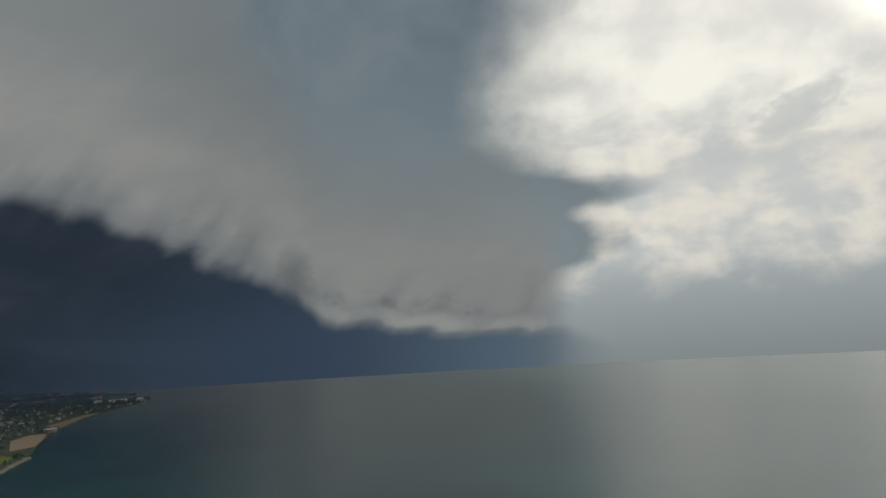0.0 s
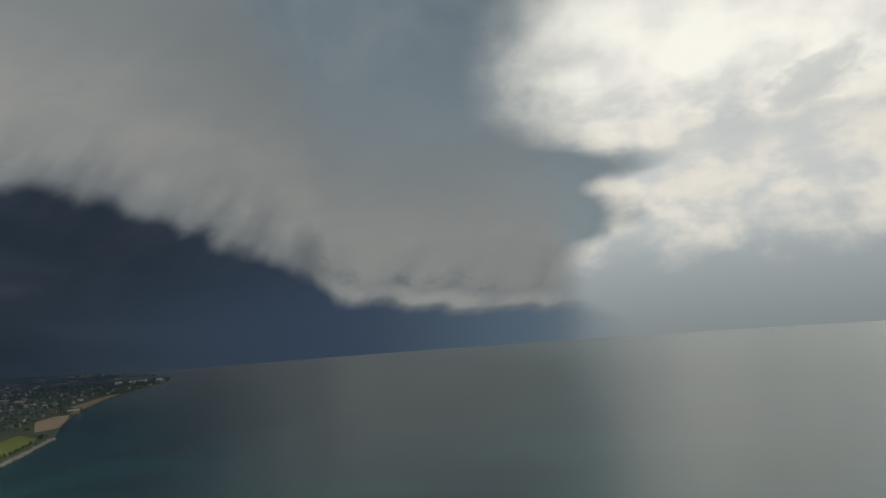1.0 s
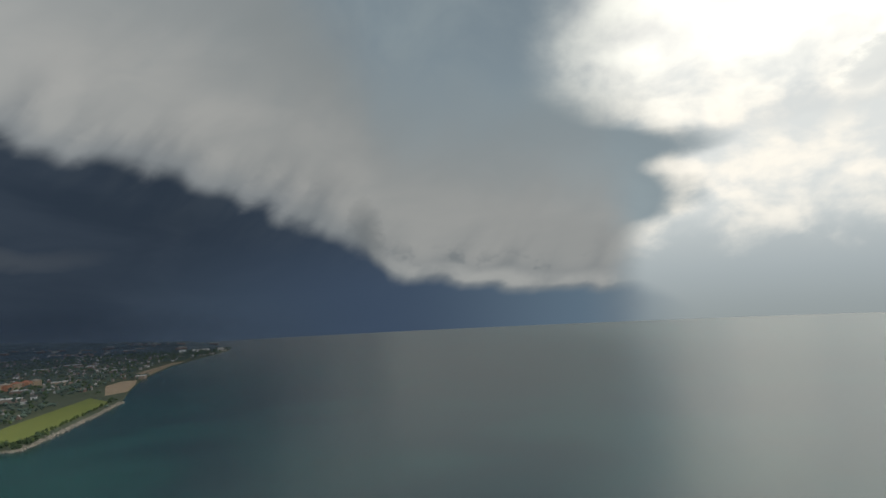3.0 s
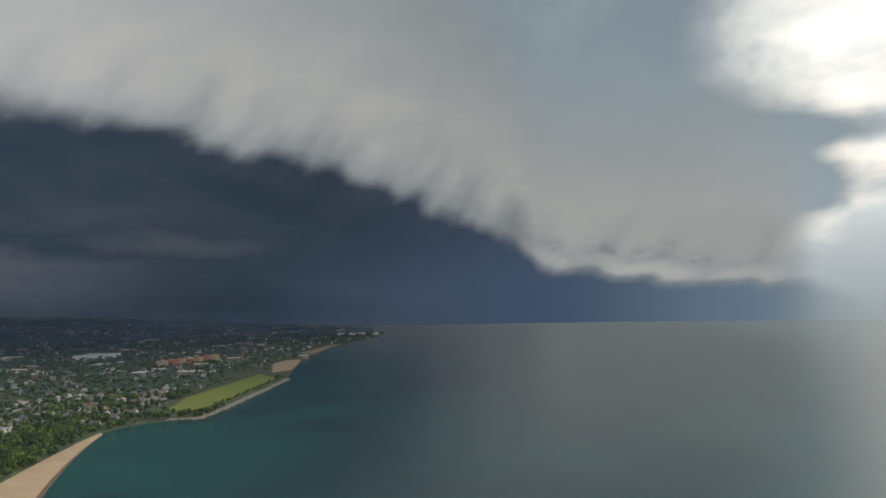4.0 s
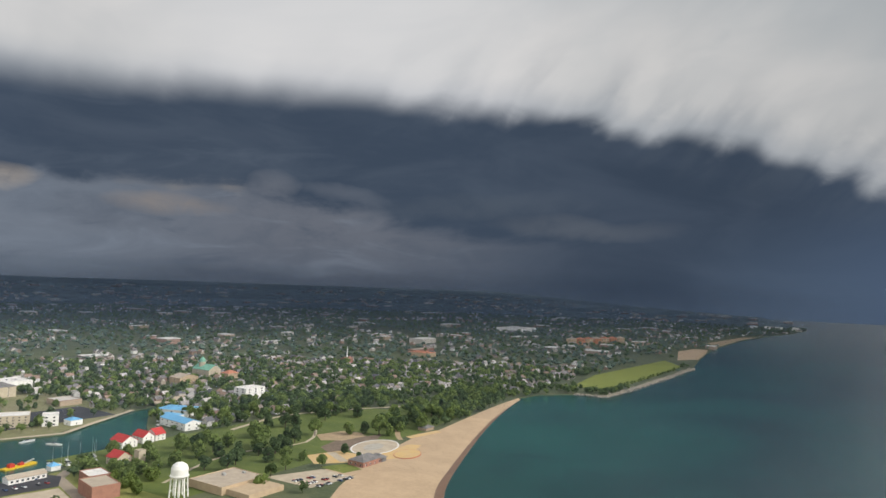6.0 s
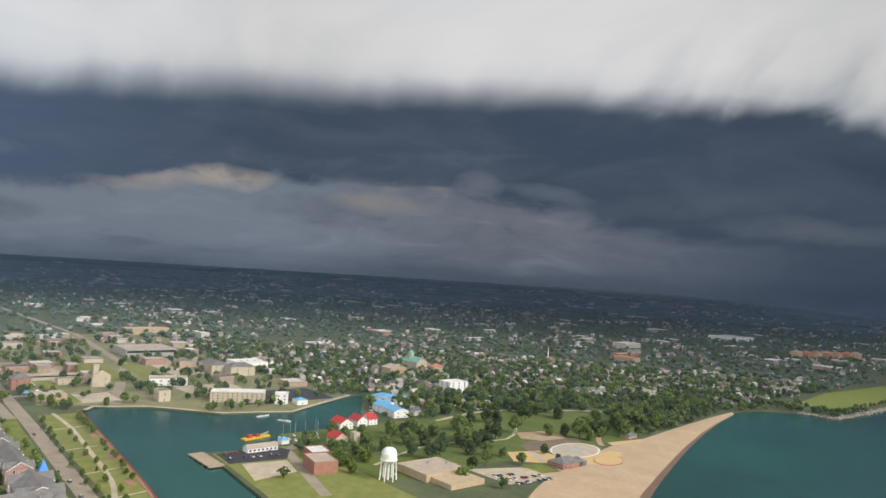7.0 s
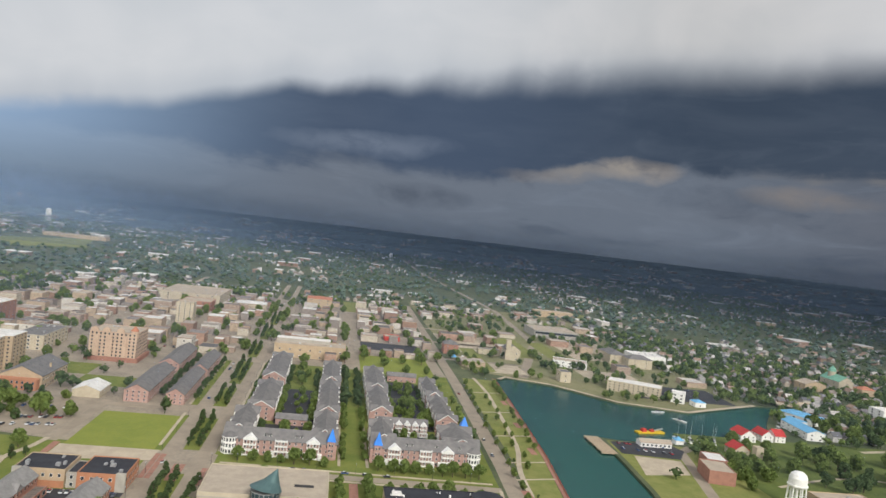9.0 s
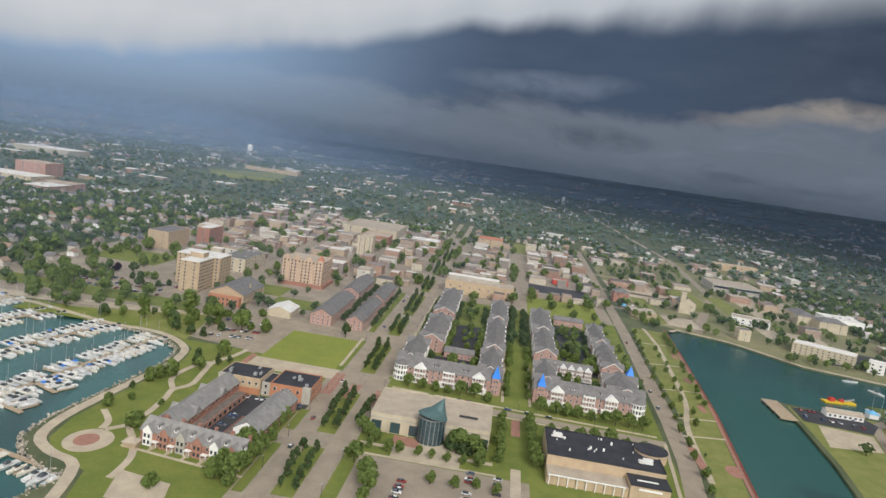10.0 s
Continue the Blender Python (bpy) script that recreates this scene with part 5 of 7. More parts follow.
part("gable_end", Form().box(25.0, 25.25, -6.3, 6.3, 3.4, 6.8).gable(25.0, 25.25, -6.3, 6.3, 6.8, 10.6, "x"), WHITE, m, "white sided gable end")
building("garage", "red brick garages with terraces on top", "garage", -358, -306, -132, -126.5, 3.4, BRICK_RED, TERRACE, floors=1, step=4.6, size=(3.2, 2.2), sides="n", turn=-2, mesh=DARK_WINDOW)
building("garage", "red brick garages with terraces on top", "garage", -326, -302, -115.5, -112, 3.4, BRICK_RED, TERRACE, floors=1, step=4.6, size=(3.2, 2.2), sides="s", turn=-3, mesh=DARK_WINDOW)
patch("parking_court", [(-364, -131), (-299, -133), (-299, -110), (-364, -112)], TAR, "dark asphalt garage court", "car park", 0.08)

# tall blocks by the marina
m = building("apartment_tower", "tan concrete apartment tower of two offset blocks with white roofs", "apartment tower", -592, -563, -267, -250, 27, BRICK_TAN, WHITE_ROOF, floors=9, step=2.9, size=(1.6, 1.5), sides="n", trim=WHITE, mesh=DARK_WINDOW)
windows(m, 29, 17, 27, 9, 5.6, (1.4, 1.5), "e", DARK_WINDOW)
rear = part("rear_block", Form().box(-40, -14.7, -26, 14, -0.5, 27), BRICK_TAN, m, "tan rear block")
part("rear_roof", Form().box(-40.2, -14.5, -26.2, 14.2, 27.0, 27.5), WHITE_ROOF, rear)
for z in range(9):
    for y in (-23, -18.5, -14, -10.5, 11):
        window(rear, "e", y, z * 3 + 0.9, 1.5, 1.5, -14.7, DARK_WINDOW)
    for x in (-37, -31, -25, -19):
        window(rear, "n", x, z * 3 + 0.9, 1.6, 1.5, 14.0, DARK_WINDOW)
core = part("lift_house", Form().box(-15, -4, -9, 3, 27.4, 31.5), BRICK_TAN, m, "raised tan lift house")
part("lift_house_roof", Form().box(-15.3, -3.7, -9.3, 3.3, 31.5, 31.9), WHITE_ROOF, core)
building("office_block", "grey and cream stone office block with dark roof", "office", -730, -672, -277, -252, 13.5, STONE_CREAM, GREY_ROOF, floors=4, step=4, size=(2.2, 2), trim=STONE_GREY, units=4)
m = building("club_house", "tan brick club house with dark hipped roof", "club house", -592, -544, -231, -202, 9.5, BRICK_TAN, GREY_ROOF, "gable", 6.5, "x", 2, 3.6, (1.6, 2.2))
part("porch", Form().box(24, 30, -13, 13, -0.4, 7.4).box(23.8, 30.3, -13.3, 13.3, 7.4, 7.9), BRICK_ORANGE, m, "projecting orange-tan porch")
windows(m, 60.2, 26, 7, 2, 3, (1.5, 2.0), "e", DARK_WINDOW)
chimney(m, 4, 12, 13.5, BRICK_TAN)
building("shed", "cream shed with white metal saddle roof", "shed", -556, -532, -177, -158, 5.4, STONE_CREAM, WHITE_ROOF, "gable", 3.4, "x", 0)
m = building("hotel", "salmon pink hotel with arched top and corner turret", "hotel", -692, -655, -208, -168, 25.5, PINK_RENDER, GRAVEL_ROOF, floors=8, step=3.0, size=(1.5, 1.9), units=3, mesh=DARK_WINDOW)
part("turret", Form().tube(15, 17, 20, 28, 3.4, 3.4, 12), PINK_RENDER, m)
part("turret_roof", Form().tube(15, 17, 28, 32, 3.8, 0.3, 12), ORANGE_ROOF, m, "red conical roof")
part("podium", Form().box(-20, 20.6, -22.5, 22.5, -0.5, 3.6), BRICK_RED, m, "brick ground storey")
for y in (-16, -6, 6):
    part("gable_top", Form().box(17, 19.3, y - 3, y + 3, 25.5, 28).gable(17, 19.3, y - 3, y + 3, 28, 30, "x"), PINK_RENDER, m)
for y in (-14, -2, 10):
    part("balcony_stack", Form().box(19, 20.2, y - 1.8, y + 1.8, 4.0, 23), PINK_RENDER, m)
building("apartment_block", "grey-roofed brick apartments with white bays", "apartment block", -612, -530, -141, -124, 8.5, BRICK_PINK, GREY_ROOF, "gable", 4.5, "x", 3, 3.2, (1.3, 1.6), "en", group="garden apartments")
building("apartment_block", "grey-roofed brick apartments with white bays", "apartment block", -705, -628, -141, -124, 8.5, BRICK_PINK, GREY_ROOF, "gable", 4.5, "x", 3, 3.2, (1.3, 1.6), "en", group="garden apartments")
building("apartment_block", "grey-roofed brick apartments along the boulevard", "apartment block", -612, -531, -112, -99, 7.5, BRICK_PINK, GREY_ROOF, "gable", 4.2, "x", 3, 3.2, (1.3, 1.6), "en", group="garden apartments")
building("apartment_block", "grey-roofed brick apartments along the boulevard", "apartment block", -690, -620, -112, -99, 7.5, BRICK_PINK, GREY_ROOF, "gable", 4.2, "x", 3, 3.2, (1.3, 1.6), "en", group="garden apartments")
m = building("warehouse", "long tan brick building with pale flat roofs", "warehouse", -770, -742, -54, 20, 13.5, BRICK_TAN, GRAVEL_ROOF, floors=2, step=5, size=(1.8, 1.8), units=5)
part("upper_storey", Form().box(-14, -2, -36, 20, 13.5, 17), STONE_GREY, m)
part("upper_roof", Form().box(-14.3, -1.7, -36.3, 20.3, 17, 17.4), WHITE_ROOF, m)
building("office_block", "plain tan office block with few windows", "office", -776, -727, -385, -361, 19, BRICK_TAN, GREY_ROOF, floors=5, step=5, size=(1.2, 1.4))
building("office_tower", "brown slab tower with pale roof and tan end", "office", -816, -777, -352, -337, 22, BRICK_RED, WHITE_ROOF, floors=6, step=4, size=(2.4, 1.6), trim=BRICK_TAN)
m = building("office_tower", "cream stone office tower in the town centre", "office", -916, -898, -188, -168, 25, STONE_CREAM, GRAVEL_ROOF, floors=8, step=3, size=(1.5, 1.8), units=2)
building("court_house", "large cream stone civic block", "civic building", -1180, -1075, -250, -165, 15, STONE_CREAM, GRAVEL_ROOF, floors=4, step=6, size=(2.2, 2.2), units=6)
building("town_hall", "brick civic block beside the large cream one", "civic building", -1040, -1000, -205, -165, 14, BRICK_RED, GRAVEL_ROOF, floors=4, step=4.4, size=(1.6, 2))
building("market_hall", "low hall with pale green-white roof", "hall", -1112, -1080, -142, -98, 8, STONE_CREAM, WHITE_ROOF, "hip", 2.5, floors=1, step=4)
building("library", "tan civic building with orange roof", "civic building", -1190, -1150, -40, 0, 17, BRICK_TAN, ORANGE_ROOF, "hip", 3, floors=4, step=4, size=(1.8, 2.2))
m = building("hospital", "dark red brick hospital towers with pale bands", "hospital", -1215, -1165, -872, -815, 27, BRICK_PINK, GRAVEL_ROOF, floors=7, step=6, size=(3.4, 1.6), units=4)
building("hospital_wing", "low tan and red hospital wing", "hospital", -1105, -1060, -755, -700, 10, BRICK_PINK, GRAVEL_ROOF, floors=3, step=6, size=(3, 1.6))
building("hospital_wing", "low tan hospital wing with flat roof", "hospital", -1140, -1080, -905, -780, 11, STONE_CREAM, WHITE_ROOF, floors=3, step=6, size=(3, 1.6))
building("factory", "far factory with long white roof", "factory", -1760, -1670, -1260, -1110, 15, STONE_GREY, WHITE_ROOF, floors=0)
building("school", "long low tan school by the sports field", "school", -2300, -2260, -880, -700, 10, BRICK_TAN, GRAVEL_ROOF, floors=2, step=9, size=(4, 1.8))

# harbour buildings
building("bank_house", "brown brick house with dark hipped roof", "house", -868, -848, 142, 160, 12, BRICK_RED, GREY_ROOF, "hip", 5, floors=3, step=3.6)
m = building("church", "cream stone church with square tower", "church", -866, -843, 219, 238, 13, STONE_CREAM, GREY_ROOF, "gable", 6, "x", 2, 4, (1.4, 2.6))
part("tower", Form().box(6, 11.6, -9, -3.4, -0.5, 24).box(5.6, 12, -9.4, -3, 24, 25), STONE_CREAM, m)
building("parish_hall", "long low stone hall beside the church", "hall", -880, -868, 190, 218, 6.5, STONE_CREAM, GREY_ROOF, floors=2, step=4)
for i, (x, y) in enumerate(((-819, 150), (-815, 160))):
    t = root("tent", x, y, LAND + 0.1, "small blue and white peaked tent on grass", "tent", "tents")
    part("canopy", Form().hip(-4, 4, -4, 4, 2.4, 5.6), WHITE if i else BLUE_ROOF, t)
    for sx in (-3.7, 3.7):
        for sy in (-3.7, 3.7):
            part("pole", Form().box(sx - 0.08, sx + 0.08, sy - 0.08, sy + 0.08, -0.1, 2.6), STEEL, t)
m = building("storage_hall", "long grey-white windowless harbour warehouse", "warehouse", -727, -703, 305, 361, 10.5, STONE_CREAM, WHITE_ROOF, floors=4, step=2.6, size=(1.7, 1.0), sides="es", turn=-29, mesh=DARK_WINDOW)
building("boat_office", "white harbour office with dark windows", "office", -696, -679, 363, 377, 10, WHITE, WHITE_ROOF, floors=3, step=3.2, size=(2.2, 1.6), turn=-29)
building("boat_office", "small white house with bright blue roof", "office", -680, -668, 379, 391, 5, WHITE, BLUE_ROOF, "hip", 2.5, floors=1, step=3)
building("pump_house", "square cream tower house by the quay", "house", -752, -736, 256, 268, 11, STONE_CREAM, GREY_ROOF, floors=2, step=5)
building("office_block", "long white two-storey office block", "office", -850, -826, 280, 322, 7.5, WHITE, GRAVEL_ROOF, floors=2, step=4, size=(3.2, 1.5), sides="es", turn=-18)
m = building("factory", "long factory with pale roof and dark window band", "factory", -1140, -1075, 322, 395, 11, STONE_GREY, GRAVEL_ROOF, floors=0, units=6)
part("window_band", Form().box(32.6, 32.9, -35, 35, 6.2, 9.4), GLASS, m, "dark window band")
building("apartment_block", "grey apartment block with stepped hipped roofs", "apartment block", -935, -890, 375, 400, 12, STONE_CREAM, GREY_ROOF, "hip", 5, floors=4, step=3.4, sides="es")
building("apartment_block", "grey apartment block with stepped hipped roofs", "apartment block", -890, -868, 392, 425, 12, STONE_CREAM, GREY_ROOF, "hip", 5, floors=4, step=3.4, sides="es")
building("factory", "white industrial sheds behind the apartments", "factory", -960, -920, 425, 470, 9, WHITE, WHITE_ROOF, floors=0, units=3)
building("factory", "tan brick factory block inland", "factory", -1410, -1384, 411, 491, 12, BRICK_TAN, GRAVEL_ROOF, floors=2, step=5, size=(3, 2), sides="es")
m = building("boat_house", "red brick boat house with pale flat roof", "boat house", -462, -436, 268, 286, 8.6, BRICK_RED, GRAVEL_ROOF, floors=0, turn=-12)
building("boat_house", "red brick boat house with pale flat roof", "boat house", -490, -470, 285, 300, 6, BRICK_RED, WHITE_ROOF, floors=0, turn=-12)
m = building("yacht_club", "white yacht club with pale grey roofs", "club house", -522, -513, 250, 276, 3.6, WHITE, GRAVEL_ROOF, "gable", 2.0, "y", 1, 3, (2, 1.6), "e")
building("yacht_club", "small white pavilion with blue roof on the dock", "club house", -533, -526, 286, 293, 3.4, WHITE, BLUE_ROOF, "hip", 2.6, floors=0)
for x0, x1, y0, y1 in ((-568, -550, 358, 372), (-570, -554, 380, 391), (-570, -556, 394, 404), (-518, -504, 324, 337)):
    m = building("coast_station", "white wooden station house with bright red roof", "house", x0, x1, y0, y1, 5.6, WHITE if y0 > 340 else STONE_CREAM, RED_ROOF, "gable", 4.4, "x" if y0 < 390 else "y", 2, 3.2, (1.1, 1.4), "es", group="red-roofed station houses")
building("tower_house", "slim tan stone tower behind the red roofs", "tower", -503, -497, 338, 344, 10, STONE_CREAM, GRAVEL_ROOF, floors=0)
building("boat_shed", "broad white boat shed with light blue roof", "boat shed", -664, -627, 470, 497, 7.2, WHITE, BLUE_ROOF, "hip", 2.4, "x", 2, 5, (2.6, 1.2), "es", group="blue boat sheds", turn=22)
building("boat_shed", "long white boat shed with light blue roof", "boat shed", -616, -570, 438, 455, 7.2, WHITE, BLUE_ROOF, "gable", 2.6, "x", 2, 4, (2.2, 1.2), "es", group="blue boat sheds", turn=-6)
building("boat_shed", "low white link between the boat sheds with blue roof", "boat shed", -636, -614, 452, 466, 6.4, WHITE, BLUE_ROOF, "hip", 1.6, "x", 0, group="blue boat sheds", turn=10)
m = building("apartment_block", "white four-storey apartment house with balconies", "apartment block", -676, -655, 584, 614, 15, WHITE, WHITE_ROOF, floors=5, step=4.4, size=(2.8, 1.7), sides="es")
m = building("domed_church", "large church with green dome and orange roof", "church", -884, -846, 682, 704, 11, STONE_CREAM, COPPER, "gable", 7, "x", 2, 5, (1.4, 2.6), "es")
part("drum", Form().tube(-8, -2, 10, 21, 5, 5, 12), STONE_CREAM, m)
part("dome", Form().tube(-8, -2, 21, 24.5, 5.4, 4.2, 12).tube(-8, -2, 24.5, 27, 4.2, 1.6, 12).tube(-8, -2, 27, 29.5, 0.8, 0.2, 8), COPPER, m, "green copper dome")
building("church_annex", "tan annex with bright orange roof", "church", -835, -818, 694, 714, 8, BRICK_TAN, ORANGE_ROOF, "hip", 4, floors=1)
building("chapel", "tan brick chapel with grey roof", "church", -840, -818, 612, 642, 9, BRICK_TAN, GRAVEL_ROOF, "gable", 4, "x", 2, 4)
m = building("tank_house", "tan flat-roofed works by the water tower", "works", -420, -385, 326, 366, 5.0, BRICK_TAN, GRAVEL_ROOF, floors=0, units=2)
part("rear_block", Form().box(17.5, 40, -16, 16, -0.5, 3.6).box(17.5, 39.8, -15.8, 15.8, 3.6, 3.8), BRICK_TAN, m)
m = building("beach_pavilion", "beach pavilion with grey hipped roof and brick walls", "pavilion", -374, -358, 444, 468, 4.2, BRICK_RED, GREY_ROOF, "hip", 4, floors=1, step=4, sides="es")
part("wing", Form().box(-4, 8, 10, 18, -0.4, 3.4).hip(-5, 9, 9, 19, 3.4, 6.2), GREY_ROOF, m)
# north shore
for i in range(7):
    y = 1770 + i * 30
    building("apartment_block", "long orange-tan apartment block with red-brown roofs", "apartment block", -748 + i * 12, -728 + i * 12, y, y + 26, 15, BRICK_ORANGE if i % 2 else BRICK_TAN, ORANGE_ROOF if i % 3 else GRAVEL_ROOF, "hip", 4, floors=4, step=5, size=(2, 1.8), sides="es", group="shore apartments")
building("school", "low school with orange-red roof among trees", "school", -850, -800, 1185, 1215, 8, BRICK_TAN, ORANGE_ROOF, "hip", 3, floors=0)
building("school", "low brown school among trees", "school", -880, -855, 1225, 1290, 8, BRICK_RED, GRAVEL_ROOF, floors=0)
building("warehouse", "far warehouse with long white roof", "warehouse", -1130, -1040, 2080, 2200, 12, WHITE, WHITE_ROOF, floors=0)
for x, y, w in ((-540, 3400, 46), (-486, 3410, 20), (-440, 3420, 44), (-376, 3440, 26)):
    building("works", "far pale shore works building", "works", x - 12, x + 12, y - w / 2, y + w / 2, 13, WHITE, WHITE_ROOF, floors=0)
s = root("spire_tower", -845, 988, LAND, "white slender church spire with red base", "church")
part("base", Form().box(-7, 7, -9, 9, -0.5, 7).gable(-7, 7, -9, 9, 7, 11, "y"), BRICK_RED, s)
part("spire", Form().tube(0, 0, 5, 14, 1.6, 1.2, 8).tube(0, 0, 14, 30, 1.2, 0.2, 8), WHITE, s)
for x, y, h in ((-700, -960, 28), (-1010, -330, 24), (-1160, -300, 28), (-990, 10, 22)):
    s = root("church_tower", x, y, LAND, "stone church with pointed spire among houses", "church")
    part("nave", Form().box(-14, 4, -6, 6, -0.5, 8).gable(-14.3, 4.3, -6.4, 6.4, 8, 13, "x"), STONE_GREY, s)
    part("tower", Form().box(4, 9, -2.6, 2.6, -0.5, h * 0.6), STONE_CREAM, s)
    part("spire", Form().tube(6.5, 0, h * 0.6, h, 2.6, 0.1, 8), GREY_ROOF, s)


# ---- water towers ----
def water_tower(x, y, h, r, label, z=LAND):
    ob = root("water_tower", x, y, z, label, "water tower")
    t0 = h * 0.54
    b = Form().tube(0, 0, t0, t0 + r * 0.35, r * 0.75, r, 24).tube(0, 0, t0 + r * 0.35, h - r * 0.75, r, r, 24)
    b.tube(0, 0, h - r * 0.75, h - r * 0.35, r, r * 0.84, 24).tube(0, 0, h - r * 0.35, h - r * 0.1, r * 0.84, r * 0.5, 24).tube(0, 0, h - r * 0.1, h, r * 0.5, r * 0.08, 24)
    part("tank", b, WHITE, ob, "white rounded steel tank")
    part("walkway", Form().tube(0, 0, t0 + r * 0.3, t0 + r * 0.42, r + 0.7, r + 0.7, 24), WHITE, ob)
    for i in range(6):
        a = math.pi / 3 * i
        part("leg", Form().beam((math.cos(a) * r * 1.08, math.sin(a) * r * 1.08, -0.4), (math.cos(a) * r * 0.92, math.sin(a) * r * 0.92, t0 + 1), 0.7), WHITE, ob)
    part("riser", Form().tube(0, 0, -0.4, t0 + 0.5, 0.9, 0.9, 10), WHITE, ob)
    for z0 in (t0 * 0.36, t0 * 0.7):
        for i in range(6):
            a, c = math.pi / 3 * i, math.pi / 3 * (i + 1)
            part("brace", Form().beam((math.cos(a) * r, math.sin(a) * r, z0), (math.cos(c) * r, math.sin(c) * r, z0), 0.25), WHITE, ob)
    take(x - 12, x + 12, y - 12, y + 12)


water_tower(-404, 306, 23.5, 5.6, "white water tower on steel legs over the park")
water_tower(-3000, -1155, 60, 11, "far white water tower over the trees")
water_tower(-2950, 222, 36, 7, "far white water tower over the trees")

# ---- beach park ----
def disc(x, y, rx, ry, n=32, turn=0.0):
    c, s = math.cos(turn), math.sin(turn)
    return [(x + rx * math.cos(a) * c - ry * math.sin(a) * s, y + rx * math.cos(a) * s + ry * math.sin(a) * c) for a in (2 * math.pi * i / n for i in range(n))]


patch("plaza", disc(-396, 507, 20, 31, turn=0.25), WHITE_ROOF, "round pale concrete splash pad", "plaza", 0.14)
patch("plaza", disc(-396, 507, 18.4, 29, turn=0.25), CONCRETE, "pale splash pad middle", "plaza", 0.18)
patch("plaza", disc(-397, 506, 8, 14, turn=0.25), STONE_GREY, "grey-blue wet patch of the splash pad", "plaza", 0.22)
patch("plaza", [(-384, 478), (-372, 472), (-366, 482), (-378, 490)], WHITE_ROOF, "white paved entry of the splash pad", "plaza", 0.16)
patch("safety_fence", disc(-358, 504, 11.5, 17, turn=0.3), ORANGE_ROOF, "low orange mesh fence round the play sand", "fence", 0.5)
patch("play_sand", disc(-358, 504, 10.9, 16.3, turn=0.3), GOLD, "orange play sand", "sand", 0.54)
patch("play_sand", [(-382, 476), (-366, 468), (-352, 494), (-368, 540), (-378, 536)], GOLD, "yellow sand by the plaza", "sand", 0.09)
patch("bare_ground", [(-469, 508), (-450, 494), (-434, 506), (-430, 536), (-444, 544), (-462, 538)], DIRT, "bare sandy earth in the park", "ground", 0.1)
patch("bare_ground", [(-432, 474), (-414, 464), (-404, 480), (-412, 530), (-424, 552), (-440, 506)], EARTH, "dark raw earth beside the plaza", "ground", 0.085)
patch("play_sand", [(-420, 444), (-396, 428), (-374, 454), (-388, 476), (-410, 474)], GOLD, "yellow gravel beside the pavilion", "sand", 0.1)
patch("path", [(-414, 462), (-409, 468), (-380, 452), (-384, 446)], CONCRETE, "pale path to the pavilion", "path", 0.13)
patch("lawn", [(-386, 424), (-360, 422), (-356, 440), (-376, 446)], GRASS, "small lawn before the pavilion", "lawn", 0.12)
patch("parking_lot", [(-398, 376), (-352, 378), (-346, 420), (-380, 420)], CONCRETE, "pale beach car park", "car park", 0.1)
patch("sand_flat", [(-378, 420), (-350, 420), (-352, 470), (-362, 540), (-388, 590), (-392, 560), (-372, 480)], SAND, "trodden sand behind the beach", "beach", 0.075, False)
hut = root("beach_shelter", -404, 600, LAND, "small grey-roofed shelter by the sandy track", "shelter")
part("wall", Form().box(-5, 5, -7, 7, -0.3, 3.0), WOOD, hut)
part("roof", Form().hip(-6, 6, -8, 8, 3.0, 5.4), GREY_ROOF, hut)
patch("play_sand", [(-400, 560), (-392, 556), (-386, 600), (-394, 604)], GOLD, "orange bordered sand strip by the shelter", "sand", 0.12)
strip("path", [(-545, 470), (-560, 560), (-520, 660), (-470, 740)], 5, CONCRETE, "pale park path", "path", 0.1)
strip("path", [(-440, 320), (-470, 400), (-455, 480), (-500, 540)], 3, CONCRETE, "pale park path", "path", 0.1)
strip("path", [(-432, 590), (-410, 560), (-395, 545)], 5, DIRT, "sandy track to the beach", "path", 0.11)
patch("parking_lot", [(-522, 228), (-492, 226), (-486, 270), (-508, 284), (-522, 280)], TAR, "dark boat club car park", "car park", 0.09)
patch("parking_lot", [(-488, 234), (-446, 224), (-452, 260), (-482, 268)], CONCRETE, "pale empty lot by the channel", "car park", 0.11)
pier = root("pier", -512, 216, 0, "square timber pier end at the channel mouth", "pier")
part("deck", Form().box(-20, 22, -6, 6, 0.9, 1.7), WOOD, pier)
for i in range(5):
    part("pile", Form().tube(-18 + i * 9.5, -6.1, -2, 2.0, 0.35, 0.35, 8), WOOD, pier)
patch("parking_lot", rect(-760, -690, 330, 440), TAR, "dark harbour car park", "car park", 0.04, False)
br = root("bridge", -712, 528, 0, "low concrete road bridge over the river", "bridge")
part("deck", Form().box(-12, 12, -32, 22, 3.2, 4.4), CONCRETE, br)
for y in (-14, 2):
    part("pier", Form().box(-10, 10, y - 1, y + 1, -1, 3.2), CONCRETE, br)
for x in (-12, 11.6):
    part("parapet", Form().box(x, x + 0.4, -32, 22, 4.4, 5.4), CONCRETE, br)

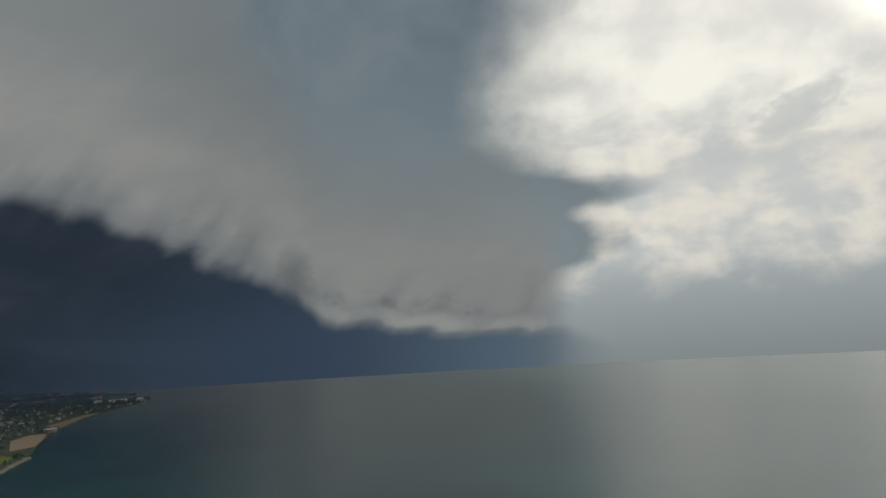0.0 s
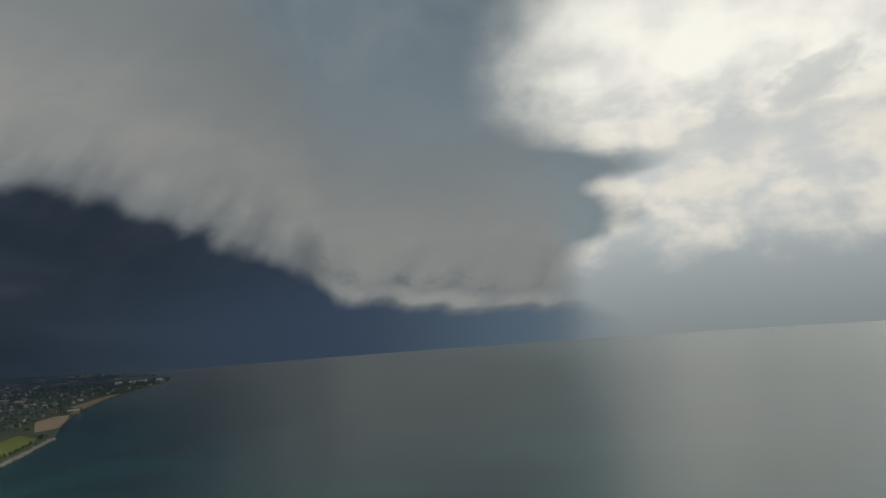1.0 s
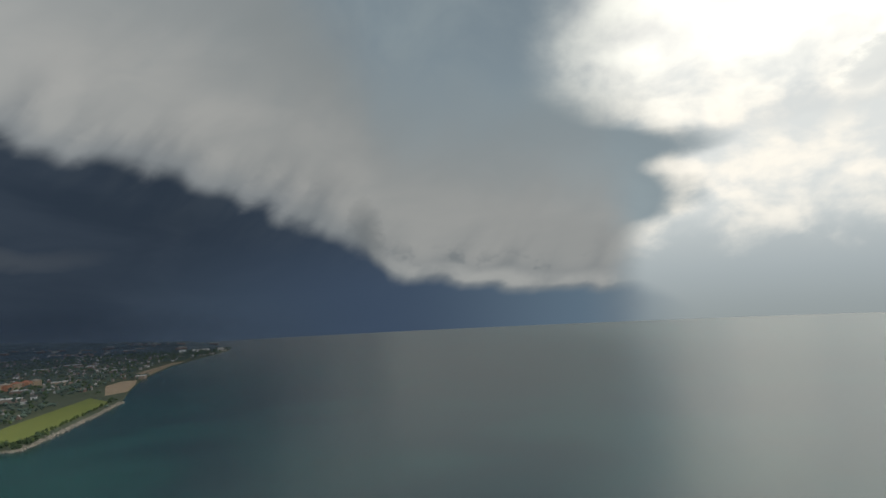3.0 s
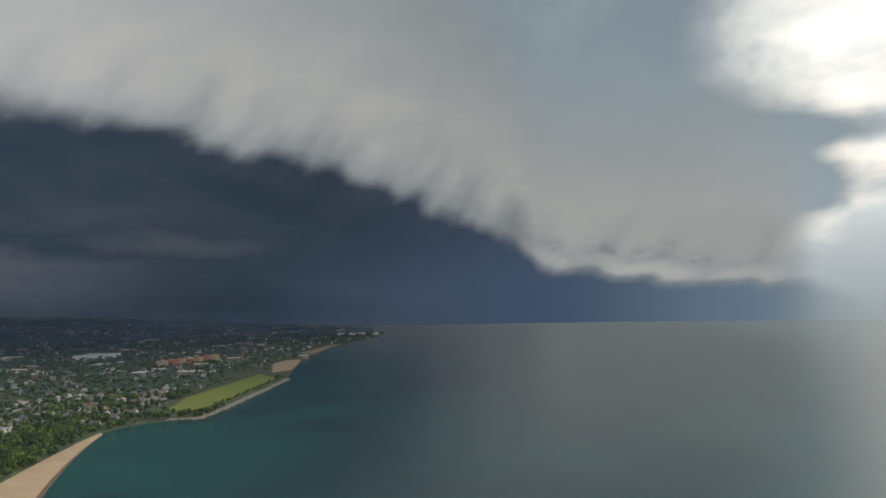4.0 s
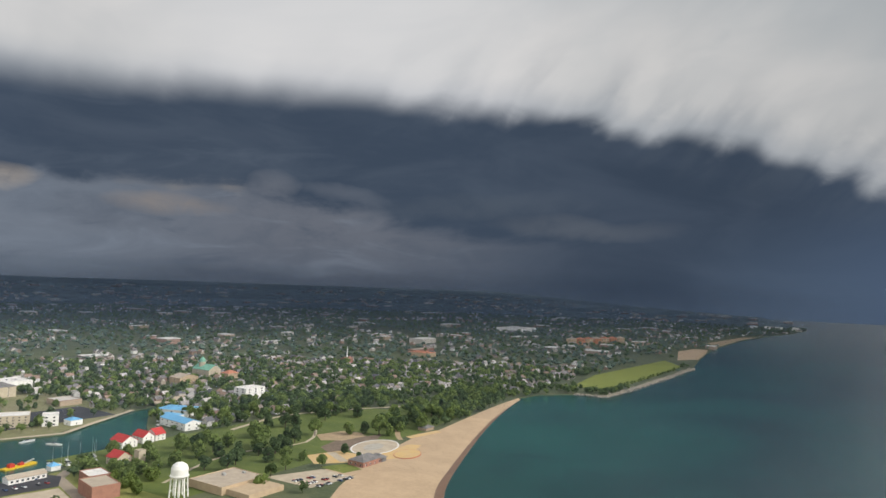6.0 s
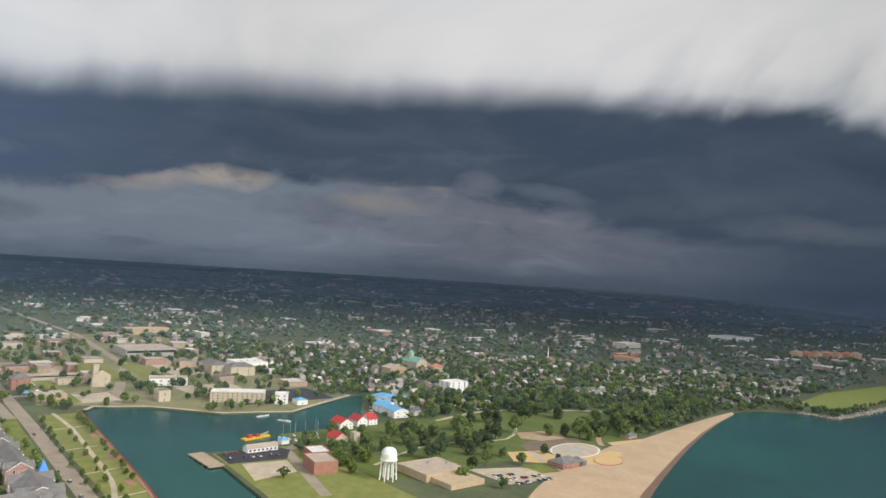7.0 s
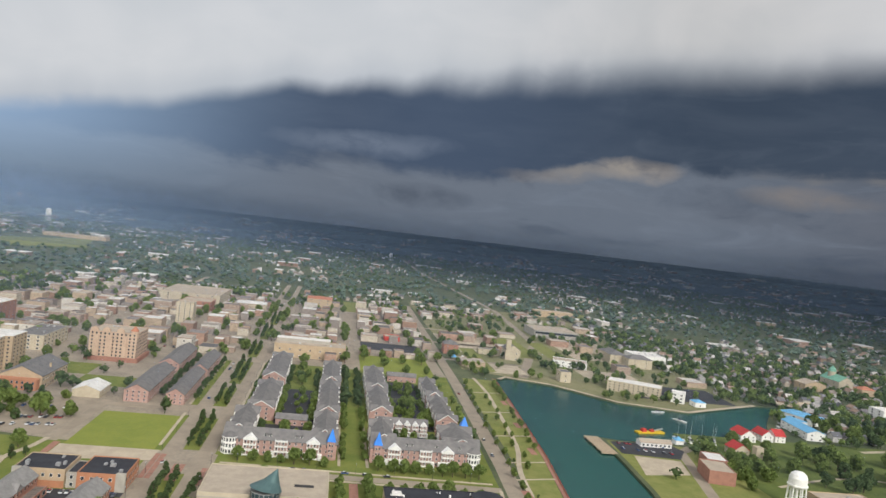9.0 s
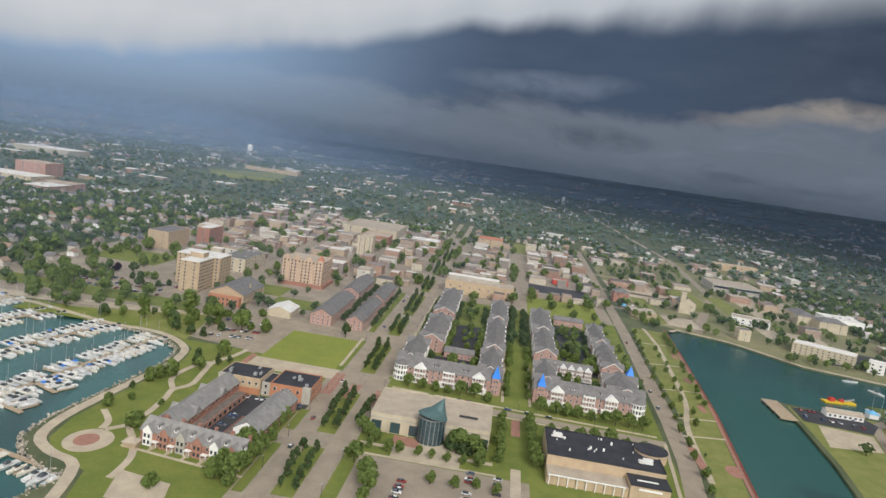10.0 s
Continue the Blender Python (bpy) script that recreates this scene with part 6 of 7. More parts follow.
for args in ((-900, -872, 146, 215), (-960, -898, 330, 372), (-1060, -962, 330, 420), (-822, -772, 300, 370), (-812, -756, 186, 226), (-1010, -905, 150, 232)):
    patch("parking_lot", rect(*args), CONCRETE, "pale paved yard between harbour buildings", "car park", 0.07, False)
patch("parking_lot", rect(-880, -830, 40, 112), TAR, "dark asphalt car park by the street", "car park", 0.08)
building("shop", "small bright red walled shop", "shop", -925, -905, 72, 92, 5, material("red_painted_wall", (0.55, 0.07, 0.05), (0.45, 0.06, 0.05), 3), GRAVEL_ROOF, floors=0)
for i in range(46):
    x, y = rng.uniform(-1150, -750), rng.uniform(145, 430)
    tree("broad" if i % 3 else "dark", x, y, rng.uniform(0.7, 1.1))

# ---- planting along the streets ----
for a, b in ((-262, -318), (-330, -398), (-432, -506), (-532, -596), (-606, -704), (-722, -802), (-830, -920), (-945, -1045)):
    patch("median", rect(b + 3, a - 3, -78.5, -69), GRASS, "planted green median of the boulevard", "median", 0.16)
    n = max(2, int((a - b) / 9.5))
    row("slim", (a - 5, -76.5), (b + 5, -78.5), n, 0.9, 0.5)
    row("slim", (a - 5, -70), (b + 5, -72), n, 0.9, 0.5)
for y0, x1, x0 in ((-91.5, -386, -426), (-77.6, -384, -411), (-61.5, -380, -410)):
    for y in (y0, y0 + 3.3):
        for i in range(int((x1 - x0) / 6.6)):
            patch("crosswalk", rect(x1 - 5.9 - i * 6.6, x1 - i * 6.6, y, y + 2.8), PAVER, "red brick paving at the crossing", "crosswalk", 0.18)
patch("path", rect(-434, -402, -151.5, -147.5), PAVER, "red brick path by the field", "path", 0.14)
row("slim", (-530, -53), (-700, -54), 12, 0.7, 0.6)
row("dark", (-545, -94), (-700, -96), 14, 0.55, 0.8)
row("dark", (-548, -119), (-700, -120), 13, 0.6, 1.2)
row("broad", (-424, -50), (-421, 10), 7, 0.74, 1.0)
row("broad", (-420, 36), (-416, 104), 9, 0.74, 1.0)
row("broad", (-392, -40), (-386, 10), 6, 0.7, 1.2)
row("broad", (-386, 38), (-384, 100), 7, 0.75, 1.2)
row("dark", (-560, 19), (-690, 20), 15, 0.8, 1.6)
row("dark", (-560, 30), (-690, 31), 15, 0.75, 1.6)
row("broad", (-496, 18), (-555, 18.4), 7, 0.55, 0.8)
row("broad", (-496, 31.5), (-555, 31.8), 7, 0.55, 0.8)
row("broad", (-430, 17.5), (-486, 17.5), 5, 0.45, 0.6)
row("broad", (-430, 31), (-486, 31), 5, 0.45, 0.6)
row("broad", (-436, 17), (-480, 17), 3, 0.5, 0.5)
row("street", (-395, 14), (-330, 16), 7, 1.2, 1.5)
row("street", (-395, 32), (-330, 33), 7, 1.3, 1.5)
row("broad", (-342, -12), (-332, 8), 4, 0.9, 2)
row("dark", (-392, -60), (-350, -62), 5, 0.55, 1)
row("broad", (-345, -60), (-330, -44), 3, 0.6, 1)
tree("purple", -337, -48, 0.55)
row("broad", (-310, -52), (-270, -40), 5, 0.8, 3)
row("street", (-324, -52), (-325, 8), 8, 0.95, 1.0)
row("street", (-300, -20), (-300, 20), 4, 0.9, 2)
row("dark", (-340, -12), (-344, 8), 5, 0.75, 1.5)
row("dark", (-336, -10), (-337, 7), 4, 0.6, 1.0)
row("broad", (-262, -98), (-300, -95), 5, 0.9, 1)
row("broad", (-300, -95), (-345, -98), 5, 0.6, 1)
patch("path", rect(-330, -250, 21, 26), CONCRETE, "pale straight garden path", "path", 0.14)
patch("path", rect(-396, -372, 21, 26), PAVER, "brick garden path", "path", 0.15)
for y in (15.2, 32.6):
    strip("path", [(-424, y), (-700, y)], 1.8, CONCRETE, "pale footpath along the green", "path", 0.19)
for a, b, w in (((-417, -54), (-409, 108), 2.2), ((-402, -54), (-394, 106), 2.2), ((-436, -57.5), (-704, -58.5), 2.0), ((-440, -93), (-512, -93.5), 2.0), ((-536, -95), (-706, -96), 2.0), ((-300, 101), (-400, 111), 2.0)):
    strip("path", [a, b], w, CONCRETE, "pale concrete footpath beside the street", "path", 0.2)
def street_lamp(x, y):
    ob = root("street_lamp", x, y, LAND + 0.1, "slim dark street lamp beside the road", "street lamp", "street lamps")
    part("pole", LAMP[0], None, ob)
    part("lantern", LAMP[1], None, ob)


LAMP = (Form().tube(0, 0, -0.2, 6.2, 0.12, 0.08, 6).beam((0, 0, 6.1), (1.3, 0, 6.3), 0.1).mesh("pole", TAR), Form().box(0.8, 1.7, -0.2, 0.2, 6.25, 6.5).mesh("lantern", STEEL))
for i in range(12):
    street_lamp(-270 - i * 36, -58.2)
    street_lamp(-285 - i * 36, -89.2)
for i in range(7):
    street_lamp(-416 + i * 1.2, -44 + i * 23)
for i in range(8):
    street_lamp(-360 - i * 42, 124 + i * 1.3)
for x, y in ((-582, -427), (-565, -395), (-563, -369), (-599, -368), (-526, -373), (-521, -352), (-503, -318), (-508, -334), (-526, -295), (-524, -273), (-497, -242), (-500, -228), (-487, -199), (-484, -160), (-479, -177), (-512, -285), (-516, -305), (-530, -340), (-540, -385)):
    tree("broad", x, y, 1.15)
for x, y in ((-454, -214), (-451, -202), (-451, -193), (-459, -270)):
    tree("dark", x, y, 0.85)
for x, y, s_ in ((-486, -198, 0.8), (-500, -196, 0.7), (-512, -186, 0.8), (-524, -178, 0.7), (-484, -172, 0.6), (-470, -212, 0.8), (-462, -222, 0.7), (-478, -232, 0.9), (-470, -246, 0.8), (-486, -216, 0.9)):
    tree("broad", x, y, s_)
# courts
for x, y in ((-590, -16), (-575, -20), (-562, -14), (-548, -18), (-530, -15), (-480, -22), (-470, -14), (-492, -24), (-590, 70), (-575, 66), (-560, 74), (-545, 70), (-530, 64), (-520, 76),
             (-480, 66), (-470, 74), (-462, 62), (-640, 70), (-622, 76), (-488, 60), (-552, 62), (-612, 68)):
    tree("broad", x, y, rng.uniform(0.55, 0.85))
for y, x0, x1, n in ((-29, -506, -600, 9), (-5, -510, -600, 9), (-30, -610, -690, 8), (-6, -610, -680, 7), (57, -512, -590, 8), (83, -510, -590, 8), (58, -600, -664, 7), (84, -602, -640, 4), (-38, -456, -496, 4), (-7, -456, -496, 4), (54, -456, -490, 4), (80, -456, -490, 4)):
    row("broad" if y % 2 else "dark", (x0, y), (x1, y), n, 0.62, 1.5)
for x, y in ((-540, 70), (-552, 66), (-566, 72), (-580, 68), (-530, 78), (-612, 74), (-628, 66), (-642, 78), (-622, -18), (-640, -22), (-655, -14), (-672, -20)):
    tree("broad", x, y, rng.uniform(0.75, 1.0))
# harbour park
row("street", (-690, 138), (-330, 122), 17, 0.85, 1.8)
row("broad", (-700, 170), (-620, 168), 8, 0.62, 2)
row("broad", (-600, 164), (-480, 156), 9, 0.42, 2)
row("street", (-640, 150), (-430, 138), 9, 0.8, 3)
for x, y, s in ((-452, 132, 1), (-515, 141, 0.8), (-560, 146, 0.9), (-390, 131, 0.8)):
    tree("slim", x, y, 0.5 * s)
for n_, (x, y0, y1) in enumerate(((-650, 136, 171), (-580, 136, 166), (-512, 132, 161), (-452, 128, 156), (-420, 126, 153))):
    strip("path", [(x, y0), (x - 6, y1)], 1.8, CONCRETE, "pale footpath across the harbour park", "path", 0.19 + 0.004 * n_)
for x, y in ((-618, 164), (-546, 158), (-480, 152)):
    patch("terrace", rect(x - 7, x + 7, y - 1.5, y + 3), PAVER, "red brick lookout terrace on the quay", "terrace", 0.235)
QUAY = [(-722, 178.6), (-623, 172), (-469, 160), (-354, 146.4), (-250, 137.4)]
rail = root("railing", -722, 178.6, LAND, "red painted steel railing along the quay edge", "railing")
post = Form().box(-0.09, 0.09, -0.09, 0.09, -0.1, 1.15).mesh("post", RED_ROOF)
for a, b in zip(QUAY, QUAY[1:]):
    u, v = Vector((a[0] + 722, a[1] - 178.6, 0)), Vector((b[0] + 722, b[1] - 178.6, 0))
    for z in (0.6, 1.1):
        part("rail", Form().beam((u.x, u.y, z), (v.x, v.y, z), 0.16), RED_ROOF, rail)
    n_ = max(2, int((v - u).length / 9))
    for i in range(n_):
        o = part("post", post, None, rail)
        o.matrix_basis = Matrix.Translation(u.lerp(v, i / n_))
patch("seat_wall", rect(-402, -372, 124, 129), PAVER, "brick terrace in the harbour park", "terrace", 0.2)
patch("plaza", disc(-377, 144, 8, 5), PAVER, "round red brick quay terrace", "terrace", 0.22)
for x, y in ((-800, 165), (-790, 150), (-780, 172), (-770, 155), (-755, 160), (-745, 170), (-735, 160), (-760, 178), (-820, 176), (-835, 168), (-850, 205), (-800, 205), (-780, 195), (-735, 205), (-745, 225)):
    tree("broad", x, y, rng.uniform(0.5, 0.9))
# marina park
patch("lawn", [(-440, -200), (-505, -210), (-470, -300), (-452, -262)], DRY, "dry grass beside the promenade", "lawn", 0.1, False)
patch("plaza", disc(-281, -168, 12, 10), CONCRETE, "round pale play plaza by the marina", "plaza", 0.2)
patch("plaza", disc(-281, -169, 6.5, 5), PAVER, "reddish middle of the play plaza", "plaza", 0.24)
for pts in ([(-254, -142), (-260, -142), (-274, -144), (-288, -151), (-303, -161), (-321, -161), (-341, -163), (-353, -165), (-365, -160), (-387, -163), (-405, -165), (-425, -159), (-440, -157)],
            [(-303, -161), (-294, -168)], [(-353, -165), (-367, -173), (-380, -174), (-397, -171), (-405, -166)], [(-314, -181), (-303, -172), (-294, -170)], [(-287, -149), (-298, -149)]):
    strip("path", pts, 3.2, CONCRETE, "pale winding park path", "path", 0.17 + 0.008 * (len(pts) % 7))
patch("parking_lot", [(-240, -136), (-262, -142), (-258, -118), (-236, -112)], CONCRETE, "pale paved forecourt", "pavement", 0.15)
hut = root("hut", -283, -149, LAND, "small brown-roofed park hut", "hut")
part("wall", Form().box(-2.4, 2.4, -3, 3, -0.3, 2.6), WOOD, hut)
part("roof", Form().hip(-3, 3, -3.6, 3.6, 2.6, 4.3), GRAVEL_ROOF, hut)
for x, y, s in ((-300, -158, 0.8), (-318, -182, 0.75), (-330, -176, 0.5), (-345, -184, 0.5), (-365, -180, 0.9), (-372, -176, 1.0), (-358, -182, 0.7), (-395, -172, 0.75), (-412, -178, 0.6), (-388, -166, 0.6), (-330, -160, 0.35),
                (-252, -124, 0.8), (-296, -101, 1.0), (-286, -103, 1.0), (-276, -105, 1.0), (-268, -104, 0.9), (-306, -99, 0.9), (-420, -165, 0.8), (-310, -160, 0.4)):
    tree("broad" if rng.random() < 0.7 else "dark", x, y, s)
tree("slim", -402, -161, 0.9)
tree("slim", -408, -156, 0.8)
for x, y in ((-478, -338), (-486, -322), (-482, -306), (-488, -292), (-490, -276), (-498, -262), (-494, -352), (-500, -372), (-490, -396), (-515, -245), (-512, -232), (-506, -214), (-500, -204), (-520, -218), (-512, -400)):
    tree("broad", x, y, rng.uniform(0.9, 1.25))
for x, y in ((-476, -200), (-470, -188), (-498, -186), (-528, -205), (-530, -196)):
    tree("dark", x, y, rng.uniform(0.7, 1.0))
patch("parking_lot", rect(-580, -530, -380, -262), ASPHALT, "grey car park by the apartment tower", "car park", 0.09)
patch("parking_lot", [(-450, -196), (-444, -160), (-524, -155), (-530, -200)], ASPHALT, "pale car park by the field", "car park", 0.12)
strip("road", [(-436, -154), (-530, -151)], 7, ASPHALT, "grey asphalt lane beside the field", "road", 0.13)
patch("lawn", rect(-700, -640, -400, -330), GRASS, "green lawn between city blocks", "lawn", 0.1)
patch("lawn", rect(-640, -600, -246, -190), GRASS, "green lawn behind the club house", "lawn", 0.1)
patch("lawn", rect(-600, -568, -190, -150), GRASS, "green lawn beside the shed", "lawn", 0.1)
for x, y in ((-600, -215), (-606, -224), (-612, -212), (-598, -236), (-566, -330), (-560, -300), (-572, -280), (-548, -360), (-560, -390), (-640, -300), (-650, -240), (-700, -250), (-585, -300), (-575, -315)):
    tree("broad" if rng.random() < 0.5 else "dark", x, y, rng.uniform(0.7, 1.1))
for i in range(18):
    tree("broad" if i % 4 else "dark", rng.uniform(-600, -508), rng.uniform(-410, -255), rng.uniform(0.7, 1.1))
for i in range(26):
    tree("broad", rng.uniform(-740, -620), rng.uniform(-410, -300), rng.uniform(0.8, 1.2))
tree("purple", -592, -340, 1.1)
# lakeside park north of the harbour
for x, y in ((-505, 399), (-468, 391), (-449, 417), (-444, 431), (-460, 470), (-531, 504), (-515, 512), (-512, 524), (-510, 565), (-496, 601), (-427, 573), (-435, 625), (-524, 498), (-456, 402), (-440, 440), (-500, 606)):
    tree("dark", x, y, 1.25)
for x, y, s in ((-470, 352, 1.0), (-465, 430, 1.1), (-470, 440, 1.2), (-455, 425, 1.0), (-450, 445, 1.1), (-440, 385, 0.9), (-428, 408, 0.9), (-478, 478, 0.9), (-474, 486, 0.9), (-468, 505, 1.1),
                (-448, 530, 0.9), (-440, 545, 1.0), (-424, 548, 1.2), (-416, 552, 1.0), (-410, 430, 0.8), (-420, 420, 0.9), (-400, 400, 0.8), (-432, 370, 0.9), (-446, 360, 0.8), (-400, 470, 0.7), (-500, 460, 1.1), (-510, 470, 1.0),
                (-486, 400, 1.0), (-490, 420, 1.1), (-500, 380, 1.0), (-480, 380, 0.9), (-520, 420, 1.0), (-385, 425, 0.7), (-395, 380, 0.7), (-372, 455, 0.6)):
    tree("dark" if rng.random() < 0.45 else "broad", x, y, s * 1.3)
for i in range(110):
    f = rng.random()
    x, y = -398 - 46 * f + rng.uniform(-58, -2), 570 + 285 * f
    tree("broad" if rng.random() < 0.55 else "dark", x, y, rng.uniform(0.8, 1.3), "beach grove")
for i in range(18):
    tree("broad", rng.uniform(-500, -440), rng.uniform(298, 346), rng.uniform(0.75, 1.1), "harbour grove")
for i in range(90):
    tree("dark" if rng.random() < 0.6 else "broad", rng.uniform(-640, -520), rng.uniform(560, 720), rng.uniform(0.9, 1.3), "harbour grove")
for i in range(46):
    tree("broad" if rng.random() < 0.6 else "dark", rng.uniform(-640, -560), rng.uniform(470, 600), rng.uniform(0.8, 1.3), "harbour grove")
for x, y in ((-700, 480), (-712, 470), (-720, 455), (-730, 480), (-722, 440), (-745, 300), (-752, 310), (-740, 320), (-765, 270), (-780, 262), (-800, 268), (-815, 262), (-535, 340), (-530, 350), (-520, 345), (-510, 360), (-525, 365),
             (-515, 390), (-500, 350), (-488, 330), (-476, 318), (-470, 300), (-500, 300), (-490, 312), (-450, 296), (-430, 292)):
    tree("broad", x, y, rng.uniform(0.7, 1.1))
row("street", (-356, 1015), (-356, 1400), 22, 0.9, 2)


# ---- marina ----
def hull_mesh(seed, length, sail):
    w, b = length * 0.3, Form()
    st = [(-0.5, 0.42, 0.0), (-0.2, 0.5, 0.0), (0.15, 0.46, 0.05), (0.36, 0.27, 0.15), (0.5, 0.02, 0.3)]
    low = [(x * length, y * w * 0.6, -0.3) for x, y, z in st] + [(x * length, -y * w * 0.6, -0.3) for x, y, z in st[::-1]]
    top = [(x * length, y * w, 1.0 + z * 1.6) for x, y, z in st] + [(x * length, -y * w, 1.0 + z * 1.6) for x, y, z in st[::-1]]
    n = len(top)
    b.solid(low + top, [tuple(range(n)), tuple(reversed(range(n, 2 * n)))] + [(i, n + i, n + (i + 1) % n, (i + 1) % n) for i in range(n)])
    c = Form().box(-length * 0.22, length * 0.16, -w * 0.3, w * 0.3, 1.0, 1.75)
    c.solid([(-length * 0.14, -w * 0.26, 1.75), (length * 0.1, -w * 0.26, 1.75), (length * 0.1, w * 0.26, 1.75), (-length * 0.14, w * 0.26, 1.75),
             (-length * 0.12, -w * 0.22, 2.6), (length * 0.02, -w * 0.22, 2.6), (length * 0.02, w * 0.22, 2.6), (-length * 0.12, w * 0.22, 2.6)],
            [(4, 5, 6, 7), (0, 1, 5, 4), (1, 2, 6, 5), (2, 3, 7, 6), (3, 0, 4, 7)], 0 if sail else 1)
    return b.mesh("hull", BOAT_WHITE), c.mesh("cabin", BOAT_WHITE, GLASS)


BOATS = [hull_mesh(i, l, s) for i, (l, s) in enumerate(((8.6, 0), (11.4, 0), (14.2, 0), (12.0, 1)))]
MASTS = Form().tube(1.2, 0, 1.5, 15.5, 0.12, 0.08, 6).beam((1.2, 0, 2.9), (-3.4, 0, 2.9), 0.16).mesh("mast", STEEL)
COVER = Form().box(-3.6, -1.0, -1.2, 1.2, 1.6, 1.95).mesh("cover", BLUE_SPIRE)


def boat(x, y, turn, kind=None, label=None):
    k = rng.choice((0, 1, 1, 2, 3, 3)) if kind is None else kind
    ob = root("boat", x, y, 0, label or ("white sailing yacht with bare mast at its berth" if k == 3 else "white motor boat moored at the dock"), "boat", "marina boats", turn)
    part("hull", BOATS[k][0], None, ob)
    part("cabin", BOATS[k][1], None, ob)
    if k == 3:
        part("mast", MASTS, None, ob)
    elif rng.random() < 0.14:
        part("cover", COVER, None, ob, "blue canvas cover")


def dock(a, b, both=True, step=4.9, skip=0.0):
    d = Vector(b) - Vector(a)
    length, u = d.length, d.normalized()
    n = Vector((-u.y, u.x))
    ob = root("dock", a[0], a[1], 0, "pale timber floating dock in the marina", "dock", "docks", math.degrees(math.atan2(u.y, u.x)))
    part("deck", Form().box(0, length, -1.3, 1.3, 0.25, 0.75), WOOD, ob)
    k = int(length / (step * 2))
    for i in range(k):
        for s in ((-1, 1) if both else (1,)):
            x = (i + 1) * step * 2
            part("finger", Form().box(x - 0.45, x + 0.45, min(s * 1.3, s * 11), max(s * 1.3, s * 11), 0.25, 0.65), WOOD, ob)
            part("mooring_post", Form().tube(x, s * 11, -1, 2.4, 0.2, 0.2, 6), WOOD, ob)
    for i in range(int(length / step)):
        for s in ((-1, 1) if both else (1,)):
            if rng.random() < 0.9 - skip:
                p = Vector(a) + u * ((i + 0.6) * step + rng.uniform(-0.5, 0.5)) + n * s * rng.uniform(6.4, 8.2)
                boat(p.x, p.y, math.degrees(math.atan2(n.y * s, n.x * s)) + rng.uniform(-5, 5) + (180 if rng.random() < 0.35 else 0))


dock((-292, -236), (-440, -218))
dock((-340, -283), (-452, -258))
dock((-388, -326), (-458, -303))
dock((-420, -358), (-474, -346))
dock((-308, -243), (-297, -212), False, 4.9, 0.2)
dock((-334, -233), (-325, -214), False, 4.9, 0.3)
dock((-251.5, -156), (-264, -208), False, 4.6, 0.15)
for x, y, r in ((-610, 333, 30), (-637, 324, 100), (-560, 385, 80), (-565, 395, 90), (-570, 402, 80), (-600, 426, 70), (-606, 431, 70), (-612, 436, 60), (-540, 300, 20), (-541, 308, 20), (-542, 316, 10), (-544, 330, 10), (-580, 380, 60), (-628, 448, 70), (-640, 458, 70)):
    boat(x, y, r)
for i in range(12):
    boat(-534 - (i % 3) * 7 + rng.uniform(-1, 1), 292 + i * 3.6, rng.choice((0, 8, 180)), 3 if i % 2 else 1)
ob = root("barge", -561, 280, 0, "yellow work barge with red machines on deck", "barge", turn=102)
ob.scale = (0.72, 0.72, 0.8)
part("hull", Form().solid([(-18, -4, -0.4), (18, -4, -0.4), (18, 4, -0.4), (-18, 4, -0.4), (-19, -4.4, 1.6), (19, -4.4, 1.6), (19, 4.4, 1.6), (-19, 4.4, 1.6)], [(3, 2, 1, 0), (4, 5, 6, 7), (0, 1, 5, 4), (1, 2, 6, 5), (2, 3, 7, 6), (3, 0, 4, 7)]),
     material("yellow_paint", (0.72, 0.50, 0.02), (0.6, 0.4, 0.03), 3, 0.6), ob, "bright yellow hull")
RED = material("red_machine_paint", (0.5, 0.05, 0.03), (0.4, 0.04, 0.03), 2, 0.6)
part("cabin", Form().box(-12, -6, -2.5, 2.5, 1.6, 4.6).box(-11.4, -6.6, -2.2, 2.2, 4.6, 5.0), RED, ob)
part("machine", Form().box(0, 5, -2, 2, 1.6, 3.6).box(3, 4, -0.5, 0.5, 3.6, 5), RED, ob)
part("conveyor", Form().beam((5, 0, 2.4), (18, 0, 4.6), 1.2), STEEL, ob)

def rocks(name, line, n, seed, spread_, size, label):
    """Broken stones heaped along a shore."""
    q = random.Random(seed)
    pts = [Vector(p) for p in line]
    total = [(a - b).length for a, b in zip(pts, pts[1:])]
    b = Form()
    for _ in range(n):
        i = q.choices(range(len(total)), total)[0]
        p = pts[i].lerp(pts[i + 1], q.random()) + Vector((q.gauss(0, spread_), q.gauss(0, spread_)))
        r = size * q.uniform(0.5, 1.3)
        c = Vector((p.x, p.y, q.uniform(0.1, 1.4)))
        b.solid([c + Vector(d) * r * q.uniform(0.7, 1.2) for d in ((1, 0.2, 0), (0.1, 1, 0), (-1, 0.1, 0), (0, -1, 0.1), (0.2, 0, 0.8), (0, 0, -0.8))], [(0, 1, 4), (1, 2, 4), (2, 3, 4), (3, 0, 4), (1, 0, 5), (2, 1, 5), (3, 2, 5), (0, 3, 5)])
    tagged(new(name, b.mesh(name, ROCK)), label, "rocks", kind="stuff")


rocks("riprap", SOUTH_COAST[2:16], 1500, 3, 1.2, 0.9, "pale broken stones along the marina shore")
rocks("riprap", NORTH_COAST[7:12], 1500, 4, 3.0, 1.8, "pale broken stones along the shore park")


